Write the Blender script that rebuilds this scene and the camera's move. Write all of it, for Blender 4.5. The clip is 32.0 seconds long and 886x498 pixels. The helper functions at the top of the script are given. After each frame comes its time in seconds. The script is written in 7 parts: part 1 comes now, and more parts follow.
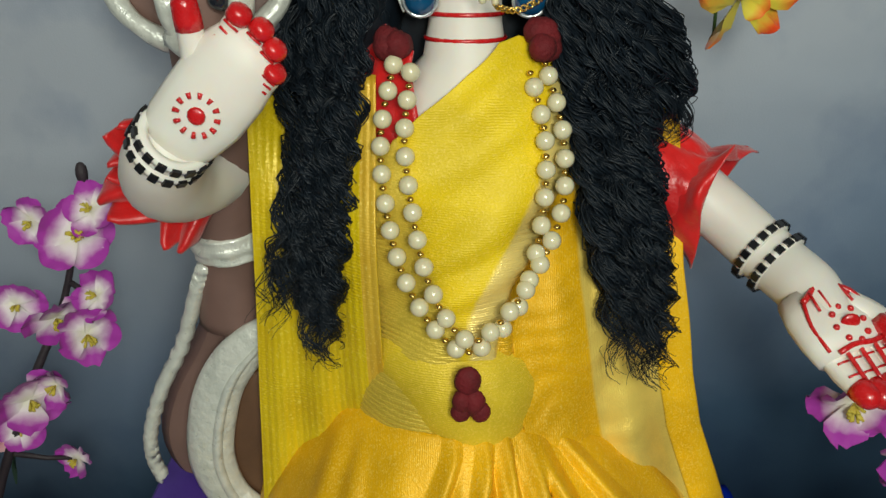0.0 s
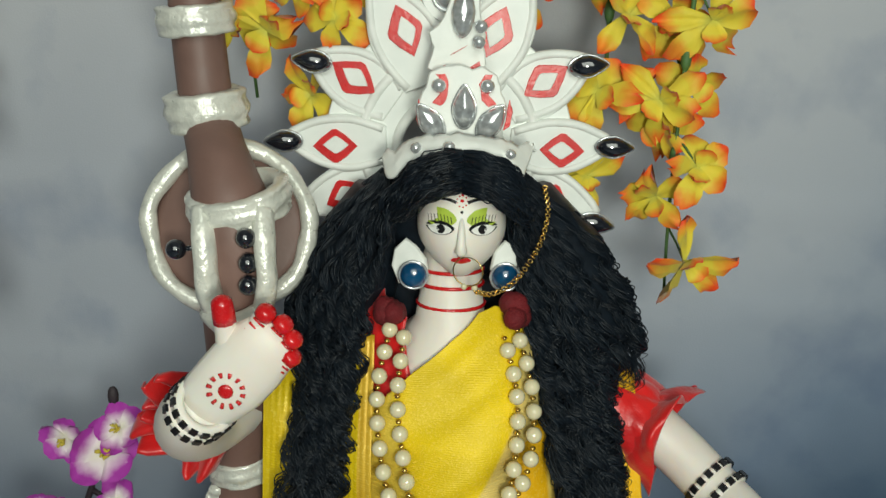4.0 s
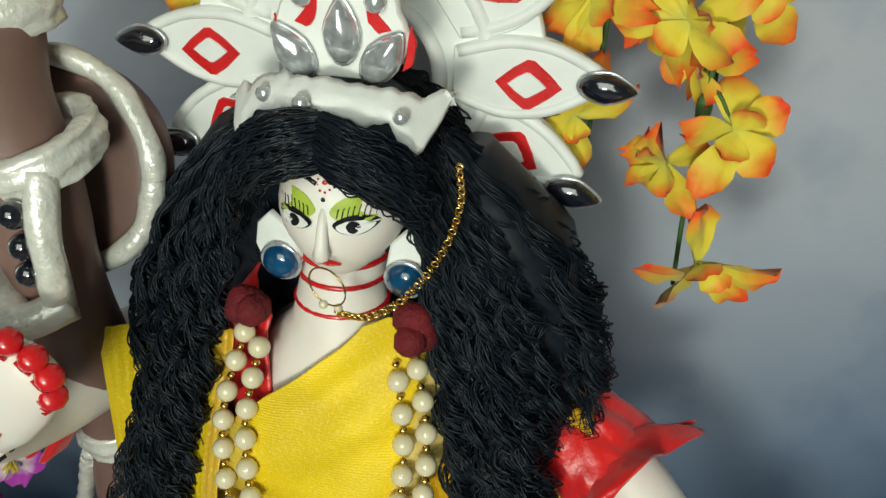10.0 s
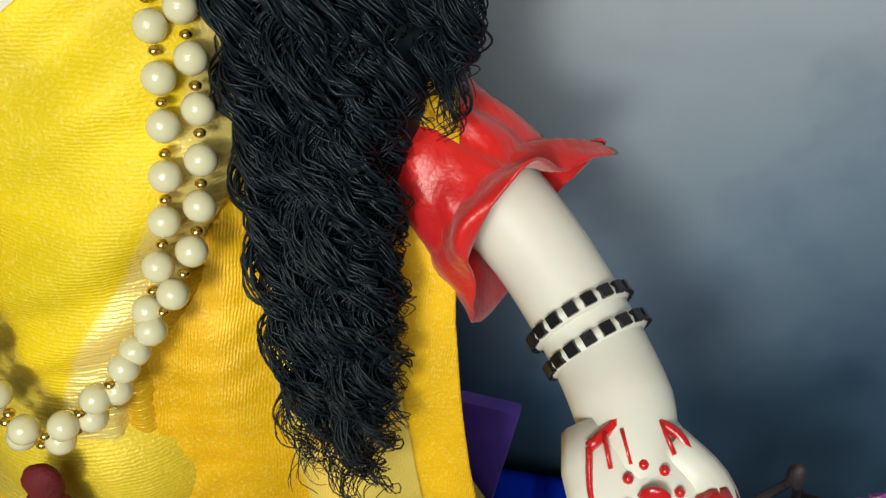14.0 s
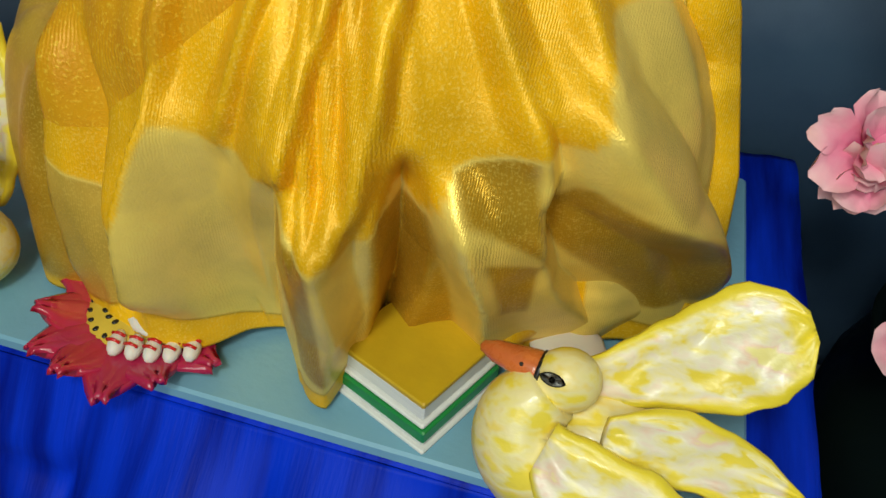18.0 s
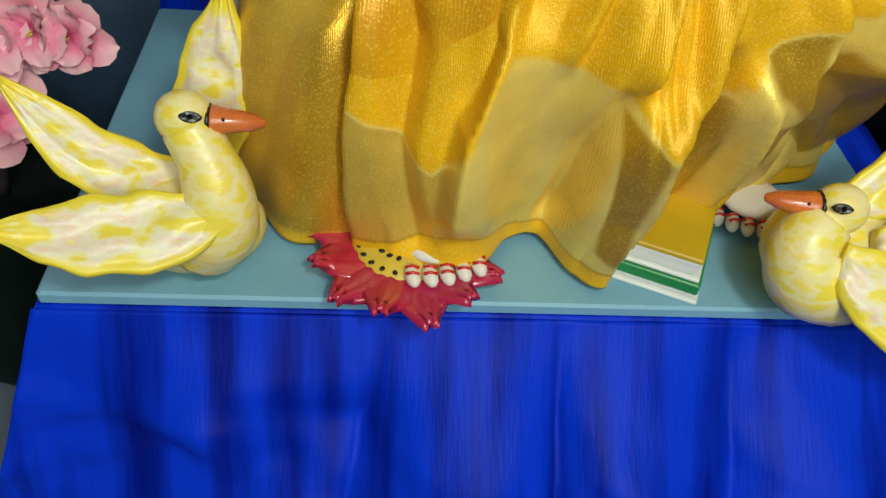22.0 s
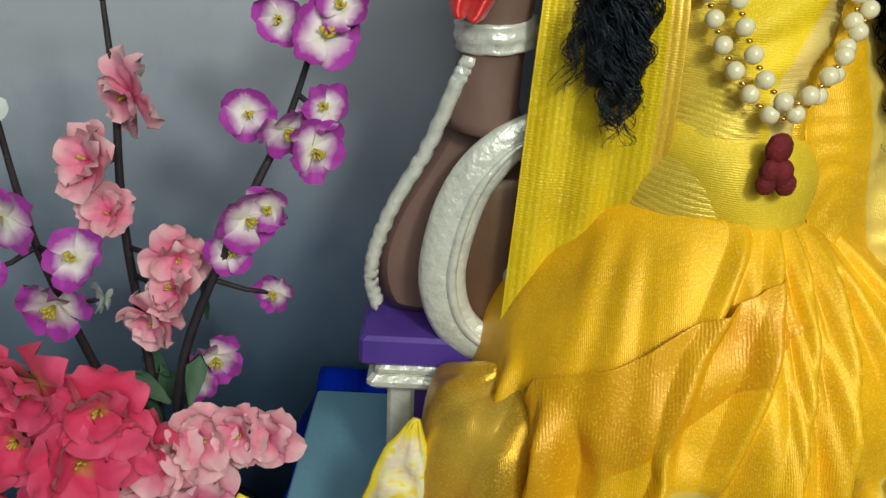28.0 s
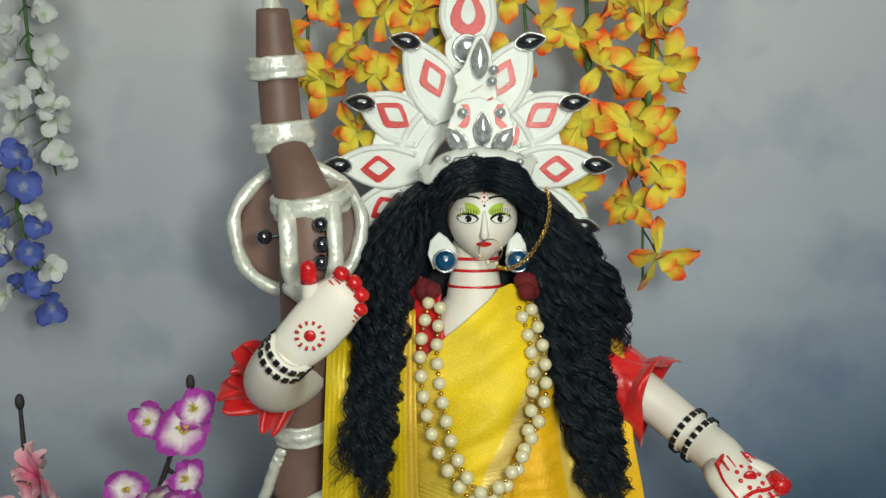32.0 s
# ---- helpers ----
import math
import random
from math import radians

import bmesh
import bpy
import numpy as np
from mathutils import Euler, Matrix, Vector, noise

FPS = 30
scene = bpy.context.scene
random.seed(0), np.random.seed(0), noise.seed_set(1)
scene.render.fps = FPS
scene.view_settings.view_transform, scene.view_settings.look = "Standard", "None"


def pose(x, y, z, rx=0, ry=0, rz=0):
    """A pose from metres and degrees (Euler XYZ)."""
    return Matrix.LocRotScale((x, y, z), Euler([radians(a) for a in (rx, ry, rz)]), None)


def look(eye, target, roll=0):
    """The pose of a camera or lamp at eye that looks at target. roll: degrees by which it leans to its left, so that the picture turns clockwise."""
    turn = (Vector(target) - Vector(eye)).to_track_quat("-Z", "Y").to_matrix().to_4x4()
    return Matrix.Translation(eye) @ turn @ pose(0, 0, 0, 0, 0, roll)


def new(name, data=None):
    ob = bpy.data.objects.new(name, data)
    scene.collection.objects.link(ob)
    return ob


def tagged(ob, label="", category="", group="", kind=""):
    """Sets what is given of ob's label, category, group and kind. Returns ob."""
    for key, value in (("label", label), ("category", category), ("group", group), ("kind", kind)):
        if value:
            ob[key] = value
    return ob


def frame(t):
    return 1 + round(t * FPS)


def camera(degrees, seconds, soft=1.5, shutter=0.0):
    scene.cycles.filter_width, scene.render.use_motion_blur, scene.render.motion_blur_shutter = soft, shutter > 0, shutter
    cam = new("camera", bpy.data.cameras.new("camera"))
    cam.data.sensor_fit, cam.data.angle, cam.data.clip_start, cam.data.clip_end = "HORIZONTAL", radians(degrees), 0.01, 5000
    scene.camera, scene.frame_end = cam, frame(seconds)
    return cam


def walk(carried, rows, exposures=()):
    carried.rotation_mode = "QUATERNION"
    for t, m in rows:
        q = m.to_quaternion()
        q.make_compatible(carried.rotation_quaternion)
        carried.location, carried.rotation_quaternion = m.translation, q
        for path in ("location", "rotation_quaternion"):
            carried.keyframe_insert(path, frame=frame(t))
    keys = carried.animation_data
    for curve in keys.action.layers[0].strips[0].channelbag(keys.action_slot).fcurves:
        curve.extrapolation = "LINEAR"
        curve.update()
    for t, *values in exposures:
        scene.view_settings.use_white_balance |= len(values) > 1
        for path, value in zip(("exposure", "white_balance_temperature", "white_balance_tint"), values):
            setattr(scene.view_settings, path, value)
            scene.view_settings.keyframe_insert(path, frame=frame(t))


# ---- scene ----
cam = camera(57.9, 32.0)
# seconds, eye, a point ahead of it, lean
PATH = [
    (0, (-0.0079, -0.1963, 0.4066), (-0.0176, 0.2539, 0.1894), -0.03),
    (0.5, (-0.0156, -0.2091, 0.4190), (-0.0145, 0.2495, 0.2198), 0.68),
    (1, (-0.0117, -0.2211, 0.4310), (-0.0148, 0.2459, 0.2524), 0.16),
    (1.5, (-0.0056, -0.2600, 0.4476), (-0.0068, 0.2162, 0.2954), -0.71),
    (2, (-0.0065, -0.3138, 0.4609), (-0.0026, 0.1678, 0.3265), 0.99),
    (2.5, (-0.0097, -0.3387, 0.4686), (-0.0048, 0.1463, 0.3470), 0.76),
    (4.5, (-0.0030, -0.1586, 0.4815), (-0.0144, 0.3120, 0.3130), 1.16),
    (5, (-0.0105, -0.1013, 0.4965), (-0.0179, 0.3582, 0.2996), 1.77),
    (5.5, (-0.0219, -0.0928, 0.5380), (-0.0218, 0.3548, 0.3153), 1.45),
    (6, (-0.0240, -0.0810, 0.5877), (-0.0332, 0.3491, 0.3328), 1.68),
    (6.5, (-0.0003, -0.0915, 0.6157), (-0.0377, 0.3384, 0.3631), 2.12),
    (7, (0.0070, -0.0846, 0.6272), (-0.0464, 0.3319, 0.3557), 3.01),
    (7.5, (0.0204, -0.0773, 0.6169), (-0.0336, 0.3357, 0.3402), 3.23),
    (8, (0.0362, -0.0760, 0.5971), (-0.0510, 0.3194, 0.3037), 3.50),
    (8.5, (0.0613, -0.0676, 0.5684), (-0.0377, 0.3255, 0.2758), 1.66),
    (9, (0.0714, -0.0639, 0.5466), (-0.0275, 0.3282, 0.2525), 0.89),
    (9.5, (0.0805, -0.0724, 0.5312), (-0.0179, 0.3288, 0.2496), 0.40),
    (10, (0.0716, -0.0859, 0.5036), (-0.0158, 0.3260, 0.2339), 1.74),
    (10.5, (0.0660, -0.1024, 0.4951), (-0.0239, 0.3106, 0.2280), 2.94),
    (11, (0.0765, -0.1200, 0.4899), (-0.0084, 0.3065, 0.2430), 2.28),
    (11.5, (0.0803, -0.1272, 0.4864), (-0.0123, 0.3036, 0.2501), 2.14),
    (12, (0.0992, -0.1256, 0.4558), (0.0195, 0.3006, 0.2068), 1.28),
    (12.5, (0.0953, -0.1042, 0.4267), (0.0266, 0.3119, 0.1580), 2.88),
    (13, (0.1051, -0.0785, 0.4100), (0.0331, 0.3361, 0.1399), 2.09),
    (13.5, (0.0987, -0.0571, 0.4116), (0.0615, 0.3358, 0.1045), 5.09),
    (15.5, (0.1198, -0.0432, 0.3251), (0.0508, 0.3458, 0.0187), 2.54),
    (16, (0.1401, -0.0769, 0.3191), (0.0849, 0.3280, 0.0310), 2.95),
    (16.5, (0.1391, -0.0986, 0.3112), (0.0763, 0.2974, 0.0124), 3.00),
    (17, (0.1245, -0.1168, 0.2957), (0.0468, 0.2630, -0.0200), 2.84),
    (17.5, (0.1037, -0.1400, 0.2670), (0.0161, 0.2361, -0.0505), 2.65),
    (18, (0.0910, -0.1591, 0.2309), (0.0040, 0.2146, -0.0897), 5.19),
    (18.5, (0.0939, -0.1668, 0.2086), (0.0216, 0.1977, -0.1259), 6.61),
    (19, (0.0899, -0.1829, 0.1879), (0.0404, 0.1819, -0.1504), 8.99),
    (19.5, (0.0927, -0.1896, 0.1830), (0.0598, 0.1788, -0.1534), 9.97),
    (20, (0.0712, -0.1984, 0.2225), (0.0370, 0.1500, -0.1345), 11.71),
    (20.5, (0.0069, -0.2010, 0.2031), (0.0137, 0.1555, -0.1473), 13.98),
    (21, (-0.0302, -0.1833, 0.2149), (0.0118, 0.1820, -0.1239), 12.20),
    (21.5, (-0.0520, -0.1889, 0.2199), (-0.0101, 0.1625, -0.1333), 8.33),
    (22, (-0.0779, -0.2114, 0.2375), (-0.0364, 0.1441, -0.1116), 6.33),
    (22.5, (-0.1318, -0.1949, 0.2306), (-0.0549, 0.1542, -0.1190), 10.55),
    (23, (-0.1531, -0.1775, 0.2094), (-0.0881, 0.1667, -0.1474), 11.90),
    (23.5, (-0.1760, -0.1481, 0.2180), (-0.1309, 0.1917, -0.1456), 11.48),
    (24, (-0.1722, -0.1176, 0.1999), (-0.1395, 0.2038, -0.1808), 14.35),
    (24.5, (-0.1734, -0.0880, 0.1881), (-0.1531, 0.2175, -0.2066), 13.40),
    (26.5, (-0.1469, -0.1657, 0.2461), (-0.1420, 0.2062, -0.0880), 10.23),
    (27, (-0.1286, -0.2020, 0.2757), (-0.1510, 0.2149, 0.0004), 4.79),
    (27.5, (-0.1101, -0.2240, 0.2865), (-0.1217, 0.2233, 0.0633), 2.67),
    (28, (-0.1270, -0.2358, 0.3113), (-0.1267, 0.2217, 0.1098), 2.79),
    (28.5, (-0.1271, -0.2242, 0.3251), (-0.1151, 0.2443, 0.1508), 2.59),
    (29, (-0.1197, -0.2120, 0.3465), (-0.1222, 0.2651, 0.1969), 1.69),
    (29.5, (-0.1080, -0.2080, 0.3764), (-0.1037, 0.2737, 0.2424), 0.36),
    (30, (-0.1012, -0.2149, 0.4040), (-0.0963, 0.2740, 0.2992), -0.21),
    (30.5, (-0.0937, -0.2351, 0.4256), (-0.0837, 0.2562, 0.3335), -0.29),
    (31, (-0.0871, -0.2537, 0.4317), (-0.0765, 0.2384, 0.3438), -0.17),
    (31.5, (-0.0622, -0.2998, 0.4335), (-0.0485, 0.1934, 0.3526), 0.10),
    (32, (-0.0281, -0.3358, 0.4384), (-0.0240, 0.1581, 0.3605), -0.03),
]
# the phone's own exposure as it moves between bright and dark parts
EXPOSURES = [(0, 0.1), (2, 0.15), (4.5, 0.1), (6, -0.05), (8, 0.1), (9, 0.2), (11, 0.3), (13, 0.7), (14.5, 0.2), (16, -0.4), (17, 0.35), (19, 0.25), (20, 0.2), (21, 0.5), (24, 0.4), (26.5, 0.38), (28, 0.40), (30, 0.38), (32, 0.2)]
walk(cam, [(t, look(eye, target, roll)) for t, eye, target, roll in PATH], EXPOSURES)

# ---- light: a phone's small lamp held in front of the idol, and a dim room with an unseen fill ----
world = bpy.data.worlds.new("world")
scene.world = world
world.use_nodes = True
world.node_tree.nodes["Background"].inputs[0].default_value = (0.75, 0.85, 1.0, 1)
world.node_tree.nodes["Background"].inputs[1].default_value = 0.12


def lamp(name, kind, energy, place, target, size, color):
    data = bpy.data.lights.new(name, kind)
    data.energy, data.color = energy, color
    if kind == "AREA":
        data.size = size
    else:
        data.shadow_soft_size = size
    ob = new(name, data)
    ob.matrix_world = look(place, target)
    return ob


lamp("phone_lamp", "POINT", 3.4, (0.045, -0.31, 0.46), (0, 0.1, 0.3), 0.034, (0.96, 1.0, 0.87))
# added frontal fill without a visible source, evens out the phone lamp's shadows
lamp("room_fill", "AREA", 14.0, (0.1, -1.5, 1.15), (0, 0.1, 0.2), 1.2, (0.94, 1.0, 0.90))


# ---- materials ----
def material(name, base, rough=0.5, metal=0.0, second=None, scale=60.0, amount=0.6, bump=0.0, bump_scale=None,
             coat=0.0, sheen=0.0, spec=0.5, stretch=(1, 1, 1), detail=4.0, random_tint=0.0, sub=0.0):
    """A surface of two mixed tones with noise at two scales and a fine relief."""
    m = bpy.data.materials.new(name)
    m.use_nodes = True
    n, link = m.node_tree.nodes, m.node_tree.links.new
    b = n["Principled BSDF"]
    tc = n.new("ShaderNodeTexCoord")
    mp = n.new("ShaderNodeMapping")
    mp.inputs["Scale"].default_value = stretch
    link(tc.outputs["Object"], mp.inputs[0])
    a = n.new("ShaderNodeTexNoise")
    a.inputs["Scale"].default_value, a.inputs["Detail"].default_value = scale, detail
    link(mp.outputs[0], a.inputs[0])
    ramp = n.new("ShaderNodeValToRGB")
    lo = second or tuple(c * 0.8 for c in base)
    ramp.color_ramp.elements[0].color, ramp.color_ramp.elements[1].color = (*lo, 1), (*base, 1)
    ramp.color_ramp.elements[0].position, ramp.color_ramp.elements[1].position = 0.5 - amount / 2, 0.5 + amount / 6
    link(a.outputs[0], ramp.inputs[0])
    out = ramp.outputs[0]
    if random_tint:
        info, hsv, mr = n.new("ShaderNodeObjectInfo"), n.new("ShaderNodeHueSaturation"), n.new("ShaderNodeMapRange")
        mr.inputs[3].default_value, mr.inputs[4].default_value = 1 - random_tint, 1 + random_tint
        link(info.outputs["Random"], mr.inputs[0])
        link(mr.outputs[0], hsv.inputs["Value"])
        link(out, hsv.inputs["Color"])
        out = hsv.outputs[0]
    link(out, b.inputs["Base Color"])
    fine = n.new("ShaderNodeTexNoise")
    fine.inputs["Scale"].default_value, fine.inputs["Detail"].default_value = bump_scale or scale * 6, 3
    link(mp.outputs[0], fine.inputs[0])
    rr = n.new("ShaderNodeMapRange")
    rr.inputs[3].default_value, rr.inputs[4].default_value = max(0.03, rough - 0.1), min(1, rough + 0.12)
    link(fine.outputs[0], rr.inputs[0])
    link(rr.outputs[0], b.inputs["Roughness"])
    b.inputs["Metallic"].default_value = metal
    b.inputs["Specular IOR Level"].default_value = spec
    b.inputs["Coat Weight"].default_value = coat
    b.inputs["Coat Roughness"].default_value = 0.12
    b.inputs["Sheen Weight"].default_value = sheen
    b.inputs["Subsurface Weight"].default_value = sub
    b.inputs["Subsurface Radius"].default_value = (0.004, 0.002, 0.001)
    if bump:
        bp = n.new("ShaderNodeBump")
        bp.inputs["Strength"].default_value, bp.inputs["Distance"].default_value = bump, 0.001
        link(fine.outputs[0], bp.inputs["Height"])
        link(bp.outputs[0], b.inputs["Normal"])
    return m


def woven(name, base, second, thread, rough, metal, across=900.0, along=240.0, crinkle=0.5, axis="Z", spec=0.5):
    """Sari cloth: fine cross threads, longer crinkle lines, patches of the second tone."""
    m = material(name, base, rough, metal, second, 45, 0.5, spec=spec)
    n, link = m.node_tree.nodes, m.node_tree.links.new
    b = n["Principled BSDF"]
    tc = n.new("ShaderNodeTexCoord")
    w = n.new("ShaderNodeTexWave")
    w.wave_type, w.bands_direction = "BANDS", axis
    w.inputs["Scale"].default_value, w.inputs["Distortion"].default_value = along, 5.0
    w.inputs["Detail"].default_value, w.inputs["Detail Scale"].default_value = 3, 0.6
    link(tc.outputs["Object"], w.inputs[0])
    v = n.new("ShaderNodeTexNoise")
    v.inputs["Scale"].default_value, v.inputs["Detail"].default_value = across, 2
    link(tc.outputs["Object"], v.inputs[0])
    patch = n.new("ShaderNodeTexNoise")
    patch.inputs["Scale"].default_value = 28
    link(tc.outputs["Object"], patch.inputs[0])
    mask = n.new("ShaderNodeMapRange")
    mask.inputs[1].default_value, mask.inputs[2].default_value, mask.inputs[4].default_value = 0.40, 0.66, 0.55
    link(patch.outputs[0], mask.inputs[0])
    ridge = n.new("ShaderNodeMath")
    ridge.operation = "MULTIPLY"
    link(w.outputs["Fac"], ridge.inputs[0])
    link(mask.outputs[0], ridge.inputs[1])
    add = n.new("ShaderNodeMath")
    link(ridge.outputs[0], add.inputs[0])
    link(v.outputs[0], add.inputs[1])
    bp = n.new("ShaderNodeBump")
    bp.inputs["Strength"].default_value, bp.inputs["Distance"].default_value = crinkle, 0.0006
    link(add.outputs[0], bp.inputs["Height"])
    link(bp.outputs[0], b.inputs["Normal"])
    src = b.inputs["Base Color"].links[0].from_socket
    mix = n.new("ShaderNodeMix")
    mix.data_type = "RGBA"
    gate = n.new("ShaderNodeMapRange")
    gate.inputs[1].default_value, gate.inputs[2].default_value = 0.55, 0.8
    link(v.outputs[0], gate.inputs[0])
    link(gate.outputs[0], mix.inputs[0])
    link(src, mix.inputs[6])
    mix.inputs[7].default_value = (*thread, 1)
    link(mix.outputs[2], b.inputs["Base Color"])
    return m


def blend_cloth(name, tones, crinkle=0.14, along=420.0, across=1100.0, glint=0.16, axis="Z"):
    """Sari cloth whose tone, metal and roughness change along the drape; tones are (run, colour, metal, roughness)."""
    m = woven(name, (0.7, 0.45, 0.05), (0.6, 0.36, 0.04), (0.95, 0.70, 0.14), 0.4, 0.3, across, along, crinkle, axis)
    n, link = m.node_tree.nodes, m.node_tree.links.new
    b = n["Principled BSDF"]
    b.inputs["Specular IOR Level"].default_value = 0.3
    at = n.new("ShaderNodeAttribute")
    at.attribute_name = "run"
    top = tones[-1][0]
    mr = n.new("ShaderNodeMath")
    mr.operation = "DIVIDE"
    mr.inputs[1].default_value = top
    link(at.outputs["Fac"], mr.inputs[0])
    col, fin = n.new("ShaderNodeValToRGB"), n.new("ShaderNodeValToRGB")
    for ramp, pick in ((col, lambda t: (*t[1], 1)), (fin, lambda t: (t[2], t[3], 0, 1))):
        el = ramp.color_ramp.elements
        el[0].position, el[0].color = tones[0][0] / top, pick(tones[0])
        el[1].position, el[1].color = 1.0, pick(tones[-1])
        for t in tones[1:-1]:
            el.new(t[0] / top).color = pick(t)
        link(mr.outputs[0], ramp.inputs[0])
    tc, nz, hsv, var = n.new("ShaderNodeTexCoord"), n.new("ShaderNodeTexNoise"), n.new("ShaderNodeHueSaturation"), n.new("ShaderNodeMapRange")
    nz.inputs["Scale"].default_value, nz.inputs["Detail"].default_value = 38, 5
    link(tc.outputs["Object"], nz.inputs[0])
    var.inputs[1].default_value, var.inputs[2].default_value, var.inputs[3].default_value, var.inputs[4].default_value = 0.3, 0.7, 0.78, 1.10
    link(nz.outputs[0], var.inputs[0])
    link(var.outputs[0], hsv.inputs["Value"])
    link(col.outputs[0], hsv.inputs["Color"])
    mix = b.inputs["Base Color"].links[0].from_node
    gate = mix.inputs[0].links[0].from_node
    gate.inputs[1].default_value, gate.inputs[2].default_value, gate.inputs[4].default_value = 0.50, 0.80, glint * 3
    link(hsv.outputs[0], mix.inputs[6])
    sep = n.new("ShaderNodeSeparateColor")
    link(fin.outputs[0], sep.inputs[0])
    link(sep.outputs[0], b.inputs["Metallic"])
    link(sep.outputs[1], b.inputs["Roughness"])
    return m


def backdrop_material():
    """Printed cloth: lilac grey above, a misty blue landscape below, soft blotches and faint creases."""
    m = bpy.data.materials.new("printed_cloth")
    m.use_nodes = True
    n, link = m.node_tree.nodes, m.node_tree.links.new
    b = n["Principled BSDF"]
    tc, sep = n.new("ShaderNodeTexCoord"), n.new("ShaderNodeSeparateXYZ")
    link(tc.outputs["Object"], sep.inputs[0])
    blot = n.new("ShaderNodeTexNoise")
    blot.inputs["Scale"].default_value, blot.inputs["Detail"].default_value = 5.0, 5
    link(tc.outputs["Object"], blot.inputs[0])
    wob = n.new("ShaderNodeMath")
    wob.operation = "MULTIPLY_ADD"
    wob.inputs[1].default_value = 0.16
    link(blot.outputs[0], wob.inputs[0])
    link(sep.outputs["Z"], wob.inputs[2])
    # tone falls towards the right, with the shade on that side painted in
    side = n.new("ShaderNodeMath")
    side.operation = "MULTIPLY_ADD"
    side.inputs[1].default_value = -0.25
    link(sep.outputs["X"], side.inputs[0])
    link(wob.outputs[0], side.inputs[2])
    mr = n.new("ShaderNodeMapRange")
    mr.inputs[1].default_value, mr.inputs[2].default_value = -0.30, 0.66
    link(side.outputs[0], mr.inputs[0])
    ramp = n.new("ShaderNodeValToRGB")
    el = ramp.color_ramp.elements
    el[0].position, el[0].color = 0.0, (0.06, 0.11, 0.18, 1)
    el[1].position, el[1].color = 1.0, (0.66, 0.66, 0.68, 1)
    for p, c in ((0.26, (0.022, 0.052, 0.10, 1)), (0.40, (0.060, 0.115, 0.19, 1)), (0.53, (0.22, 0.29, 0.40, 1)), (0.68, (0.46, 0.50, 0.57, 1))):
        e = el.new(p)
        e.color = c
    link(mr.outputs[0], ramp.inputs[0])
    spots = n.new("ShaderNodeTexNoise")
    spots.inputs["Scale"].default_value, spots.inputs["Detail"].default_value = 16, 6
    link(tc.outputs["Object"], spots.inputs[0])
    gate = n.new("ShaderNodeMapRange")
    gate.inputs[1].default_value, gate.inputs[2].default_value, gate.inputs[4].default_value = 0.52, 0.68, 0.35
    link(spots.outputs[0], gate.inputs[0])
    mix = n.new("ShaderNodeMix")
    mix.data_type, mix.blend_type = "RGBA", "MULTIPLY"
    link(gate.outputs[0], mix.inputs[0])
    link(ramp.outputs[0], mix.inputs[6])
    mix.inputs[7].default_value = (0.45, 0.52, 0.68, 1)
    # a faint patch of deeper blue that paints in weaker light at the left
    near, warp = n.new("ShaderNodeVectorMath"), n.new("ShaderNodeMix")
    near.operation = "DISTANCE"
    near.inputs[1].default_value = (-0.22, BACK_Y, 0.40)
    link(tc.outputs["Object"], near.inputs[0])
    soft = n.new("ShaderNodeMath")
    soft.operation = "MULTIPLY_ADD"
    soft.inputs[1].default_value = -0.22
    link(blot.outputs[0], soft.inputs[0])
    link(near.outputs["Value"], soft.inputs[2])
    blue = n.new("ShaderNodeMapRange")
    blue.inputs[1].default_value, blue.inputs[2].default_value, blue.inputs[3].default_value, blue.inputs[4].default_value = 0.10, -0.06, 0.0, 0.15
    link(soft.outputs[0], blue.inputs[0])
    warp.data_type = "RGBA"
    link(blue.outputs[0], warp.inputs[0])
    link(mix.outputs[2], warp.inputs[6])
    warp.inputs[7].default_value = (0.06, 0.14, 0.30, 1)
    link(warp.outputs[2], b.inputs["Base Color"])
    b.inputs["Roughness"].default_value = 0.75
    b.inputs["Specular IOR Level"].default_value = 0.25
    weave = n.new("ShaderNodeTexNoise")
    weave.inputs["Scale"].default_value = 900
    link(tc.outputs["Object"], weave.inputs[0])
    bp = n.new("ShaderNodeBump")
    bp.inputs["Strength"].default_value, bp.inputs["Distance"].default_value = 0.25, 0.0005
    link(weave.outputs[0], bp.inputs["Height"])
    link(bp.outputs[0], b.inputs["Normal"])
    return m


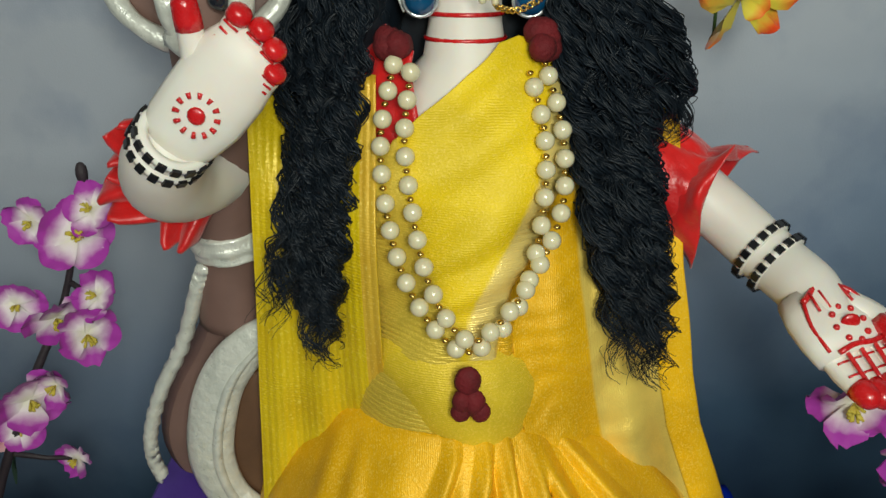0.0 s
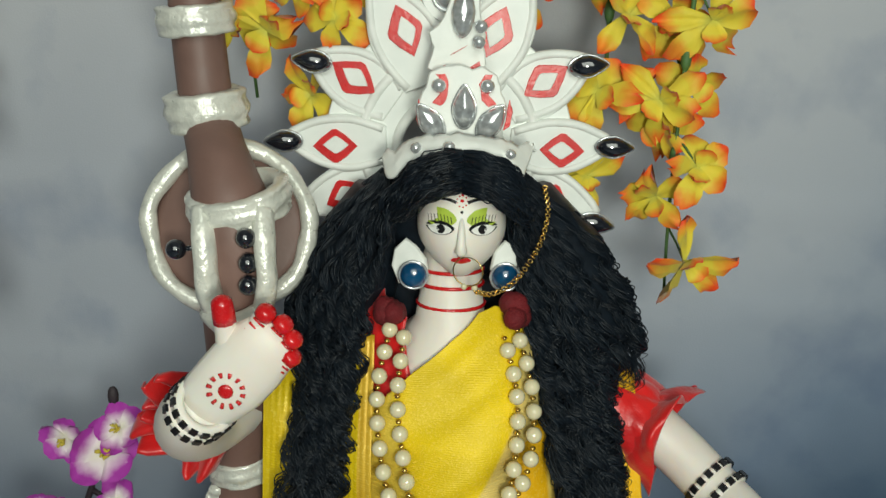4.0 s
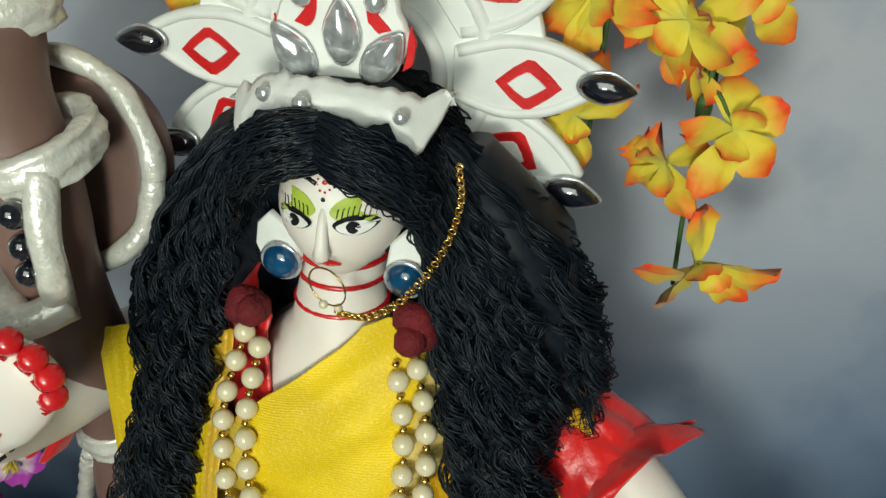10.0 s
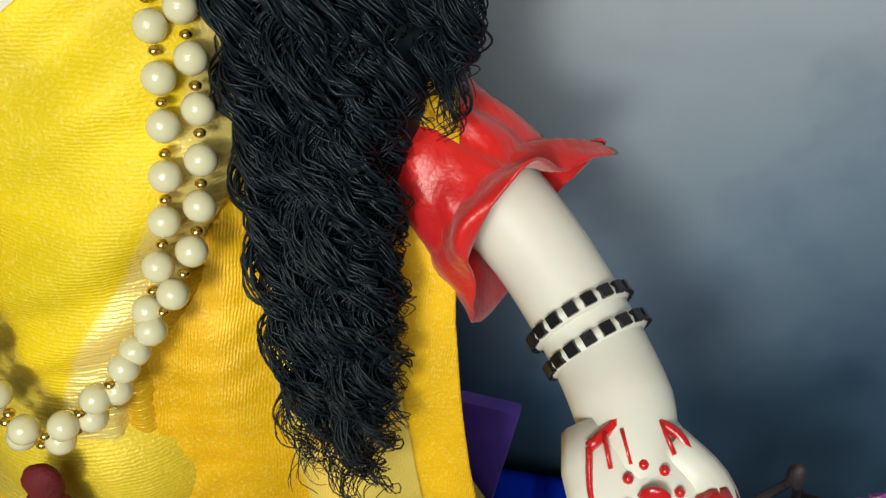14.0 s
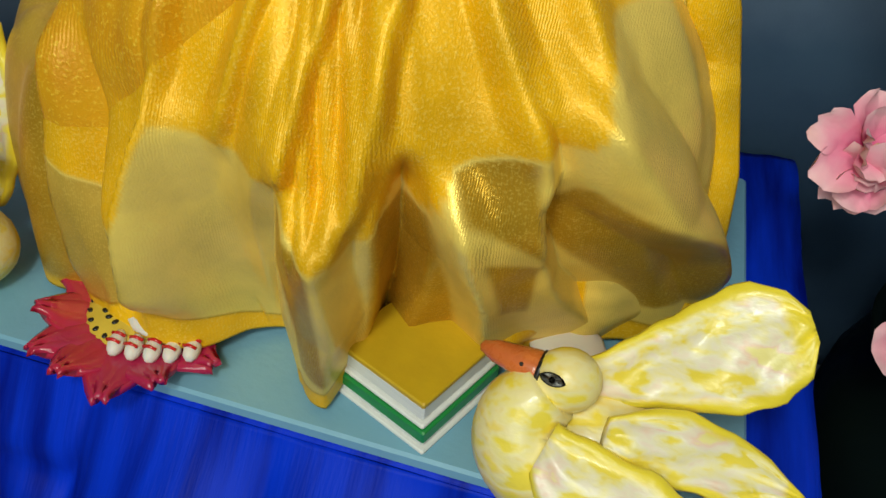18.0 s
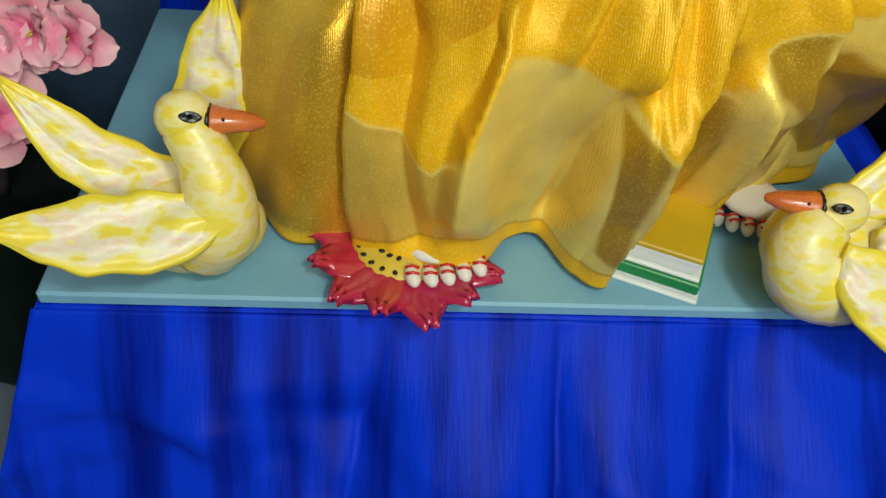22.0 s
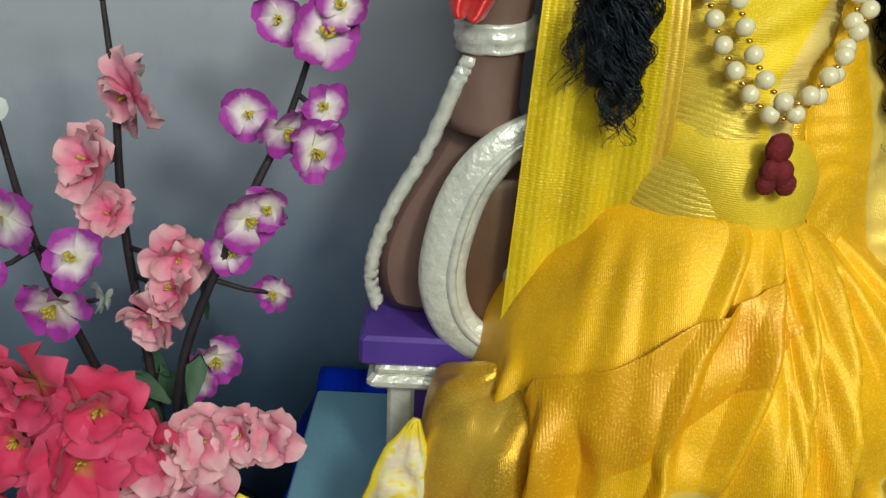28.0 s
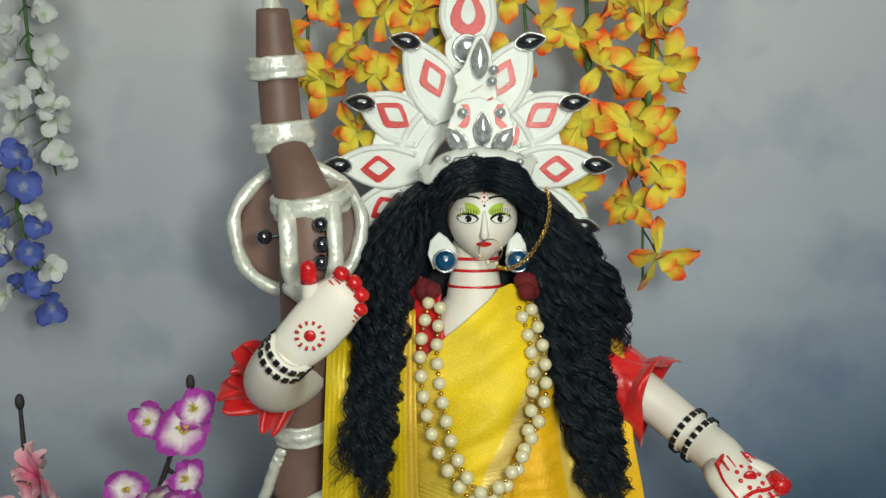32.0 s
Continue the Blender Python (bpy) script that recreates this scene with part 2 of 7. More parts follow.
def petal_material(name, inner, outer, heart, reach, end=1.0):
    """A cloth petal whose colour runs from the heart through the inner to the outer tone with distance from the flower's middle."""
    m = bpy.data.materials.new(name)
    m.use_nodes = True
    n, link = m.node_tree.nodes, m.node_tree.links.new
    b = n["Principled BSDF"]
    uv = n.new("ShaderNodeAttribute")
    uv.attribute_name = "run"
    tc, nz = n.new("ShaderNodeTexCoord"), n.new("ShaderNodeTexNoise")
    nz.inputs["Scale"].default_value, nz.inputs["Detail"].default_value = 110, 4
    link(tc.outputs["Object"], nz.inputs[0])
    add = n.new("ShaderNodeMath")
    add.operation = "MULTIPLY_ADD"
    add.inputs[1].default_value = 0.5
    link(nz.outputs[0], add.inputs[0])
    link(uv.outputs["Fac"], add.inputs[2])
    ramp = n.new("ShaderNodeValToRGB")
    el = ramp.color_ramp.elements
    el[0].position, el[0].color = 0.25, (*heart, 1)
    el[1].position, el[1].color = end, (*outer, 1)
    e = el.new(0.45)
    e.color = (*inner, 1)
    e = el.new(reach)
    e.color = (*inner, 1)
    half = n.new("ShaderNodeMath")
    half.operation = "MULTIPLY"
    half.inputs[1].default_value = 0.8
    link(add.outputs[0], half.inputs[0])
    link(half.outputs[0], ramp.inputs[0])
    link(ramp.outputs[0], b.inputs["Base Color"])
    b.inputs["Roughness"].default_value = 0.6
    b.inputs["Specular IOR Level"].default_value = 0.3
    b.inputs["Sheen Weight"].default_value = 0.15
    bp = n.new("ShaderNodeBump")
    bp.inputs["Strength"].default_value, bp.inputs["Distance"].default_value = 0.4, 0.001
    link(nz.outputs[0], bp.inputs["Height"])
    link(bp.outputs[0], b.inputs["Normal"])
    return m


def streaked_clay(name, tones, rim, stretch, scale):
    """Clay painted with loose brush strokes of several tones; the tone of the rim takes over where run is high."""
    m = material(name, tones[0][1], 0.36, coat=0.12, bump=0.5, bump_scale=170, stretch=stretch, scale=scale, detail=3)
    n, link = m.node_tree.nodes, m.node_tree.links.new
    b = n["Principled BSDF"]
    ramp = b.inputs["Base Color"].links[0].from_node
    el = ramp.color_ramp.elements
    el[0].position, el[0].color = tones[0][0], (*tones[0][1], 1)
    el[1].position, el[1].color = tones[-1][0], (*tones[-1][1], 1)
    for p, c in tones[1:-1]:
        el.new(p).color = (*c, 1)
    at, add, edge, mix = n.new("ShaderNodeAttribute"), n.new("ShaderNodeMath"), n.new("ShaderNodeMapRange"), n.new("ShaderNodeMix")
    at.attribute_name = "run"
    add.operation, add.inputs[1].default_value = "MULTIPLY_ADD", 0.7
    link(ramp.inputs[0].links[0].from_socket, add.inputs[0])
    link(at.outputs["Fac"], add.inputs[2])
    edge.interpolation_type = "SMOOTHSTEP"
    edge.inputs[1].default_value, edge.inputs[2].default_value = 0.86, 1.16
    link(add.outputs[0], edge.inputs[0])
    mix.data_type = "RGBA"
    link(edge.outputs[0], mix.inputs[0])
    link(ramp.outputs[0], mix.inputs[6])
    mix.inputs[7].default_value = (*rim, 1)
    link(mix.outputs[2], b.inputs["Base Color"])
    return m


BACK_Y = 0.285
M_BACK = backdrop_material()
M_WALL = material("wall_paint", (0.55, 0.56, 0.55), 0.8, second=(0.48, 0.49, 0.49), scale=8, bump=0.1)
M_FLOOR = material("floor_tile", (0.14, 0.17, 0.22), 0.35, second=(0.11, 0.13, 0.17), scale=9, bump=0.05)
M_BOARD = material("blue_board_paint", (0.20, 0.42, 0.56), 0.5, second=(0.17, 0.37, 0.51), scale=30, bump=0.25, bump_scale=260)
# the satin's darker second tone, stretched into upright streaks, stands in for fold shade
M_SATIN = material("blue_velvet_satin", (0.002, 0.036, 0.64), 0.40, second=(0.0005, 0.008, 0.24), scale=55, amount=0.30, sheen=0.0, bump=0.25, bump_scale=900, spec=0.07, detail=6.0, stretch=(1, 0.10, 0.07))
M_WOOD = material("table_wood", (0.12, 0.07, 0.04), 0.5, second=(0.07, 0.04, 0.025), scale=20, stretch=(1, 1, 6))
M_YELLOW = woven("yellow_silk", (0.80, 0.57, 0.008), (0.70, 0.46, 0.006), (0.95, 0.76, 0.10), 0.36, 0.12, crinkle=0.4)
M_ORANGE = woven("orange_net_silk", (0.80, 0.40, 0.004), (0.70, 0.30, 0.003), (0.95, 0.64, 0.05), 0.42, 0.15, crinkle=0.4, axis="X")
M_GOLD = woven("gold_tissue", (0.74, 0.46, 0.04), (0.64, 0.35, 0.015), (0.92, 0.68, 0.14), 0.36, 0.2, along=300, crinkle=0.24)
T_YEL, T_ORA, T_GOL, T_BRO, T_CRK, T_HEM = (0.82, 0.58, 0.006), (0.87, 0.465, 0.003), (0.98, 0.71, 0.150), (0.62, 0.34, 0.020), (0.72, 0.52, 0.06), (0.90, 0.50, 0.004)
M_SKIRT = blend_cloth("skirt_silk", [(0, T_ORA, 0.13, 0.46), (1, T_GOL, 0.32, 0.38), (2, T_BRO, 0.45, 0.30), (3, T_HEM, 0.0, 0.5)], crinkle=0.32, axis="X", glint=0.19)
M_BODICE = blend_cloth("bodice_silk", [(0, T_CRK, 0.2, 0.40), (1, T_YEL, 0.05, 0.52), (2, (0.96, 0.74, 0.24), 0.30, 0.34), (3, (0.78, 0.44, 0.010), 0.22, 0.40)], crinkle=0.42, along=340, glint=0.18)
M_CLAY = material("painted_clay", (0.80, 0.77, 0.70), 0.48, second=(0.76, 0.66, 0.59), scale=26, bump=0.06, bump_scale=220, sub=0.15)
M_REDP = material("red_gloss_paint", (0.62, 0.012, 0.014), 0.25, second=(0.45, 0.006, 0.01), scale=90, coat=0.4, bump=0.15)
M_REDC = material("red_satin_cloth", (0.74, 0.015, 0.014), 0.35, second=(0.42, 0.008, 0.012), scale=50, sheen=0.2, bump=0.3, bump_scale=500)
M_MAROON = material("maroon_felt", (0.150, 0.004, 0.008), 0.8, second=(0.070, 0.002, 0.004), scale=120, sheen=0.0, bump=0.7)
M_BLACK = material("black_paint", (0.008, 0.008, 0.01), 0.3, scale=60)
M_GREEN = material("lid_green", (0.42, 0.55, 0.06), 0.5, scale=200)
M_PINK = material("blush_pink", (0.78, 0.42, 0.36), 0.5, scale=100)
M_HAIR = material("black_wool_hair", (0.008, 0.013, 0.020), 0.42, second=(0.003, 0.005, 0.008), scale=200, spec=0.32)
M_FOAM = material("white_craft_foam", (0.84, 0.87, 0.83), 0.42, second=(0.76, 0.80, 0.77), scale=55, bump=0.3, bump_scale=130)
M_RAISED = material("white_foam_edge", (0.86, 0.88, 0.84), 0.5, second=(0.72, 0.75, 0.71), scale=70, bump=0.25, bump_scale=260)
M_REDF = material("red_foil", (0.70, 0.02, 0.02), 0.3, second=(0.55, 0.012, 0.016), scale=110, bump=0.2)
M_GEMK = material("dark_gem", (0.010, 0.012, 0.018), 0.06, scale=100, coat=1.0, spec=0.9)
M_GEMC = material("clear_gem", (0.74, 0.77, 0.78), 0.10, metal=0.6, second=(0.34, 0.36, 0.38), scale=320, coat=1.0)
M_BLUEG = material("blue_gem", (0.004, 0.07, 0.17), 0.06, second=(0.002, 0.02, 0.06), scale=120, coat=1.0)
M_BROWN = material("brown_clay_paint", (0.20, 0.115, 0.095), 0.5, second=(0.13, 0.075, 0.062), scale=30, bump=0.3, bump_scale=120)
M_HOLLOW = material("dark_brown_clay_paint", (0.15, 0.075, 0.040), 0.45, second=(0.09, 0.045, 0.025), scale=40, bump=0.4, bump_scale=150)
M_SILVER = material("silver_glitter_paint", (0.80, 0.80, 0.72), 0.30, 0.25, (0.60, 0.62, 0.56), 140, bump=1.0, bump_scale=240, coat=0.4)
M_PURPLE = material("purple_paint", (0.10, 0.045, 0.34), 0.5, second=(0.07, 0.03, 0.26), scale=50, bump=0.2)
M_PEARL = material("pearl", (0.72, 0.65, 0.43), 0.15, second=(0.62, 0.56, 0.36), scale=60, coat=0.7, sub=0.1)
M_GOLDM = material("gold_metal", (0.82, 0.55, 0.16), 0.22, 1.0, scale=80)
M_STEM = material("green_stem", (0.07, 0.16, 0.04), 0.6, second=(0.04, 0.10, 0.025), scale=90, bump=0.3)
M_TWIG = material("dark_twig", (0.035, 0.025, 0.03), 0.6, second=(0.02, 0.015, 0.02), scale=120, bump=0.5)
M_LEAF = material("cloth_leaf", (0.06, 0.14, 0.07), 0.6, second=(0.035, 0.09, 0.05), scale=60, bump=0.3)
M_POT = material("dark_green_pot", (0.005, 0.010, 0.008), 0.4, second=(0.003, 0.006, 0.005), scale=20, spec=0.07)
M_EYE = material("eye_white", (0.82, 0.82, 0.78), 0.35, scale=90)
M_SWAN = streaked_clay("swan_white_streaks", ((0.41, (0.86, 0.68, 0.07)), (0.47, (0.86, 0.76, 0.36)), (0.53, (0.85, 0.77, 0.56)), (0.59, (0.85, 0.70, 0.54)), (0.63, (0.86, 0.62, 0.46)), (0.68, (0.86, 0.76, 0.30))), (0.86, 0.68, 0.04), (0.75, 1.2, 1.5), 85)
M_SWANE = material("swan_yellow", (0.86, 0.66, 0.02), 0.3, second=(0.85, 0.72, 0.16), scale=60, coat=0.1, bump=0.5, bump_scale=150)
M_BEAK = material("beak_orange", (0.68, 0.17, 0.035), 0.28, second=(0.50, 0.10, 0.025), scale=90, coat=0.4)
M_LOTUS = material("lotus_crimson", (0.42, 0.015, 0.07), 0.22, second=(0.55, 0.02, 0.03), scale=40, coat=0.5, bump=0.25, bump_scale=160)
M_LOTUSY = material("lotus_yellow", (0.72, 0.50, 0.05), 0.4, scale=90, coat=0.2)
M_BOOKY = material("book_ochre", (0.58, 0.38, 0.012), 0.45, second=(0.50, 0.32, 0.01), scale=50, bump=0.15)
M_BOOKG = material("book_green", (0.015, 0.27, 0.06), 0.35, second=(0.01, 0.2, 0.045), scale=50, coat=0.2, bump=0.15)
M_PAGE = material("page_white", (0.78, 0.79, 0.76), 0.5, second=(0.68, 0.70, 0.68), scale=60, stretch=(1, 1, 12), bump=0.2)
F_ORANGE = petal_material("petal_yellow_orange", (0.74, 0.60, 0.05), (0.82, 0.07, 0.008), (0.60, 0.56, 0.08), 0.64)
F_PURPLE = petal_material("petal_white_purple", (0.86, 0.76, 0.80), (0.40, 0.04, 0.38), (0.86, 0.82, 0.70), 0.46, 0.78)
F_PINK = petal_material("petal_pink", (0.82, 0.22, 0.36), (0.88, 0.52, 0.56), (0.62, 0.05, 0.20), 0.55)
F_ROSE = petal_material("petal_rose_red", (0.74, 0.045, 0.14), (0.80, 0.10, 0.22), (0.55, 0.2, 0.06), 0.7)
F_WHITE = petal_material("petal_white", (0.66, 0.68, 0.66), (0.60, 0.62, 0.62), (0.40, 0.50, 0.32), 0.7)
F_BLUE = petal_material("petal_blue", (0.10, 0.15, 0.50), (0.06, 0.08, 0.38), (0.3, 0.35, 0.5), 0.7)
F_HEART = material("flower_heart", (0.62, 0.48, 0.06), 0.6, second=(0.42, 0.36, 0.05), scale=300)

# ---- building helpers ----
from mathutils.geometry import tessellate_polygon


class Geo:
    """Vertices, faces and material numbers of one mesh in the making."""

    def __init__(self):
        self.v, self.f, self.m, self.s, self.run = [], [], [], [], []

    def add(self, verts, faces, mat=0, smooth=True, at=None, run=None):
        k = len(self.v)
        self.v += [tuple(at @ Vector(p)) if at else tuple(p) for p in verts]
        self.run += list(run) if run is not None else [0.0] * len(verts)
        self.f += [tuple(i + k for i in face) for face in faces]
        self.m += [mat] * len(faces)
        self.s += [smooth] * len(faces)
        return self


def part(name, geo, mats, parent=None, label=""):
    """Links a Geo as one mesh object, under a thing or a part if one is given."""
    me = bpy.data.meshes.new(name)
    me.from_pydata(geo.v, [], geo.f)
    for m in mats if isinstance(mats, (list, tuple)) else [mats]:
        me.materials.append(m)
    me.polygons.foreach_set("material_index", geo.m)
    me.polygons.foreach_set("use_smooth", geo.s)
    if any(geo.run):
        me.attributes.new("run", "FLOAT", "POINT").data.foreach_set("value", geo.run)
    me.update()
    ob = new(name, me)
    if parent:
        ob.parent = parent
    return tagged(ob, label)


def twin(name, ob, m, parent):
    """Another piece on the mesh of ob."""
    o = new(name, ob.data)
    o.parent, o.matrix_basis = parent, m
    return o


def empty(name, place, label, category, group="", turn=(0, 0, 0)):
    ob = new(name)
    ob.matrix_basis = pose(*place, *turn)
    ob.empty_display_size = 0.02
    return tagged(ob, label, category, group)


def smooth_path(points, steps=6):
    """Points on a Catmull-Rom curve through the given ones."""
    p = [Vector(q) for q in points]
    p = [2 * p[0] - p[1], *p, 2 * p[-1] - p[-2]]
    out = []
    for a, b, c, d in zip(p, p[1:], p[2:], p[3:]):
        for k in range(steps):
            t = k / steps
            out.append(0.5 * (2 * b + (c - a) * t + (2 * a - 5 * b + 4 * c - d) * t * t + (3 * b - a - 3 * c + d) * t**3))
    return out + [p[-2]]


def tube(g, pts, rad, n=8, mat=0, flat=1.0, side=None, caps=True):
    """A pipe along points; rad is a number or one for each point; flat squeezes it across side."""
    pts = [Vector(p) for p in pts]
    rad = [rad] * len(pts) if isinstance(rad, (int, float)) else np.interp(np.linspace(0, 1, len(pts)), np.linspace(0, 1, len(rad)), rad).tolist()
    ref = Vector(side) if side else Vector((0.123, 0.31, 0.94))
    verts, faces = [], []
    for i, p in enumerate(pts):
        d = (pts[min(i + 1, len(pts) - 1)] - pts[max(i - 1, 0)]).normalized()
        u = (ref - d * ref.dot(d))
        u = u.normalized() if u.length > 1e-6 else d.orthogonal().normalized()
        w = d.cross(u)
        if not side:
            ref = u
        for k in range(n):
            a = 2 * math.pi * k / n
            verts.append(p + rad[i] * (math.cos(a) * u * flat + math.sin(a) * w))
    for i in range(len(pts) - 1):
        for k in range(n):
            faces.append((i * n + k, i * n + (k + 1) % n, (i + 1) * n + (k + 1) % n, (i + 1) * n + k))
    if caps:
        faces += [tuple(reversed(range(n))), tuple((len(pts) - 1) * n + k for k in range(n))]
    return g.add(verts, faces, mat)


def ball(g, c, r, mat=0, rot=(0, 0, 0), nu=14, nv=9, bend=None):
    """An ellipsoid; bend may reshape its unit points."""
    r = (r, r, r) if isinstance(r, (int, float)) else r
    verts, faces = [(0, 0, 1)], []
    for j in range(1, nv):
        b = math.pi * j / nv
        verts += [(math.sin(b) * math.cos(2 * math.pi * i / nu), math.sin(b) * math.sin(2 * math.pi * i / nu), math.cos(b)) for i in range(nu)]
    verts.append((0, 0, -1))
    e = len(verts) - 1
    for i in range(nu):
        k = (i + 1) % nu
        faces.append((0, 1 + i, 1 + k))
        faces.append((e, e - nu + k, e - nu + i))
        for j in range(nv - 2):
            a = 1 + j * nu
            faces.append((a + i, a + nu + i, a + nu + k, a + k))
    verts = [bend(*p) if bend else p for p in verts]
    m = pose(*c, *rot) @ Matrix.Diagonal((*r, 1))
    return g.add(verts, faces, mat, at=m)


def plate(g, outline, thick, m=None, mat=0, edge=0.0006, dome=0.0, side_mat=None):
    """A flat piece cut to an outline in x and z, facing -y, with softened front edges."""
    o = [Vector((p[0], 0, p[1])) for p in outline]
    n = len(o)
    area = sum(a.x * b.z - b.x * a.z for a, b in zip(o, o[1:] + o[:1]))
    if area < 0:
        o.reverse()
    inner = []
    for i, p in enumerate(o):
        d = (o[(i + 1) % n] - o[i - 1])
        d = d.normalized() if d.length > 1e-9 else Vector((1, 0, 0))
        inner.append(p + edge * Vector((-d.z, 0, d.x)))
    rings = [[p + Vector((0, thick, 0)) for p in o], [p + Vector((0, edge, 0)) for p in o], inner]
    tri = tessellate_polygon([[Vector((p.x, p.z, 0)) for p in inner]])
    verts = [p for ring in rings for p in ring]
    faces = []
    for k in range(2):
        faces += [(k * n + i, k * n + (i + 1) % n, (k + 1) * n + (i + 1) % n, (k + 1) * n + i) for i in range(n)]
    g.add(verts, faces, mat if side_mat is None else side_mat, at=m)
    front, back = [], []
    for t in tri:
        a, b, c = (inner[i] for i in t)
        up = (b - a).cross(c - a).y < 0
        front.append(tuple(t) if up else tuple(reversed(t)))
        back.append(tuple(reversed(front[-1])))
    g.add(inner, front, mat, smooth=False, at=m)
    g.add(rings[0], back, mat, smooth=False, at=m)
    return g


def sheet(g, fn, nu, nv, thick=0.0006, mat=0, mat_of=None, run_of=None):
    """A cloth surface fn(u, v) with a real thickness."""
    p = [[Vector(fn(i / nu, j / nv)) for i in range(nu + 1)] for j in range(nv + 1)]
    nor = []
    for j in range(nv + 1):
        row = []
        for i in range(nu + 1):
            du = p[j][min(i + 1, nu)] - p[j][max(i - 1, 0)]
            dv = p[min(j + 1, nv)][i] - p[max(j - 1, 0)][i]
            x = du.cross(dv)
            row.append(x.normalized() if x.length > 1e-12 else Vector((0, -1, 0)))
        nor.append(row)
    w = nu + 1
    verts = [q for row in p for q in row] + [p[j][i] - thick * nor[j][i] for j in range(nv + 1) for i in range(w)]
    k = w * (nv + 1)
    runs = {}
    for j in range(nv):
        for i in range(nu):
            a = j * w + i
            q = mat_of((i + 0.5) / nu, (j + 0.5) / nv) if mat_of else mat
            runs.setdefault(q, []).append((a, a + 1, a + w + 1, a + w))
            runs[q].append((k + a, k + a + w, k + a + w + 1, k + a + 1))
    rim = [j * w for j in range(nv + 1)], [j * w + nu for j in range(nv + 1)], list(range(w)), [nv * w + i for i in range(w)]
    edge = []
    for line, flip in zip(rim, (0, 1, 1, 0)):
        for a, b in zip(line, line[1:]):
            edge.append((a, b, b + k, a + k) if not flip else (b, a, a + k, b + k))
    first = next(iter(runs))
    runs[first] += edge
    base = len(g.v)
    g.add(verts, [], 0, run=[run_of(i / nu, j / nv) for j in range(nv + 1) for i in range(w)] * 2 if run_of else None)
    for q, faces in runs.items():
        g.f += [tuple(i + base for i in face) for face in faces]
        g.m += [q] * len(faces)
        g.s += [True] * len(faces)
    return g


def box(g, lo, hi, mat=0, edge=0.001, at=None):
    """A block with chamfered edges."""
    (x0, y0, z0), (x1, y1, z1) = lo, hi
    e = min(edge, (x1 - x0) / 3, (y1 - y0) / 3, (z1 - z0) / 3)
    verts, faces = [], []
    for z, i in ((z0, e), (z0 + e, 0), (z1 - e, 0), (z1, e)):
        a, b, c, d = x0 + i, x1 - i, y0 + i, y1 - i
        verts += [(a + e, c, z), (b - e, c, z), (b, c + e, z), (b, d - e, z), (b - e, d, z), (a + e, d, z), (a, d - e, z), (a, c + e, z)]
    for r in range(3):
        faces += [(r * 8 + k, r * 8 + (k + 1) % 8, r * 8 + 8 + (k + 1) % 8, r * 8 + 8 + k) for k in range(8)]
    faces += [tuple(reversed(range(8))), tuple(range(24, 32))]
    return g.add(verts, faces, mat, smooth=False, at=at)


def turned(g, profile, n=28, mat=0, at=None):
    """A turned body from (radius, height) pairs."""
    verts = [(r * math.cos(2 * math.pi * k / n), r * math.sin(2 * math.pi * k / n), z) for r, z in profile for k in range(n)]
    faces = [(i * n + k, i * n + (k + 1) % n, (i + 1) * n + (k + 1) % n, (i + 1) * n + k) for i in range(len(profile) - 1) for k in range(n)]
    return g.add(verts, faces, mat, at=at)


def rnd(a, b):
    return random.uniform(a, b)


def wobble(x, y, z, s=1.0):
    return noise.noise(Vector((x * s, y * s, z * s)))


def ease(x):
    x = min(1.0, max(0.0, x))
    return x * x * (3 - 2 * x)


# ---- the large structure ----
CX = -0.009   # the idol's middle
FLOOR = -0.172

g = Geo()
box(g, (-2.2, -2.6, FLOOR - 0.1), (2.2, 1.2, FLOOR), edge=0.004)
tagged(part("floor", g, M_FLOOR), "grey tiled room floor, mostly in shade", kind="structure")
for name, lo, hi in (("wall_north", (-2.2, 0.5, FLOOR), (2.2, 0.6, 2.2)), ("wall_south", (-2.2, -2.7, FLOOR), (2.2, -2.6, 2.2)),
                     ("wall_west", (-2.3, -2.6, FLOOR), (-2.2, 0.5, 2.2)), ("wall_east", (2.2, -2.6, FLOOR), (2.3, 0.5, 2.2))):
    g = Geo()
    box(g, lo, hi, edge=0.002)
    tagged(part(name, g, M_WALL), "plain painted wall of the room", kind="structure")
g = Geo()
box(g, (-2.3, -2.7, 2.2), (2.3, 0.6, 2.3), edge=0.002)
tagged(part("ceiling", g, M_WALL), "plain painted ceiling of the room", kind="structure")


def backdrop_at(u, v):
    x, z = -0.95 + 1.9 * u, FLOOR + 0.004 + 1.5 * v
    y = BACK_Y + 0.004 * math.sin(x * 17 + 1.3) * (1 - 0.5 * v) + 0.006 * wobble(x, 0.2, z, 5)
    y -= 0.0022 * math.exp(-((z - 0.485 + 0.03 * x) / 0.004) ** 2) + 0.0022 * math.exp(-((z - 0.27 - 0.10 * (x - 0.1)) / 0.004) ** 2) + 0.0016 * math.exp(-((z - 0.355 + 0.02 * x) / 0.005) ** 2) + 0.0014 * math.exp(-((x + 0.235 + 0.02 * z) / 0.005) ** 2)
    return x, y, z


g = Geo()
sheet(g, backdrop_at, 90, 150, 0.001)
tagged(part("backdrop", g, M_BACK), "printed cloth backdrop of a misty lilac and blue landscape", kind="backdrop")

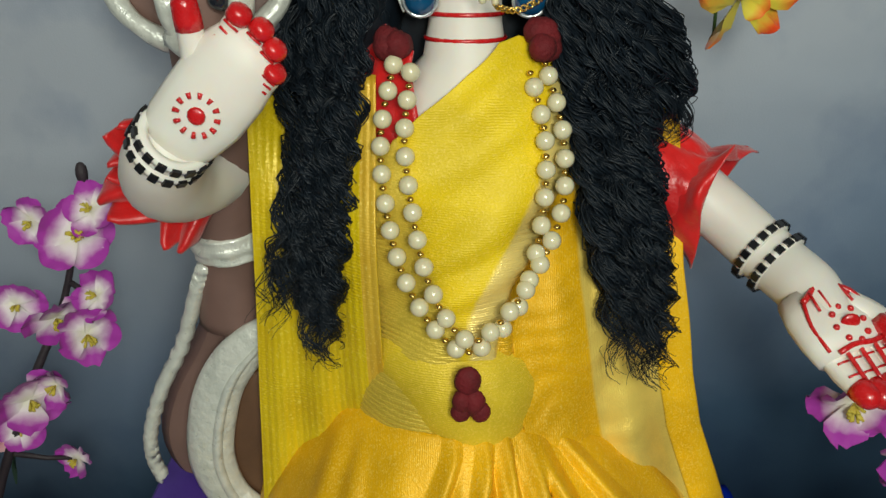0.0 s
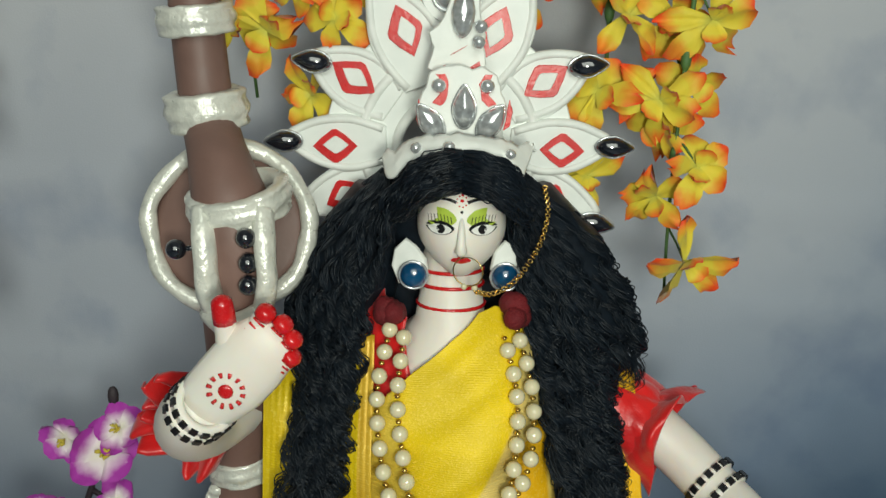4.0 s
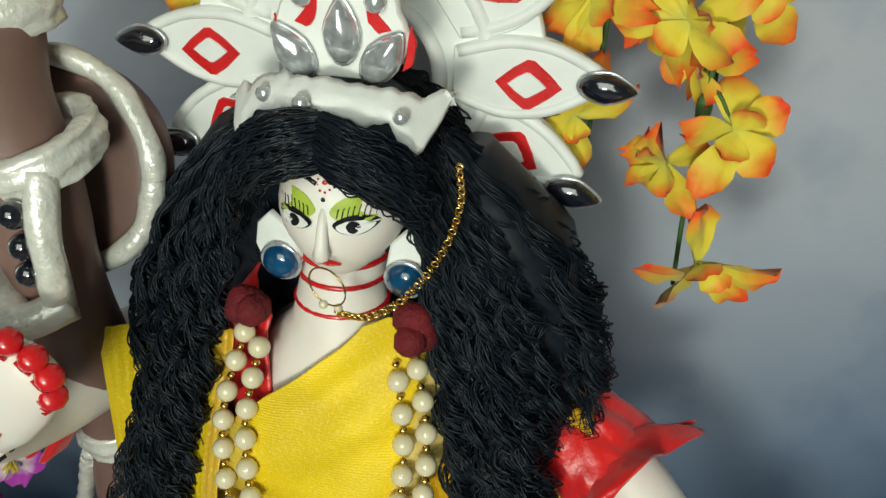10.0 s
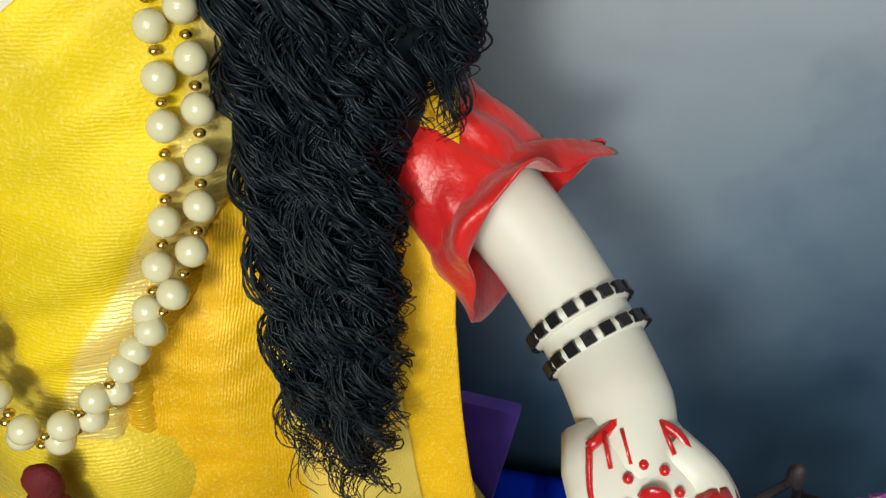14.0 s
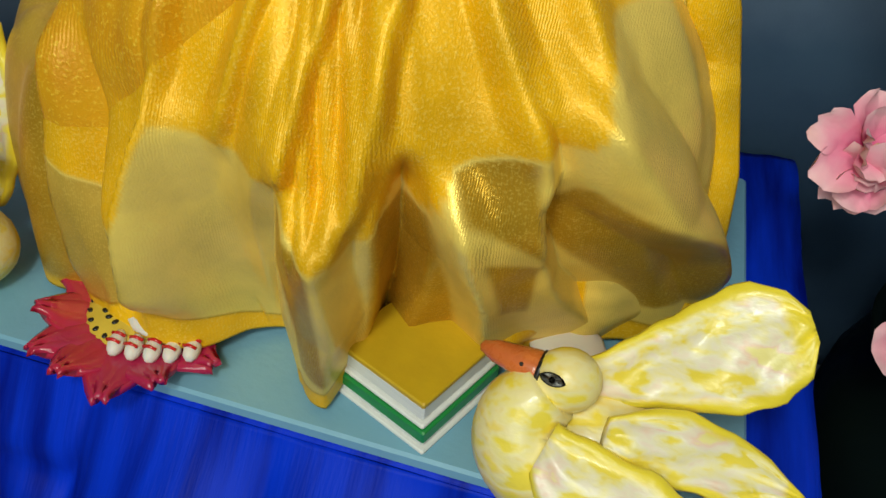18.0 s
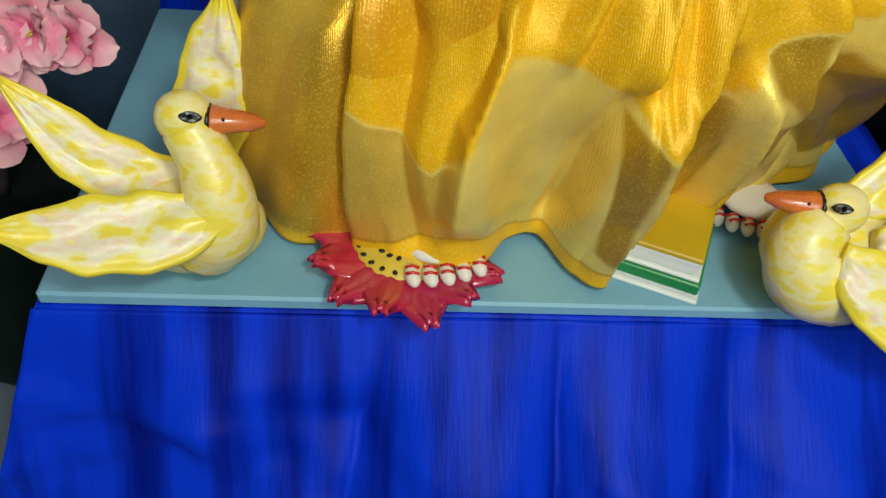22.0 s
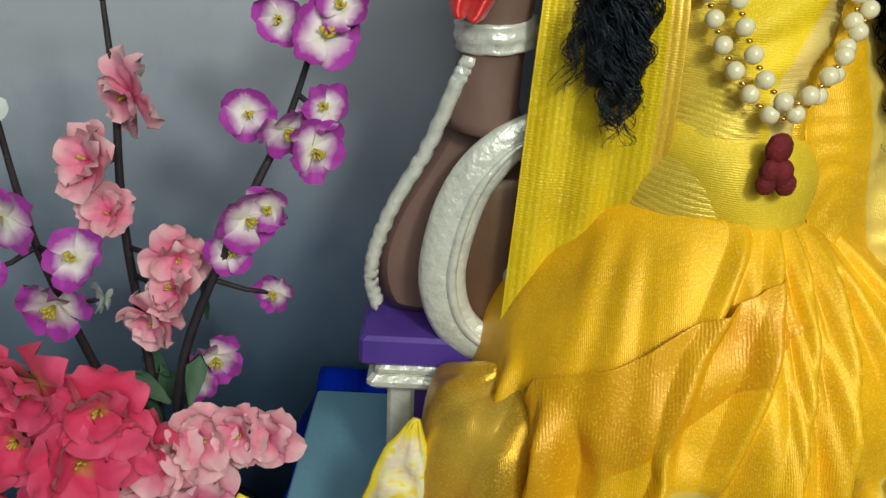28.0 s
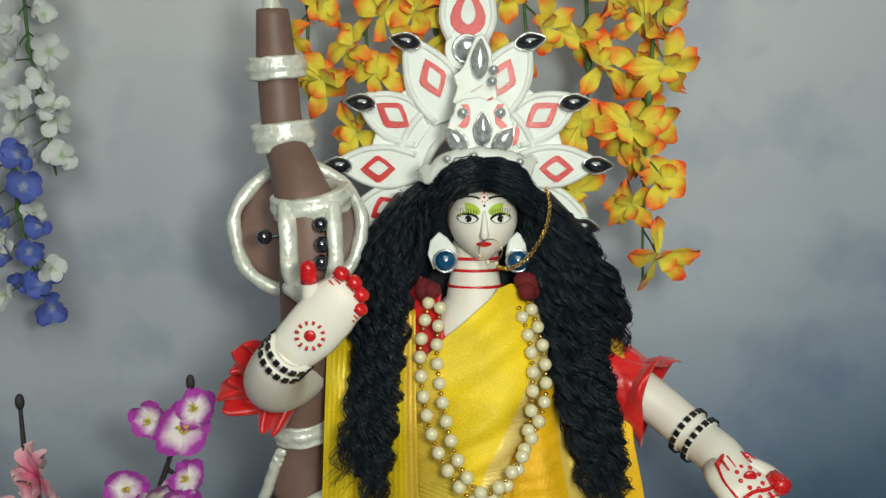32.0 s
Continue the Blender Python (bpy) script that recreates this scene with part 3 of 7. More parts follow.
# table under the cloth
TX0, TX1, TY0, TY1 = -0.205, 0.174, 0.004, 0.262
table = empty("table", (0, 0.13, FLOOR), "small dark wooden table hidden under blue satin", "table")
g = Geo()
box(g, (TX0, TY0 - 0.13, -FLOOR - 0.034), (TX1, TY1 - 0.13, -FLOOR - 0.012), edge=0.002)
part("tabletop", g, M_WOOD, table)
for x in (TX0 + 0.03, TX1 - 0.03):
    for y in (TY0 + 0.03, TY1 - 0.03):
        g = Geo()
        box(g, (x - 0.015, y - 0.145, 0), (x + 0.015, y - 0.115, -FLOOR - 0.034), edge=0.002)
        part("leg", g, M_WOOD, table)

# satin: a flat top and a skirt that hangs down in folds
CT = -0.0085


def satin_top(u, v):
    x, y = TX0 - 0.004 + (TX1 - TX0 + 0.020) * u, TY0 - 0.004 + (TY1 - TY0 + 0.006) * v
    z = CT + 0.0007 * wobble(x, y, 0.3, 25)
    if y > 0.224:
        z += 0.010 * max(0, wobble(x, 0.7, 0, 18) + 0.5) * math.sin(math.pi * min(1, (y - 0.224) / 0.04))
    if x > 0.166:
        z += 0.005 * max(0, wobble(0, y, 0.4, 24) + 0.4) * min(1, (x - 0.166) / 0.01)
    return x, y, z


def satin_front(u, v):
    x = TX0 - 0.006 + (TX1 - TX0 + 0.024) * u
    z = CT - 0.0005 - (CT - FLOOR - 0.003) * v
    grow = min(1, v * 4)
    fold = 0.020 * (abs(math.sin(x * 24 + 1.4 * math.sin(x * 21) + 0.4 * v)) ** 0.6 - 0.6) + 0.012 * wobble(x * 5, v * 1.0, 0.1, 4) + 0.004 * wobble(x * 12, v * 2.5, 0.7, 4)
    y = TY0 - 0.004 - grow * (0.012 + fold) - 0.17 * v ** 1.25 * (0.30 + 0.70 * ease((u - 0.05) / 0.45))
    return x + 0.10 * v * (u - 0.5), y, z


def satin_side(sign):
    x0 = TX0 - 0.005 if sign < 0 else TX1 + 0.016
    def fn(u, v):
        y = TY0 - 0.004 + (TY1 - TY0 + 0.006) * u
        z = CT - 0.0005 - (CT - FLOOR - 0.012) * v
        grow = min(1, v * 5)
        return x0 + sign * grow * (0.004 + 0.006 * math.sin(y * 60) + 0.02 * v), y, z
    return fn


cloth = empty("table_cloth", (0, 0.13, CT), "royal blue satin cloth draped in folds over the table", "cloth")
for name, fn, nu, nv in (("cloth_top", satin_top, 60, 50), ("cloth_front", satin_front, 200, 90), ("cloth_side", satin_side(-1), 50, 24), ("cloth_side", satin_side(1), 50, 24)):
    g = Geo()
    sheet(g, lambda u, v, fn=fn: Vector(fn(u, v)) - Vector((0, 0.13, CT)), nu, nv, 0.0005)
    part(name, g, M_SATIN, cloth)

# light blue board
g = Geo()
box(g, (-0.2075, 0, -0.0065), (0.1620, 0.2235, 0), edge=0.0012)
board = tagged(part("display_board", g, M_BOARD), "pale blue painted board lying on blue satin", "board")
# ---- pedestal behind the idol ----
seat = empty("pedestal", (0, 0.15, 0), "white and purple painted pedestal with glitter mouldings", "pedestal")
g = Geo()
box(g, (-0.150, -0.035, 0), (0.075, 0.045, 0.082), edge=0.002)
part("plinth", g, M_PURPLE, seat)
for x in (-0.152, -0.113, 0.064):
    g = Geo()
    box(g, (x, -0.038, 0), (x + 0.014, -0.026, 0.082), edge=0.002)
    part("pilaster", g, M_SILVER, seat, "white glitter-painted upright strip")
g = Geo()
box(g, (-0.162, -0.046, 0.082), (0.085, 0.05, 0.0895), edge=0.003)
box(g, (-0.158, -0.044, 0.0895), (0.082, 0.05, 0.0955), edge=0.0025)
part("moulding", g, M_SILVER, seat, "white glitter-painted double moulding")
g = Geo()
box(g, (-0.166, -0.045, 0.0955), (0.086, 0.052, 0.112), edge=0.002)
part("slab", g, M_PURPLE, seat)
g = Geo()
plate(g, [(0.03, 0.02), (0.103, 0.02), (0.113, 0.139), (0.03, 0.147)], 0.006, pose(0, 0.030, 0), edge=0.001)
part("back_panel", g, M_PURPLE, seat, "purple back panel with a chipped white edge")

# ---- the idol: one painted clay figure ----
CLAY, RED, BLK, EYEW, GRN, BLUSH, SILV = range(7)
g = Geo()
HEAD = Vector((-0.0020, 0.1215, 0.384))


def head_bend(x, y, z):
    if z < 0:
        z *= 0.94
    w = 1.0 if z > 0 else 1 - 0.50 * (-z) ** 1.9
    f = 1.0 if y > 0 else (0.94 - 0.10 * z * z) * max(-y, 0.02) ** -0.30
    return x * w, y * f - (0.06 if z < -0.3 else 0) * (-z - 0.3), z


ball(g, HEAD, (0.0200, 0.0272, 0.0255), CLAY, nu=28, nv=20, bend=head_bend)
FACE = Geo()
ball(FACE, HEAD, (0.0200, 0.0272, 0.0255), 0, nu=28, nv=20, bend=head_bend)
FACE_V = np.array(FACE.v)


def on_face(x, z, lift=0.0006):
    """The face's front at x and z from the head's middle."""
    d = (FACE_V[:, 0] - HEAD.x - x) ** 2 + (FACE_V[:, 2] - HEAD.z - z) ** 2 + np.where(FACE_V[:, 1] > HEAD.y - 0.004, 1, 0)
    k = np.argsort(d)[:6]
    w = 1 / (d[k] + 2e-7)
    return Vector((HEAD.x + x, float((FACE_V[k, 1] * w).sum() / w.sum()) - lift, HEAD.z + z))


def face_patch(outline, mat, lift):
    """A thin painted shape on the face."""
    mid = (sum(p[0] for p in outline) / len(outline), sum(p[1] for p in outline) / len(outline))
    verts = [on_face(*mid, lift)] + [on_face(*p, lift) for p in outline]
    n = len(outline)
    g.add(verts, [(0, 1 + i, 1 + (i + 1) % n) for i in range(n)], mat)


def almond(cx, cz, w, h, tilt, n=18, low=0.6):
    out = []
    for i in range(n):
        a = 2 * math.pi * i / n
        x, z = w * math.cos(a), h * math.sin(a) * abs(math.sin(a)) ** 0.3 * (1 if math.sin(a) > 0 else low)
        out.append((cx + x, cz + z + tilt * x))
    return out


for s in (-1, 1):
    face_patch(almond(0.0092 * s, 0.0066, 0.0072, 0.0046, 0.0, low=0.7), GRN, 0.0006)
    face_patch(almond(0.0092 * s, 0.0030, 0.0062, 0.0030, 0.0, low=1.0), BLK, 0.0009)
    face_patch(almond(0.0092 * s, 0.0026, 0.0051, 0.0021, 0.0, low=1.1), EYEW, 0.0012)
    face_patch(almond(0.0088 * s, 0.0028, 0.0019, 0.0020, 0, low=1), BLK, 0.0015)
    for k in range(8):
        x = 0.0042 + 0.0014 * k
        tube(g, [on_face(x * s, 0.0052, 0.0006), on_face((x + 0.0003) * s, 0.0074, 0.0006), on_face((x + 0.0006) * s, 0.0087 - 0.0003 * abs(k - 3.5), 0.0005)], 0.00016, 4, BLK)
    tube(g, [on_face((0.0024 + 0.0132 * k / 6) * s, 0.0126 + 0.0026 * math.sin((k + 0.6) / 6 * 2.9) - 0.0003 * k, 0.0001) for k in range(7)], [0.0008, 0.0007, 0.0003], 5, BLK)
tube(g, [on_face(0, 0.008, -0.0014), on_face(0, 0.002, 0.0004), HEAD + Vector((0, -0.0272, -0.0035)), HEAD + Vector((0, -0.0278, -0.0062)), HEAD + Vector((0, -0.0250, -0.0085))], [0.0011, 0.0016, 0.0020, 0.0026, 0.0014], 10, CLAY)
face_patch(almond(0, -0.0113, 0.0044, 0.0014, 0, low=1.3), RED, 0.0009)
ball(g, on_face(0, 0.0140, 0.0002), (0.0009, 0.0005, 0.0009), RED, nu=8, nv=5)
tube(g, [on_face(0, z, 0.0004) for z in (0.0163, 0.0180, 0.0195)], [0.0004, 0.0007, 0.0004], 6, RED)
ball(g, on_face(0, 0.0098, 0.0002), (0.0007, 0.0005, 0.0007), BLK, nu=8, nv=5)
for k in range(9):
    a = 2 * math.pi * k / 9
    ball(g, on_face(0.0022 * math.cos(a), 0.0140 + 0.0022 * math.sin(a), 0.0002), (0.0004, 0.0003, 0.0004), RED, nu=6, nv=4)
# neck and chest
NX = CX + 0.003
tube(g, [(NX, 0.130, 0.372), (NX, 0.122, 0.352), (NX, 0.118, 0.338), (NX - 0.002, 0.120, 0.322), (NX, 0.125, 0.300)], [0.0140, 0.0142, 0.0165, 0.030, 0.040], 22, CLAY, flat=1.0)
for z, r in ((0.3610, 0.0146), (0.3545, 0.0147), (0.3455, 0.0156)):
    c = Vector((NX, 0.1245 + (0.3610 - z) * -0.25, z))
    tube(g, [c + Vector((r * math.cos(a), r * math.sin(a), -0.0012 * math.sin(a))) for a in np.linspace(0, 2 * math.pi, 25)], 0.0009, 5, RED, caps=False)
# torso and folded legs under the cloth
ball(g, (CX, 0.132, 0.265), (0.044, 0.036, 0.070), CLAY)
ball(g, (CX, 0.130, 0.13), (0.062, 0.055, 0.06), CLAY)
ball(g, (CX - 0.07, 0.090, 0.060), (0.036, 0.04, 0.036), CLAY)
def bracelet(c, d, u, w, r, count):
    """A row of flat black squares round a wrist."""
    for j in range(count):
        a = 2 * math.pi * j / count
        e = math.cos(a) * u + math.sin(a) * w
        t, p = d.cross(e), c + r * e
        g.add([p + 0.0015 * (i * t + k2 * d) + h * e for h in (0.0, 0.0012) for i, k2 in ((-1, -1), (1, -1), (1, 1), (-1, 1))],
              [(0, 1, 2, 3), (4, 7, 6, 5), (0, 4, 5, 1), (1, 5, 6, 2), (2, 6, 7, 3), (3, 7, 4, 0)], BLK, smooth=False)


# the raised arm
tube(g, smooth_path([(CX - 0.050, 0.138, 0.322), (CX - 0.080, 0.140, 0.300), (-0.1120, 0.102, 0.2940), (-0.1160, 0.080, 0.3010), (-0.1100, 0.063, 0.3145), (-0.1010, 0.054, 0.3260)]), [0.017, 0.015, 0.0160, 0.0158, 0.0138, 0.0118], 20, CLAY)
for k, z in ((0, 0.0), (1, 0.0070)):
    d = Vector((0.62, -0.42, 0.66)).normalized()
    c = Vector((-0.1055, 0.0570, 0.3205)) + z * d
    u = d.orthogonal().normalized()
    w = d.cross(u)
    tube(g, [c + 0.0112 * (math.cos(a) * u + math.sin(a) * w) for a in np.linspace(0, 2 * math.pi, 25)], 0.0022, 6, CLAY, caps=False)
    bracelet(c, d, u, w, 0.0127, 17)
HL = Matrix.Translation((-0.0865, 0.0530, 0.3405)) @ Matrix(((0.72, 0.0, -0.69, 0), (0.0, 1.0, 0.0, 0), (0.69, 0.0, 0.72, 0), (0, 0, 0, 1)))


def hand_shape(m, fingers, thumb, palm):
    """A clay hand: its length runs along local x, its palm faces -y."""
    def at(p):
        return m @ Vector(p)
    tube(g, [at(p) for p in palm[0]], palm[1], 16, CLAY, flat=0.55, side=m.to_3x3() @ Vector((0, 1, 0)))
    for pts, r in fingers:
        tube(g, [at(p) for p in smooth_path(pts, 4)], [r, r * 0.98, r * 0.86], 10, CLAY)
        p, q = Vector(pts[-2]), Vector(pts[-1])
        tube(g, [at(p + (q - p) * t) for t in (0.50, 0.68, 0.86, 1.0, 1.12, 1.20, 1.24)], [r * 1.04, r * 1.06, r * 1.04, r * 0.98, r * 0.78, r * 0.45, r * 0.1], 10, RED)
        for seg, t in ((0, 0.30), (0, 0.80), (1, 0.22)):
            a, b = Vector(pts[seg]), Vector(pts[seg + 1])
            c = a + (b - a) * t + Vector((0, -r * 0.93, 0))
            tube(g, [at(c + Vector((0, 0.0002, -r * 0.7))), at(c + Vector((0, -0.0002, 0))), at(c + Vector((0, 0.0002, r * 0.7)))], 0.0005, 5, RED)
    tube(g, [at(p) for p in smooth_path(thumb[0], 4)], thumb[1], 10, CLAY)
    p, q = Vector(thumb[0][-2]), Vector(thumb[0][-1])
    tube(g, [at(p + (q - p) * t) for t in (0.3, 0.6, 0.9, 1.02, 1.12, 1.2, 1.24)], [thumb[1][-1] * k for k in (1.12, 1.12, 1.06, 1.02, 0.8, 0.45, 0.1)], 10, RED)


def sun_mark(m, c, r, petals):
    """A red dot with small marks round it on the palm."""
    ball(g, m @ Vector(c), (r, r, r), RED, nu=12, nv=6, bend=lambda x, y, z: (x, y * 0.35, z))
    for k in range(petals):
        a = 2 * math.pi * k / petals
        if petals == 8:
            ball(g, m @ (Vector(c) + Vector((2.1 * r * math.cos(a), 0.0006, 2.1 * r * math.sin(a)))), r * 0.36, RED, nu=8, nv=5)
            continue
        p = Vector(c) + Vector((1.85 * r * math.cos(a), 0.0004, 1.85 * r * math.sin(a)))
        q = Vector(c) + Vector((2.5 * r * math.cos(a), 0.0006, 2.5 * r * math.sin(a)))
        tube(g, [m @ p, m @ q], [r * 0.2, r * 0.3], 6, RED)


hand_shape(HL, [([(x0, 0, z0), ((x0 + x1) / 2, -0.001, (z0 + z1) / 2), (x1, -0.003, z1)], 0.0038) for x0, z0, x1, z1 in ((0.0140, 0.0082, 0.0275, 0.0100), (0.0170, 0.0018, 0.0290, 0.0022), (0.0160, -0.0044, 0.0272, -0.0046), (0.0120, -0.0092, 0.0215, -0.0092))],
           ([(0.0030, 0.001, 0.0085), (0.0085, 0.0, 0.0150), (0.0165, -0.002, 0.0240)], [0.0052, 0.0044, 0.0040]),
           ([(-0.026, 0.002, -0.0015), (-0.017, 0.001, -0.001), (-0.006, 0, -0.001), (0.006, 0, 0.0), (0.015, 0, 0.0008), (0.021, 0, 0.001), (0.0245, 0, 0.001)], [0.0112, 0.0134, 0.0146, 0.0146, 0.0134, 0.0112, 0.006]))
sun_mark(HL, (-0.0060, -0.0084, -0.0012), 0.0030, 12)
# the lowered arm
HR_AT = Vector((0.1355, 0.0705, 0.2470))
tube(g, smooth_path([(CX + 0.066, 0.140, 0.304), (0.084, 0.135, 0.2850), (0.1055, 0.1235, 0.2705), (0.1222, 0.1065, 0.2580), (0.1315, 0.0880, 0.2530), HR_AT + Vector((-0.001, 0.004, 0.002)), HR_AT + Vector((0.002, -0.006, -0.003))]), [0.016, 0.0142, 0.0130, 0.0126, 0.0124, 0.0098, 0.0070], 22, CLAY)
for k, s in ((0, 0.0), (1, 0.0085)):
    d = Vector((0.62, -0.70, -0.40)).normalized()
    c = Vector((0.1192, 0.1100, 0.2600)) + s * d
    u = d.orthogonal().normalized()
    w = d.cross(u)
    tube(g, [c + 0.0124 * (math.cos(a) * u + math.sin(a) * w) for a in np.linspace(0, 2 * math.pi, 29)], 0.0022, 8, CLAY, caps=False)
    for j in range(18):
        a = 2 * math.pi * j / 18
        p = c + 0.0140 * (math.cos(a) * u + math.sin(a) * w)
        e = math.cos(a) * u + math.sin(a) * w
        t = d.cross(e)
        g.add([p + 0.0016 * (i * t + k2 * d) + h * e for h in (0.0, 0.0013) for i, k2 in ((-1, -1), (1, -1), (1, 1), (-1, 1))],
              [(0, 1, 2, 3), (4, 7, 6, 5), (0, 4, 5, 1), (1, 5, 6, 2), (2, 6, 7, 3), (3, 7, 4, 0)], BLK, smooth=False)
LX = Vector((0.37, -0.80, -0.47)).normalized()
LZ = Vector((0.97, 0.18, 0.02))
LZ = (LZ - LX * LZ.dot(LX)).normalized()
LY = LZ.cross(LX)
HR = Matrix.Translation(HR_AT) @ Matrix((LX, LY, LZ)).transposed().to_4x4() @ Matrix.Diagonal((0.94, 0.92, 0.78, 1))
hand_shape(HR, [([(0.004, 0, z), (0.020, 0.0005, z * 0.95), (0.0360 - 0.0018 * abs(k - 1.6), -0.003, z * 0.86)], 0.0046) for k, z in enumerate((0.0118, 0.0038, -0.0042, -0.0118))],
           ([(-0.006, -0.002, 0.011), (0.004, -0.004, 0.0185), (0.016, -0.009, 0.0175)], [0.0066, 0.0058, 0.0050]),
           ([(-0.016, 0.003, 0), (-0.006, 0.001, 0), (0.005, 0, 0), (0.0145, 0, 0)], [0.0135, 0.0165, 0.0170, 0.0155]))
sun_mark(HR, (0.0045, -0.0100, 0.0), 0.0037, 8)
for z in (-0.0080, -0.0002, 0.0078):
    tube(g, [HR @ Vector((x, -0.0062 + 0.10 * (x - 0.0135), z * (1.02 - 4 * (x - 0.0135)))) for x in (0.0135, 0.0165, 0.021, 0.026, 0.030)], 0.0009, 6, RED)
rim = [(-0.010, -0.0078, -0.0135), (-0.015, -0.0072, 0.0), (-0.009, -0.0078, 0.0130), (0.004, -0.006, 0.0165)]
tube(g, [HR @ Vector(p) for p in smooth_path(rim, 5)], 0.0013, 6, RED)
rim = [(-0.010, -0.0078, -0.0135), (0.000, -0.006, -0.0160), (0.012, -0.006, -0.0160)]
tube(g, [HR @ Vector(p) for p in smooth_path(rim, 5)], 0.0008, 6, RED)
tube(g, [HR @ Vector((0.0135 + 0.0006 * math.sin(300 * z), -0.0092 + 6 * z * z, z)) for z in np.linspace(-0.0135, 0.0125, 8).tolist()], 0.0011, 6, RED)
for z in (-0.0085, -0.003, 0.004, 0.009):
    tube(g, [HR @ Vector((x, -0.0090, z * (1 + 14 * (x + 0.012)))) for x in (-0.0125, -0.008, -0.004)], 0.0006, 5, RED)
# feet under the hem, one on the lotus
for c, yaw in (((-0.054, 0.022, 0.0150), 14), ((0.092, 0.060, 0.0100), -18)):
    m = pose(*c, 0, 0, yaw)
    ball(g, c, (0.015, 0.015, 0.0045), CLAY, rot=(0, 0, yaw))
    for k in range(5):
        p = m @ Vector((-0.014 + 0.0068 * k, -0.016 - 0.002 * math.sin(math.pi * k / 4), -0.003))
        ball(g, p, (0.0032, 0.0062, 0.0032), CLAY, rot=(0, 0, yaw), nu=10, nv=6)
        for dy in (-0.0015, 0.002):
            tube(g, [p + Vector((-0.0026, dy, 0.0024)), p + Vector((0.0, dy, 0.0033)), p + Vector((0.0026, dy, 0.0024))], 0.0007, 5, RED)
tagged(part("idol_statue", g, [M_CLAY, M_REDP, M_BLACK, M_EYE, M_GREEN, M_PINK, M_SILVER]),
       "seated white painted clay idol with red-marked palms, draped in yellow", "statue")

# ---- sari ----
sari = empty("sari", (CX, 0.13, 0.0), "yellow silk sari with gold tissue border draped on the idol", "sari")
O = Vector((CX, 0.13, 0.0))
Z_W = 0.198


HEM = smooth_path([(-0.122, 0.130, 0), (-0.122, 0.100, 0), (-0.112, 0.068, 0), (-0.094, 0.040, 0), (-0.072, 0.012, 0), (-0.040, 0.009, 0), (-0.024, 0.031, 0), (-0.009, 0.037, 0), (0.004, 0.014, 0), (0.018, 0.030, 0),
                   (0.042, 0.053, 0), (0.072, 0.057, 0), (0.106, 0.076, 0), (0.131, 0.084, 0), (0.143, 0.108, 0), (0.140, 0.140, 0)], 12)


# the folds, each a line down the cloth: (u, v) points, height, reach to one side and to the other, sharpness
FOLDS = [([(0.385, 0.46), (0.34, 0.62), (0.325, 0.86)], 0.0085, 0.022, 0.085, 1.5), ([(0.53, 0.50), (0.50, 0.66), (0.47, 0.92)], -0.0060, 0.030, 0.030, 1.2),
         ([(0.575, 0.56), (0.585, 0.80), (0.575, 1.0)], 0.0100, 0.045, 0.022, 1.3), ([(0.625, 0.50), (0.632, 0.66), (0.628, 1.0)], -0.0130, 0.018, 0.016, 1.1),
         ([(0.690, 0.40), (0.698, 0.52), (0.704, 0.64)], 0.0045, 0.034, 0.014, 1.1), ([(0.648, 0.53), (0.672, 0.76), (0.690, 0.94)], 0.0090, 0.012, 0.050, 1.6),
         ([(0.712, 0.54), (0.745, 0.74), (0.80, 0.94)], -0.0090, 0.022, 0.040, 1.2), ([(0.722, 0.36), (0.762, 0.56), (0.90, 0.90)], 0.0110, 0.030, 0.040, 1.0),
         ([(0.655, 0.06), (0.668, 0.18), (0.690, 0.42)], 0.0065, 0.014, 0.024, 1.2), ([(0.640, 0.05), (0.620, 0.25), (0.588, 0.58)], 0.0060, 0.020, 0.014, 1.3),
         ([(0.600, 0.03), (0.575, 0.25), (0.535, 0.50)], 0.0045, 0.022, 0.012, 1.3),
         ([(0.560, 0.03), (0.510, 0.25), (0.455, 0.47)], 0.0045, 0.026, 0.014, 1.3), ([(0.500, 0.03), (0.430, 0.22), (0.385, 0.44)], 0.0040, 0.026, 0.014, 1.3),
         ([(0.700, 0.04), (0.725, 0.16), (0.735, 0.34)], 0.0045, 0.012, 0.022, 1.3), ([(0.245, 0.42), (0.238, 0.66), (0.232, 1.0)], 0.0060, 0.012, 0.030, 1.4),
         ([(0.212, 0.45), (0.206, 0.70), (0.200, 1.0)], -0.0055, 0.014, 0.014, 1.1), ([(0.275, 0.45), (0.272, 0.70), (0.290, 0.98)], -0.0045, 0.020, 0.022, 1.2),
         ([(0.185, 0.40), (0.176, 0.70), (0.170, 1.0)], 0.0045, 0.016, 0.014, 1.3)]
FOLDS = [([q[0] for q in line], [q[1] for q in line], h, a, b, k) for line, h, a, b, k in FOLDS]
LAP_U, LAP_D = (0, 0.1, 0.2, 0.3, 0.36, 0.45, 0.57, 0.65, 0.72, 0.80, 0.86, 0.93, 1), (0, 0.004, 0.007, 0.004, 0.016, 0.021, 0.020, 0.032, 0.038, 0.033, 0.014, 0.002, 0)


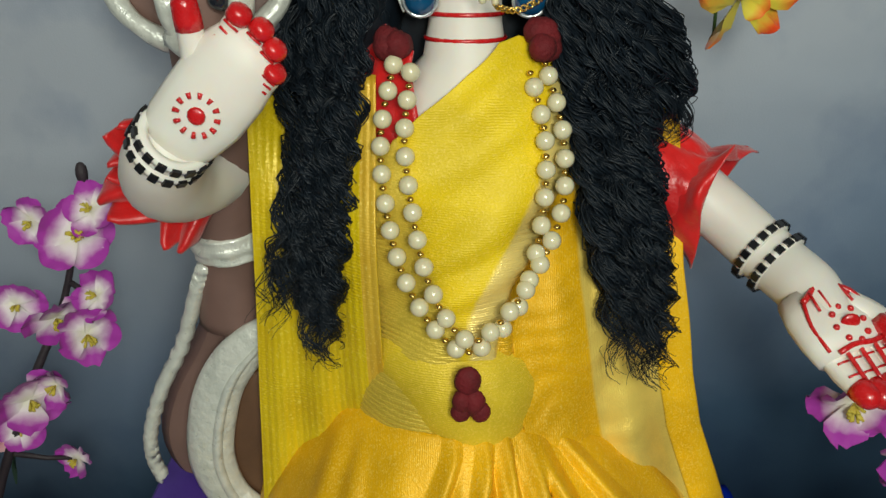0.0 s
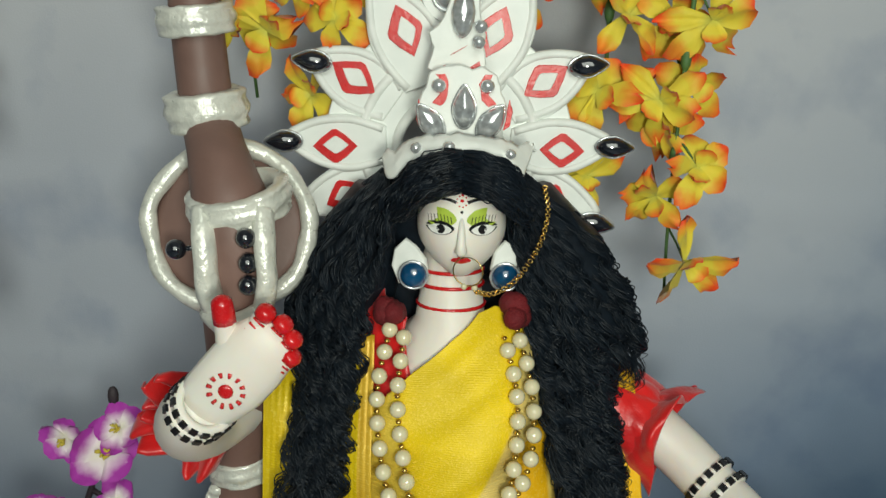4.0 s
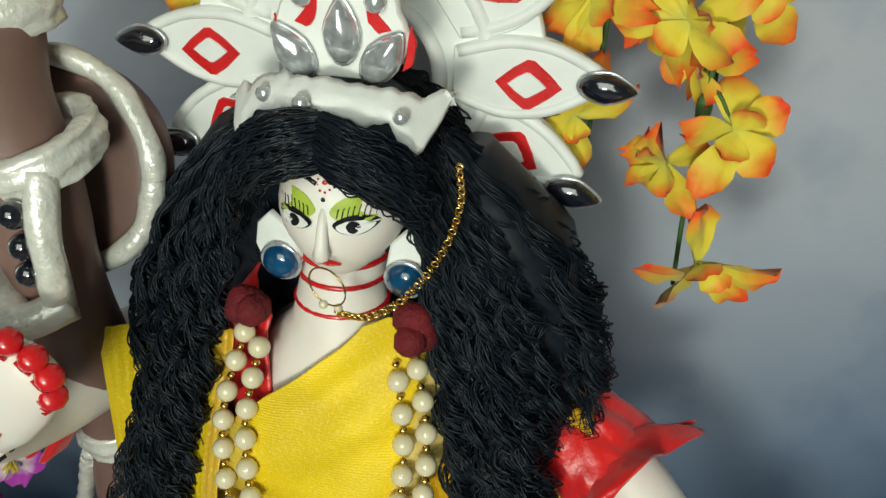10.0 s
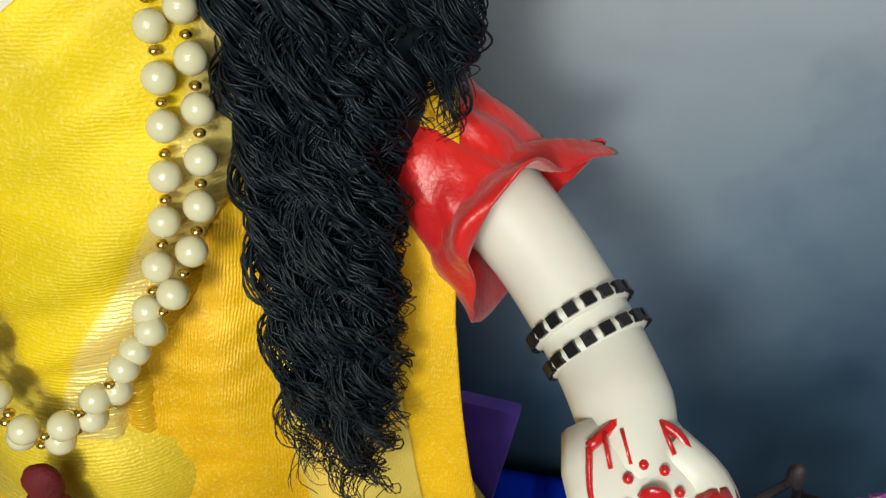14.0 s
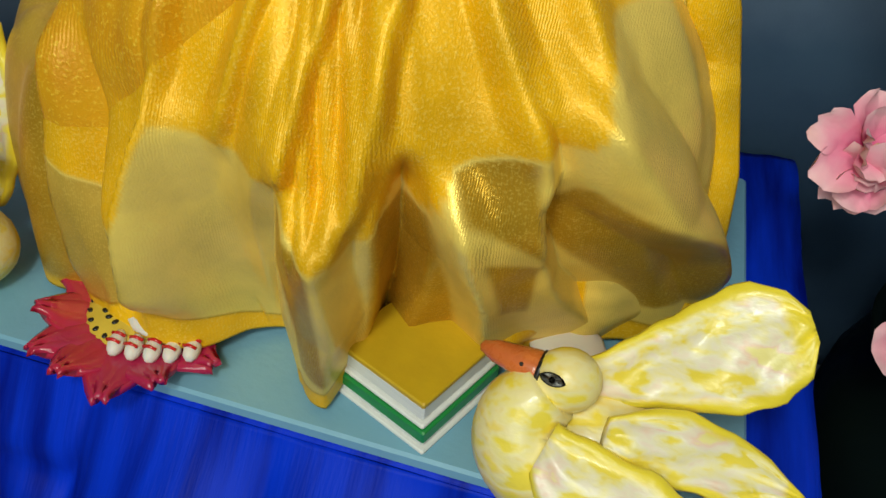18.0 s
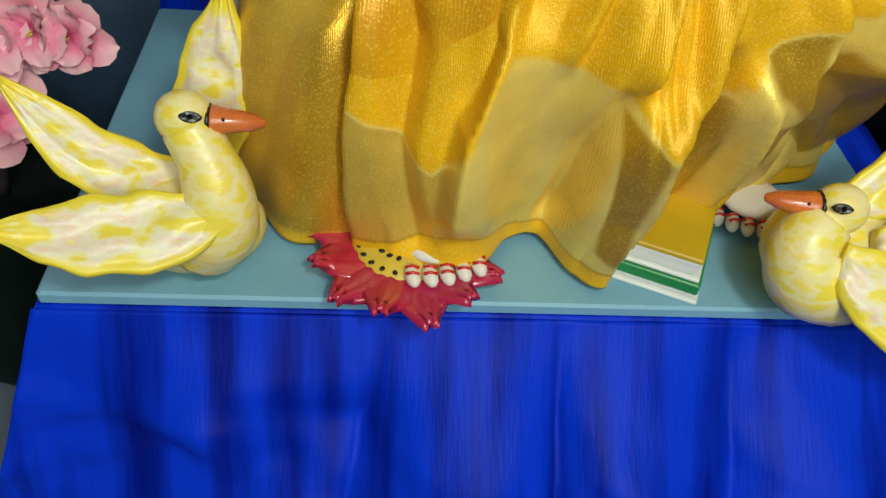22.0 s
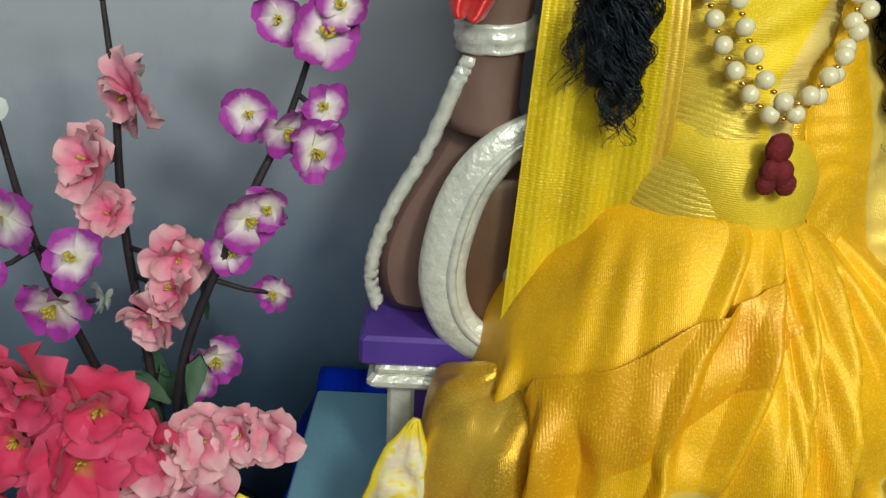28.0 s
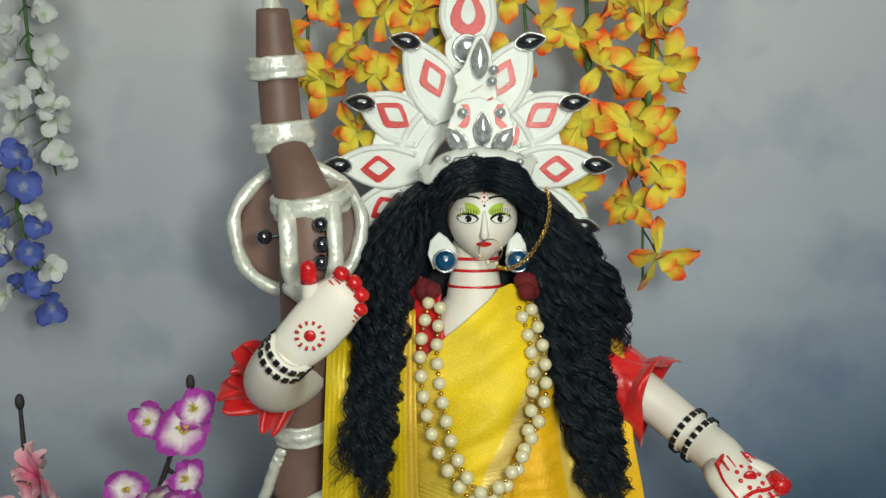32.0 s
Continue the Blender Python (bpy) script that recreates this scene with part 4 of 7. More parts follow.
def skirt_at(u, v):
    """From the waist over the knees down to the hem, round the front from one side to the other."""
    q = u * (len(HEM) - 1)
    i = min(int(q), len(HEM) - 2)
    hem = HEM[i].lerp(HEM[i + 1], q - i) - O
    a = math.radians(200 - 220 * u)
    waist = Vector((math.cos(a) * 0.053, -math.sin(a) * 0.0675, 0))
    p = waist.lerp(hem, v ** 0.85)
    out = Vector((p.x, p.y, 0)).normalized()
    arch = math.sin(math.pi * v ** 0.9)
    lap = sum(np.interp(u + d, LAP_U, LAP_D).item() for d in (-0.03, 0.0, 0.03)) / 3
    push = 0.014 * arch + lap * max(0.0, arch) ** 1.2
    k = u + 0.006 * wobble(u * 5, v * 5, 0.9)
    for us, vs, h, near, far, sharp in FOLDS:
        if vs[0] - 0.08 < v < vs[-1] + 0.08:
            d = k - np.interp(v, vs, us).item()
            d = abs(d) / (near if d < 0 else far)
            if d < 1:
                push += 1.55 * (1 - 0.75 * ease((u - 0.83) / 0.09)) * h * (1 - d) ** sharp * (1 + 0.4 * d) * ease((v - vs[0] + 0.07) / 0.12) * (ease((vs[-1] + 0.07 - v) / 0.12) if vs[-1] < 1 else 1)
    push += 0.0011 * math.sin(330 * (u - 0.05 * v)) * ease((u - 0.53) * 30) * ease((0.645 - u) * 30) * ease(v * 9) * ease((0.66 - v) * 9)      # fine pleats
    push += 0.0016 * math.sin(64 * u + 5 * wobble(u * 6, v, 0.3)) * (1 - v) ** 1.5 * ease(v * 6)
    push += 0.0020 * wobble(u * 22, v * 5, 0.8) * arch + 0.0030 * wobble(u * 8, v * 4, 0.4) * arch
    p += out * push * (1 - 0.45 * ease((v - 0.86) / 0.14) * (u < 0.42))
    foot = math.exp(-((hem.x + O.x + 0.050) / 0.024) ** 2)
    z = Z_W - (Z_W - 0.004) * v + 0.010 * v ** 4 * foot
    return p.x, p.y, max(z, 0.003)


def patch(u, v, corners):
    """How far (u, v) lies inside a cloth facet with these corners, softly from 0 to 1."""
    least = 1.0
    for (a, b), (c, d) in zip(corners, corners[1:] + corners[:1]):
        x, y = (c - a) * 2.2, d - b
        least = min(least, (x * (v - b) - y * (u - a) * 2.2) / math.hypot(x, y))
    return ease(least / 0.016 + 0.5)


# facets toned bronze to paint in the shaded faces and pits of the folds
BRONZE_SHADE = ([(0.527, 0.55), (0.572, 0.60), (0.578, 0.93), (0.545, 0.90)], [(0.610, 0.57), (0.642, 0.57), (0.675, 0.92), (0.612, 0.94)], [(0.650, 0.46), (0.688, 0.43), (0.701, 0.63), (0.655, 0.54)],
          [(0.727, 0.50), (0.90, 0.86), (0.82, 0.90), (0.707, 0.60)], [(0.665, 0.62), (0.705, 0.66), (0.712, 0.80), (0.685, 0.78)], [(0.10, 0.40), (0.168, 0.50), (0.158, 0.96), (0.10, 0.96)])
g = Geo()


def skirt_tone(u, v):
    """0 orange net, 1 gold tissue, 2 bronze tone of it, also painted in as fold shade, 3 plain hem."""
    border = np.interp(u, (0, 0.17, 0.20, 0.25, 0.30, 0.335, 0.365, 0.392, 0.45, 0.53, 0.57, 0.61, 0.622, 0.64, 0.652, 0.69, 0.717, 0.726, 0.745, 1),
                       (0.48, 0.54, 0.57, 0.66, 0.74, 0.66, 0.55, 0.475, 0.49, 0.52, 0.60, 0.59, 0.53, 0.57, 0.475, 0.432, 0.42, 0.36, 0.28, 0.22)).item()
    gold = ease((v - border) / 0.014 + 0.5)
    bronze = max(0.6 * ease((0.335 - u) / 0.02), *(patch(u, v, c) for c in BRONZE_SHADE))
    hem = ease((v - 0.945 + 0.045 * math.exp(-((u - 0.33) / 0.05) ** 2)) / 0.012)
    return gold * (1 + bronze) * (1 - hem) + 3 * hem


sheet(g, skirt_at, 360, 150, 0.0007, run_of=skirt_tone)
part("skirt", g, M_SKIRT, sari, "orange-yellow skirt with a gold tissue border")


def bodice_at(u, v):
    a = math.radians(215 - 250 * u)
    c, s = math.cos(a), math.sin(a)
    top = np.interp(u, (0, 0.30, 0.37, 0.44, 0.52, 0.60, 0.66, 0.74, 0.86, 1), (0.290, 0.300, 0.308, 0.3235, 0.3365, 0.3465, 0.3485, 0.343, 0.327, 0.31)).item()
    z = top - (top - 0.188) * v
    wide = np.interp(z, (0.188, 0.21, 0.25, 0.29, 0.315, 0.338, 0.352, 0.36), (0.052, 0.053, 0.050, 0.050, 0.050, 0.042, 0.030, 0.021)).item()
    deep = np.interp(z, (0.188, 0.21, 0.25, 0.29, 0.315, 0.338, 0.352, 0.36), (0.0655, 0.065, 0.056, 0.050, 0.043, 0.0315, 0.0250, 0.021)).item()
    run = bodice_tone_at(c * wide, z)
    crinkle = 0.00038 * math.sin(2500 * (z + 0.15 * c * wide) + 5 * wobble(u * 9, v * 12, 0.1)) * (0.5 + 0.5 * wobble(u * 7, v * 5, 0.6)) * (ease(1.2 - run) + ease((run - 1.6) * 2))
    lift = 0.0016 * (1 - ease(run - 2)) + crinkle + 0.0011 * ease(run - 2) * math.sin(520 * c * wide + 40 * z + 4 * wobble(u * 6, v * 3, 0.5))
    fold = 0.0014 * math.sin(19 * u + 8 * v) + 0.0018 * wobble(u * 6, v * 6, 0.3) + 0.0011 * math.sin(230 * (z - 0.55 * c * wide) + 3 * wobble(u * 4, v * 4, 0.9)) * ease((0.9 - v) * 3)
    return c * (wide + lift + fold), -s * (deep + lift + fold), z


def bodice_tone_at(x, z):
    """0 crinkled gold, 1 bright yellow silk, 2 gold band, 3 orange pleats."""
    left = np.interp(z, (0.235, 0.26, 0.29, 0.318, 0.335), (0.006, -0.008, -0.018, -0.022, -0.036)).item()
    band = np.interp(z, (0.235, 0.255, 0.275, 0.30, 0.335), (0.002, 0.008, 0.020, 0.032, 0.036)).item()
    wide = 0.012 + 0.04 * max(0, 0.28 - z)
    return ease((x - left) / 0.002 + 0.5) + ease((x - band) / 0.002 + 0.5) + ease((x - band - wide) / 0.002 + 0.5)


def bodice_tone(u, v):
    p = bodice_at(u, v)
    return bodice_tone_at(p[0], p[2])


g = Geo()
sheet(g, bodice_at, 170, 250, 0.0008, run_of=bodice_tone)
part("bodice", g, M_BODICE, sari, "bright yellow silk wrap over the chest")


def panel_left(u, v):
    x = -0.089 + 0.049 * u - 0.008 * v * (1 - u) - 0.002 * v + 0.006 * v * u
    z = 0.330 - 0.205 * v - 0.004 * math.sin(5 * u)
    y = 0.101 + 0.016 * (1 - ease(v / 0.3)) * ease(u * 3) - 0.014 * math.sin(math.pi * min(1, v * 1.4)) * u - 0.012 * v - 0.012 * u * u + 0.0012 * math.sin(u * 19 + 2.5 * v) * (0.3 + v) + 0.00012 * math.sin(u * 120) + 0.003 * wobble(u * 2, v * 3, 0.5)
    return x - O.x, y - O.y, z


g = Geo()
sheet(g, panel_left, 160, 50, 0.0007, mat_of=lambda u, v: 1 if u > 0.88 else 0)
part("shoulder_panel", g, [M_YELLOW, M_GOLD], sari, "pleated yellow shoulder fall with gold edge")


def panel_right(u, v):
    z = 0.318 - 0.312 * v
    right = np.interp(z, (0.0, 0.02, 0.078, 0.134, 0.178, 0.203, 0.254, 0.318), (0.130, 0.142, 0.135, 0.119, 0.102, 0.096, 0.087, 0.081))
    x = right - (0.074 + 0.010 * v) * (1 - u)
    y = 0.108 + 0.016 * (1 - ease(v / 0.3)) - 0.014 * v - 0.022 * (1 - u) - 0.032 * (1 - u) * v + 0.0026 * math.sin(u * 17 + 2 * v) * (0.3 + v) + 0.004 * wobble(u * 4, v * 9, 0.8) + 0.0003 * math.sin(190 * v + 9 * wobble(u * 4, v * 9, 0.3)) * ease((0.74 - u) * 8)
    crease = 0.112 + 0.010 * (1 - u)
    y += 0.0075 * ease((z - crease) / 0.003 + 0.5) * (1 - ease((z - crease) / 0.030))
    return x - O.x, y - O.y, max(z, 0.003)


g = Geo()
sheet(g, panel_right, 110, 160, 0.0007, run_of=lambda u, v: ease((u - 0.38 - 0.05 * v) / 0.02) + 2 * ease((u - 0.79) / 0.013))
part("end_piece", g, M_SKIRT, sari, "gold tissue end piece with plain yellow selvage")


def knee_drape(u, v):
    a, b = math.radians(215 - 200 * u), math.radians(-6 + 92 * (1 - v))
    r = 1 + 0.07 * math.sin(6 * u * math.pi + 4 * v) * v + 0.14 * wobble(u * 3, v * 3, 0.2) + 0.035 * abs(math.sin(13 * u + 5 * v)) + 0.03 * wobble(u * 9, v * 5, 0.6)
    return -0.0945 - O.x + 0.0440 * r * math.cos(a) * math.cos(b), 0.076 - O.y - 0.046 * r * math.sin(a) * math.cos(b), 0.062 + 0.052 * r * math.sin(b) - 0.053 * ease((v - 0.5) / 0.5)


g = Geo()
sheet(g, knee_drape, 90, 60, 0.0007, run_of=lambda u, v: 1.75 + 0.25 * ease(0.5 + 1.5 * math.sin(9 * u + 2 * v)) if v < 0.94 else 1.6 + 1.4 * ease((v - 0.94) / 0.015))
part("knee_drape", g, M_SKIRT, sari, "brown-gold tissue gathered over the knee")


def sash_at(u, v):
    """Lies on the skirt from the waist's middle down to one knee."""
    top = np.interp(v, (0, 0.75, 1), (0.63, 0.225, 0.185)).item(), np.interp(v, (0, 0.4, 0.75, 1), (0.03, 0.17, 0.36, 0.60)).item()
    low = np.interp(v, (0, 0.4, 0.8, 1), (0.66, 0.52, 0.34, 0.29)).item(), np.interp(v, (0, 0.4, 0.8, 1), (0.10, 0.32, 0.58, 0.70)).item()
    p = Vector(skirt_at(top[0] + (low[0] - top[0]) * u, top[1] + (low[1] - top[1]) * u))
    out = Vector((p.x, p.y, 0.0)).normalized()
    lift = 0.0020 + 0.0060 * (1 - u) ** 2 * math.sin(math.pi * (0.06 + 0.86 * v)) + 0.0008 * math.sin(9 * u + 5 * v)
    return p + (out + Vector((0, 0, 0.2))) * (lift - (lift + 0.0025) * max(ease((v - 0.80) / 0.2), ease((u - 0.45) / 0.45), ease((0.32 - v) / 0.32)))


g = Geo()
sheet(g, sash_at, 70, 130, 0.0006)
part("sash", g, M_ORANGE, sari, "sheer orange net sash crossing the lap")


def belly_at(u, v):
    a, b = math.radians(195 - 210 * u), math.radians(80 - 150 * v)
    r = 1 + 0.02 * math.sin(9 * u + 4 * v) + 0.05 * wobble(u * 4, v * 4, 0.7)
    pinch = 1 - 0.45 * max(0, v - 0.45)
    x = -0.006 + 0.036 * r * math.cos(a) * math.cos(b) * pinch + 0.016 * v
    return x, -0.050 - 0.026 * r * math.sin(a) * math.cos(b) + 0.014 * (1 - v), 0.212 + 0.033 * r * math.sin(b) - 0.22 * x * v


g = Geo()
sheet(g, belly_at, 60, 40, 0.0006, run_of=lambda u, v: 0.6)
part("waist_fold", g, M_BODICE, sari, "soft gold tissue fold at the waist")
# ---- red sleeves ----
def sleeve(name, pieces, label):
    top = empty(name, pieces[0][0], label, "sleeve")
    o = Vector(pieces[0][0])
    for c, axis, r0, r1, length, waves, amp in pieces:
        d = Vector(axis).normalized()
        u = d.orthogonal().normalized()
        w = d.cross(u)
        def fn(a, v, c=Vector(c), d=d, u=u, w=w):
            t = 2 * math.pi * a
            cs, sn = math.cos(t), math.sin(t)
            r = r0 + (r1 - r0) * v ** 0.6 + amp * v * math.sin(waves * t + 2 * v + 1.5 * sn) + 0.0045 * v * wobble(cs * 2.2, sn * 2.2 + v * 2, c.x * 50) + 0.0016 * wobble(cs * 5, sn * 5 + v * 4, c.x * 30)
            return c - o + d * (length * v + amp * 0.7 * v * v * math.cos(waves * t * 0.5 + 1)) + r * (math.cos(t) * u + math.sin(t) * w)
        g = Geo()
        sheet(g, fn, 72, 16, 0.0007)
        part("ruffle", g, M_REDC, top)
    return top


sleeve("blouse_sleeve", [((0.064, 0.1390, 0.2950), (0.72, -0.32, -0.50), 0.020, 0.0225, 0.034, 3, 0.0025), ((0.088, 0.1310, 0.2790), (0.76, -0.46, -0.30), 0.0165, 0.0290, 0.017, 3, 0.0065)],
       "red satin puffed sleeve with ruffled cuff on the lowered arm")
# the raised arm's sleeve: stiff satin lobes round the elbow
top = empty("blouse_sleeve", (-0.117, 0.098, 0.294), "red satin sleeve in pointed lobes round the raised arm", "sleeve")
for tip, wide, lean in ((Vector((-0.019, -0.009, 0.024)), 0.024, 0.3), (Vector((-0.033, 0.002, -0.011)), 0.026, -0.2), (Vector((-0.005, -0.003, -0.0275)), 0.020, 0.2), (Vector((-0.026, -0.002, 0.006)), 0.018, 0.1)):
    def lobe(u, v, tip=tip, wide=wide, lean=lean):
        side = tip.cross(Vector((0, 1, 0))).normalized()
        w = wide * (1 - 0.55 * v ** 1.2) * (u - 0.5) * (1 if v < 0.9 else 1 - 2.5 * (v - 0.9))
        back = 0.0036 * math.sin(11 * u + 2 * v + 4 * lean) * (0.4 + v) + 0.010 * (u - 0.5) ** 2 * 4 * (1 - v) - 0.003 * v * abs(u - 0.5)
        return tip * (0.16 + 0.84 * v + 0.10 * lean * (u - 0.5) * v) + side * 1.35 * w + Vector((0, back, 0))
    g = Geo()
    sheet(g, lobe, 24, 20, 0.0008)
    part("ruffle", g, M_REDC, top)
g = Geo()


def blouse_at(u, v):
    a = math.radians(205 - 110 * u * (0.80 + 0.20 * v))
    z = 0.3510 - 0.008 * u * u - 0.050 * v
    wide = np.interp(z, (0.30, 0.315, 0.338, 0.35, 0.357), (0.052, 0.051, 0.041, 0.028, 0.0195)).item()
    deep = np.interp(z, (0.30, 0.315, 0.338, 0.35, 0.357), (0.040, 0.037, 0.029, 0.0230, 0.0205)).item()
    return CX + math.cos(a) * wide, 0.13 - math.sin(a) * deep + 0.0006 * math.sin(30 * u), z


sheet(g, blouse_at, 30, 20, 0.0008)
tagged(part("blouse", g, M_REDC), "red satin blouse showing at the shoulder", "blouse")

# ---- hair ----
def strands(g, guide, count, spread, curl, wave, r, steps=40, seed=1, clump=12, flat=1.0):
    """Curly wool locks that follow a guide; each lock is a bundle of thin coiled fibres."""
    rng = np.random.default_rng(seed)
    line = np.array([tuple(p) for p in smooth_path(guide, 10)])
    at = np.linspace(0, 1, len(line))
    n, done = 3, 0
    ang = 2 * np.pi * np.arange(n) / n
    while done < count:
        a, rad = rng.uniform(0, 6.283), math.sqrt(rng.random())
        ph, wl, end = rng.uniform(0, 6.283), wave * rng.uniform(1.0, 1.9), rng.uniform(0.72, 1.0)
        for _ in range(clump):
            done += 1
            stop = end * rng.uniform(0.86, 1.02)
            q = np.linspace(0, min(1, stop), steps + 1)
            p = np.stack([np.interp(q, at, line[:, k]) for k in range(3)], 1)
            run = np.concatenate([[0], np.cumsum(np.linalg.norm(np.diff(p, axis=0), axis=1))])
            s = np.interp(q, np.linspace(0, 1, len(spread)), spread)
            p += s[:, None] * np.array([math.cos(a) * rad, math.sin(a) * rad * flat, 0.3 * math.sin(a) * rad])
            grow = np.minimum(1, 0.3 + 1.6 * q)[:, None]
            tw = ph + rng.normal(0, 0.55) + 6.283 * run / wl
            amp = 1.25 * curl * rng.uniform(0.7, 1.15)
            p += grow * amp * np.stack([np.cos(tw), np.sin(tw), 0.4 * np.sin(0.7 * tw)], 1)
            loose = rng.normal(0, 0.0008, 3)
            t2 = rng.uniform(0, 6.283) + 6.283 * run / (wl * rng.uniform(0.35, 0.7))
            p += grow * (loose + rng.uniform(0.0002, 0.0006) * np.stack([np.sin(t2), np.cos(t2), np.sin(t2 + 1)], 1))
            d = np.gradient(p, axis=0)
            d /= np.linalg.norm(d, axis=1)[:, None] + 1e-9
            u = np.cross(d, np.array([0.25, 0.93, 0.27]))
            u /= np.linalg.norm(u, axis=1)[:, None] + 1e-9
            w = np.cross(d, u)
            rr = r * rng.uniform(0.6, 1.1) * np.interp(q / q[-1], (0, 0.8, 1), (1, 0.9, 0.3))
            ring = p[:, None] + rr[:, None, None] * (np.cos(ang)[None, :, None] * u[:, None] + np.sin(ang)[None, :, None] * w[:, None])
            faces = [(i * n + k, i * n + (k + 1) % n, (i + 1) * n + (k + 1) % n, (i + 1) * n + k) for i in range(steps) for k in range(n)]
            g.add(ring.reshape(-1, 3).tolist(), faces, 0)


wig = empty("hair_wig", (CX, 0.13, 0.40), "long curly black wool wig on the idol", "wig")
WO = Vector((CX, 0.13, 0.40))


def wig_part(name, label, build):
    g = Geo()
    build(g)
    g.v = [tuple(Vector(p) - WO) for p in g.v]
    part(name, g, M_HAIR, wig, label)


def cap(g):
    def bend(x, y, z):
        if y < 0 and z < 0.62:
            y *= 0.30
        return x, y, z
    ball(g, (CX + 0.004, 0.130, 0.385), (0.0305, 0.033, 0.0335), 0, nu=26, nv=18, bend=bend)
    # the puffed fringe, parted in the middle and swept to both sides
    ball(g, (CX + 0.007, 0.118, 0.4100), (0.0275, 0.020, 0.0095), 0, nu=26, nv=14)
    for s in (-1, 1):
        for k in range(30):
            t = k / 29
            x0, low = CX + 0.007, 0.0165 * t
            y0 = 0.1005 - 0.0085 * math.sin(math.pi * (0.15 + 0.7 * t))
            pts = [(x0 + s * 0.0005, y0 + 0.002, 0.4195 - 1.05 * low), (x0 + s * 0.009, y0 - 0.002, 0.4190 - 1.05 * low), (x0 + s * 0.0185, y0 + 0.001, 0.4135 - 1.0 * low), (x0 + s * 0.0262, y0 + 0.008, 0.4030 - 0.9 * low), (x0 + s * 0.0290, y0 + 0.014, 0.388)]
            strands(g, pts, 16, [0.001, 0.0022, 0.0028, 0.003], 0.0009, 0.013, 0.00045, 34, seed=700 + k + 50 * s, clump=8)
    for s in (-1, 1):
        for k in range(22):
            t = k / 21
            x0 = CX + 0.004 + s * 0.002 * (1 - t)
            y0 = 0.098 + 0.060 * t
            pts = [(x0, y0, 0.4130 + 0.004 * math.sin(math.pi * t)), (x0 + s * 0.014, y0 - 0.002, 0.4100), (x0 + s * 0.0255, y0 + 0.004, 0.396), (x0 + s * 0.031, y0 + 0.008, 0.376), (x0 + s * 0.034, y0 + 0.008, 0.352)]
            strands(g, pts, 16, [0.002, 0.004, 0.005], 0.0012, 0.012, 0.0006, 40, seed=900 + k + 40 * s, clump=8)


wig_part("crown_hair", "", cap)
wig_part("side_hair", "", lambda g: (
    tube(g, [(CX - 0.030, 0.138, 0.392), (CX - 0.044, 0.140, 0.36), (CX - 0.052, 0.132, 0.32), (-0.066, 0.094, 0.28), (-0.070, 0.082, 0.245)], [0.014, 0.024, 0.022, 0.010, 0.004], 12, 0),
    strands(g, [(CX - 0.024, 0.130, 0.402), (CX - 0.042, 0.128, 0.375), (CX - 0.052, 0.122, 0.340), (CX - 0.049, 0.100, 0.310), (-0.066, 0.080, 0.275), (-0.076, 0.073, 0.243)], 760, [0.008, 0.019, 0.021, 0.0155, 0.0125, 0.0135], 0.0026, 0.0125, 0.00044, 110, 5),
    strands(g, [(CX - 0.024, 0.130, 0.402), (CX - 0.040, 0.122, 0.365), (CX - 0.045, 0.104, 0.330), (-0.058, 0.085, 0.290), (-0.060, 0.074, 0.250), (-0.060, 0.071, 0.224)], 300, [0.006, 0.012, 0.013, 0.011, 0.008, 0.006], 0.0028, 0.012, 0.00044, 120, 6)))
wig_part("side_hair", "", lambda g: (
    tube(g, [(CX + 0.036, 0.138, 0.392), (CX + 0.052, 0.142, 0.36), (CX + 0.068, 0.136, 0.325), (0.058, 0.112, 0.28), (0.060, 0.098, 0.245)], [0.014, 0.026, 0.022, 0.010, 0.004], 12, 0),
    strands(g, [(CX + 0.030, 0.130, 0.402), (CX + 0.050, 0.132, 0.375), (CX + 0.066, 0.130, 0.345), (CX + 0.075, 0.124, 0.318), (CX + 0.070, 0.115, 0.300)], 800, [0.008, 0.020, 0.024, 0.019, 0.013], 0.0026, 0.0125, 0.00044, 96, 7),
    strands(g, [(CX + 0.030, 0.128, 0.400), (CX + 0.046, 0.120, 0.365), (CX + 0.056, 0.112, 0.330), (0.055, 0.097, 0.290), (0.063, 0.083, 0.250), (0.067, 0.075, 0.216)], 720, [0.008, 0.016, 0.018, 0.0165, 0.0145, 0.011], 0.0028, 0.012, 0.00044, 120, 8)))
wig_part("back_hair", "", lambda g: ball(g, (CX, 0.153, 0.345), (0.050, 0.016, 0.065), 0, nu=16, nv=10))

# ---- crown ----
crown = empty("crown", (CX, 0.160, 0.412), "white craft foam halo crown with red diamonds and gems", "crown")


def leaf_outline(length, width, base=0.62, bend=0.0, n=16, peak=0.42, tip=0.10):
    left, right = [], []
    for i in range(n + 1):
        s = i / n
        w = width * (base + (1 - base) * math.sin(math.pi / 2 * s / peak) if s < peak else tip + (1 - tip) * max(0, math.cos(math.pi / 2 * (s - peak) / (1 - peak))) ** 0.85)
        w *= 1 + 0.03 * wobble(s * 5, length * 300, bend * 90)
        x, z = bend * s * s, length * s
        left.append((x - w, z))
        right.append((x + w, z))
    return left + right[::-1]


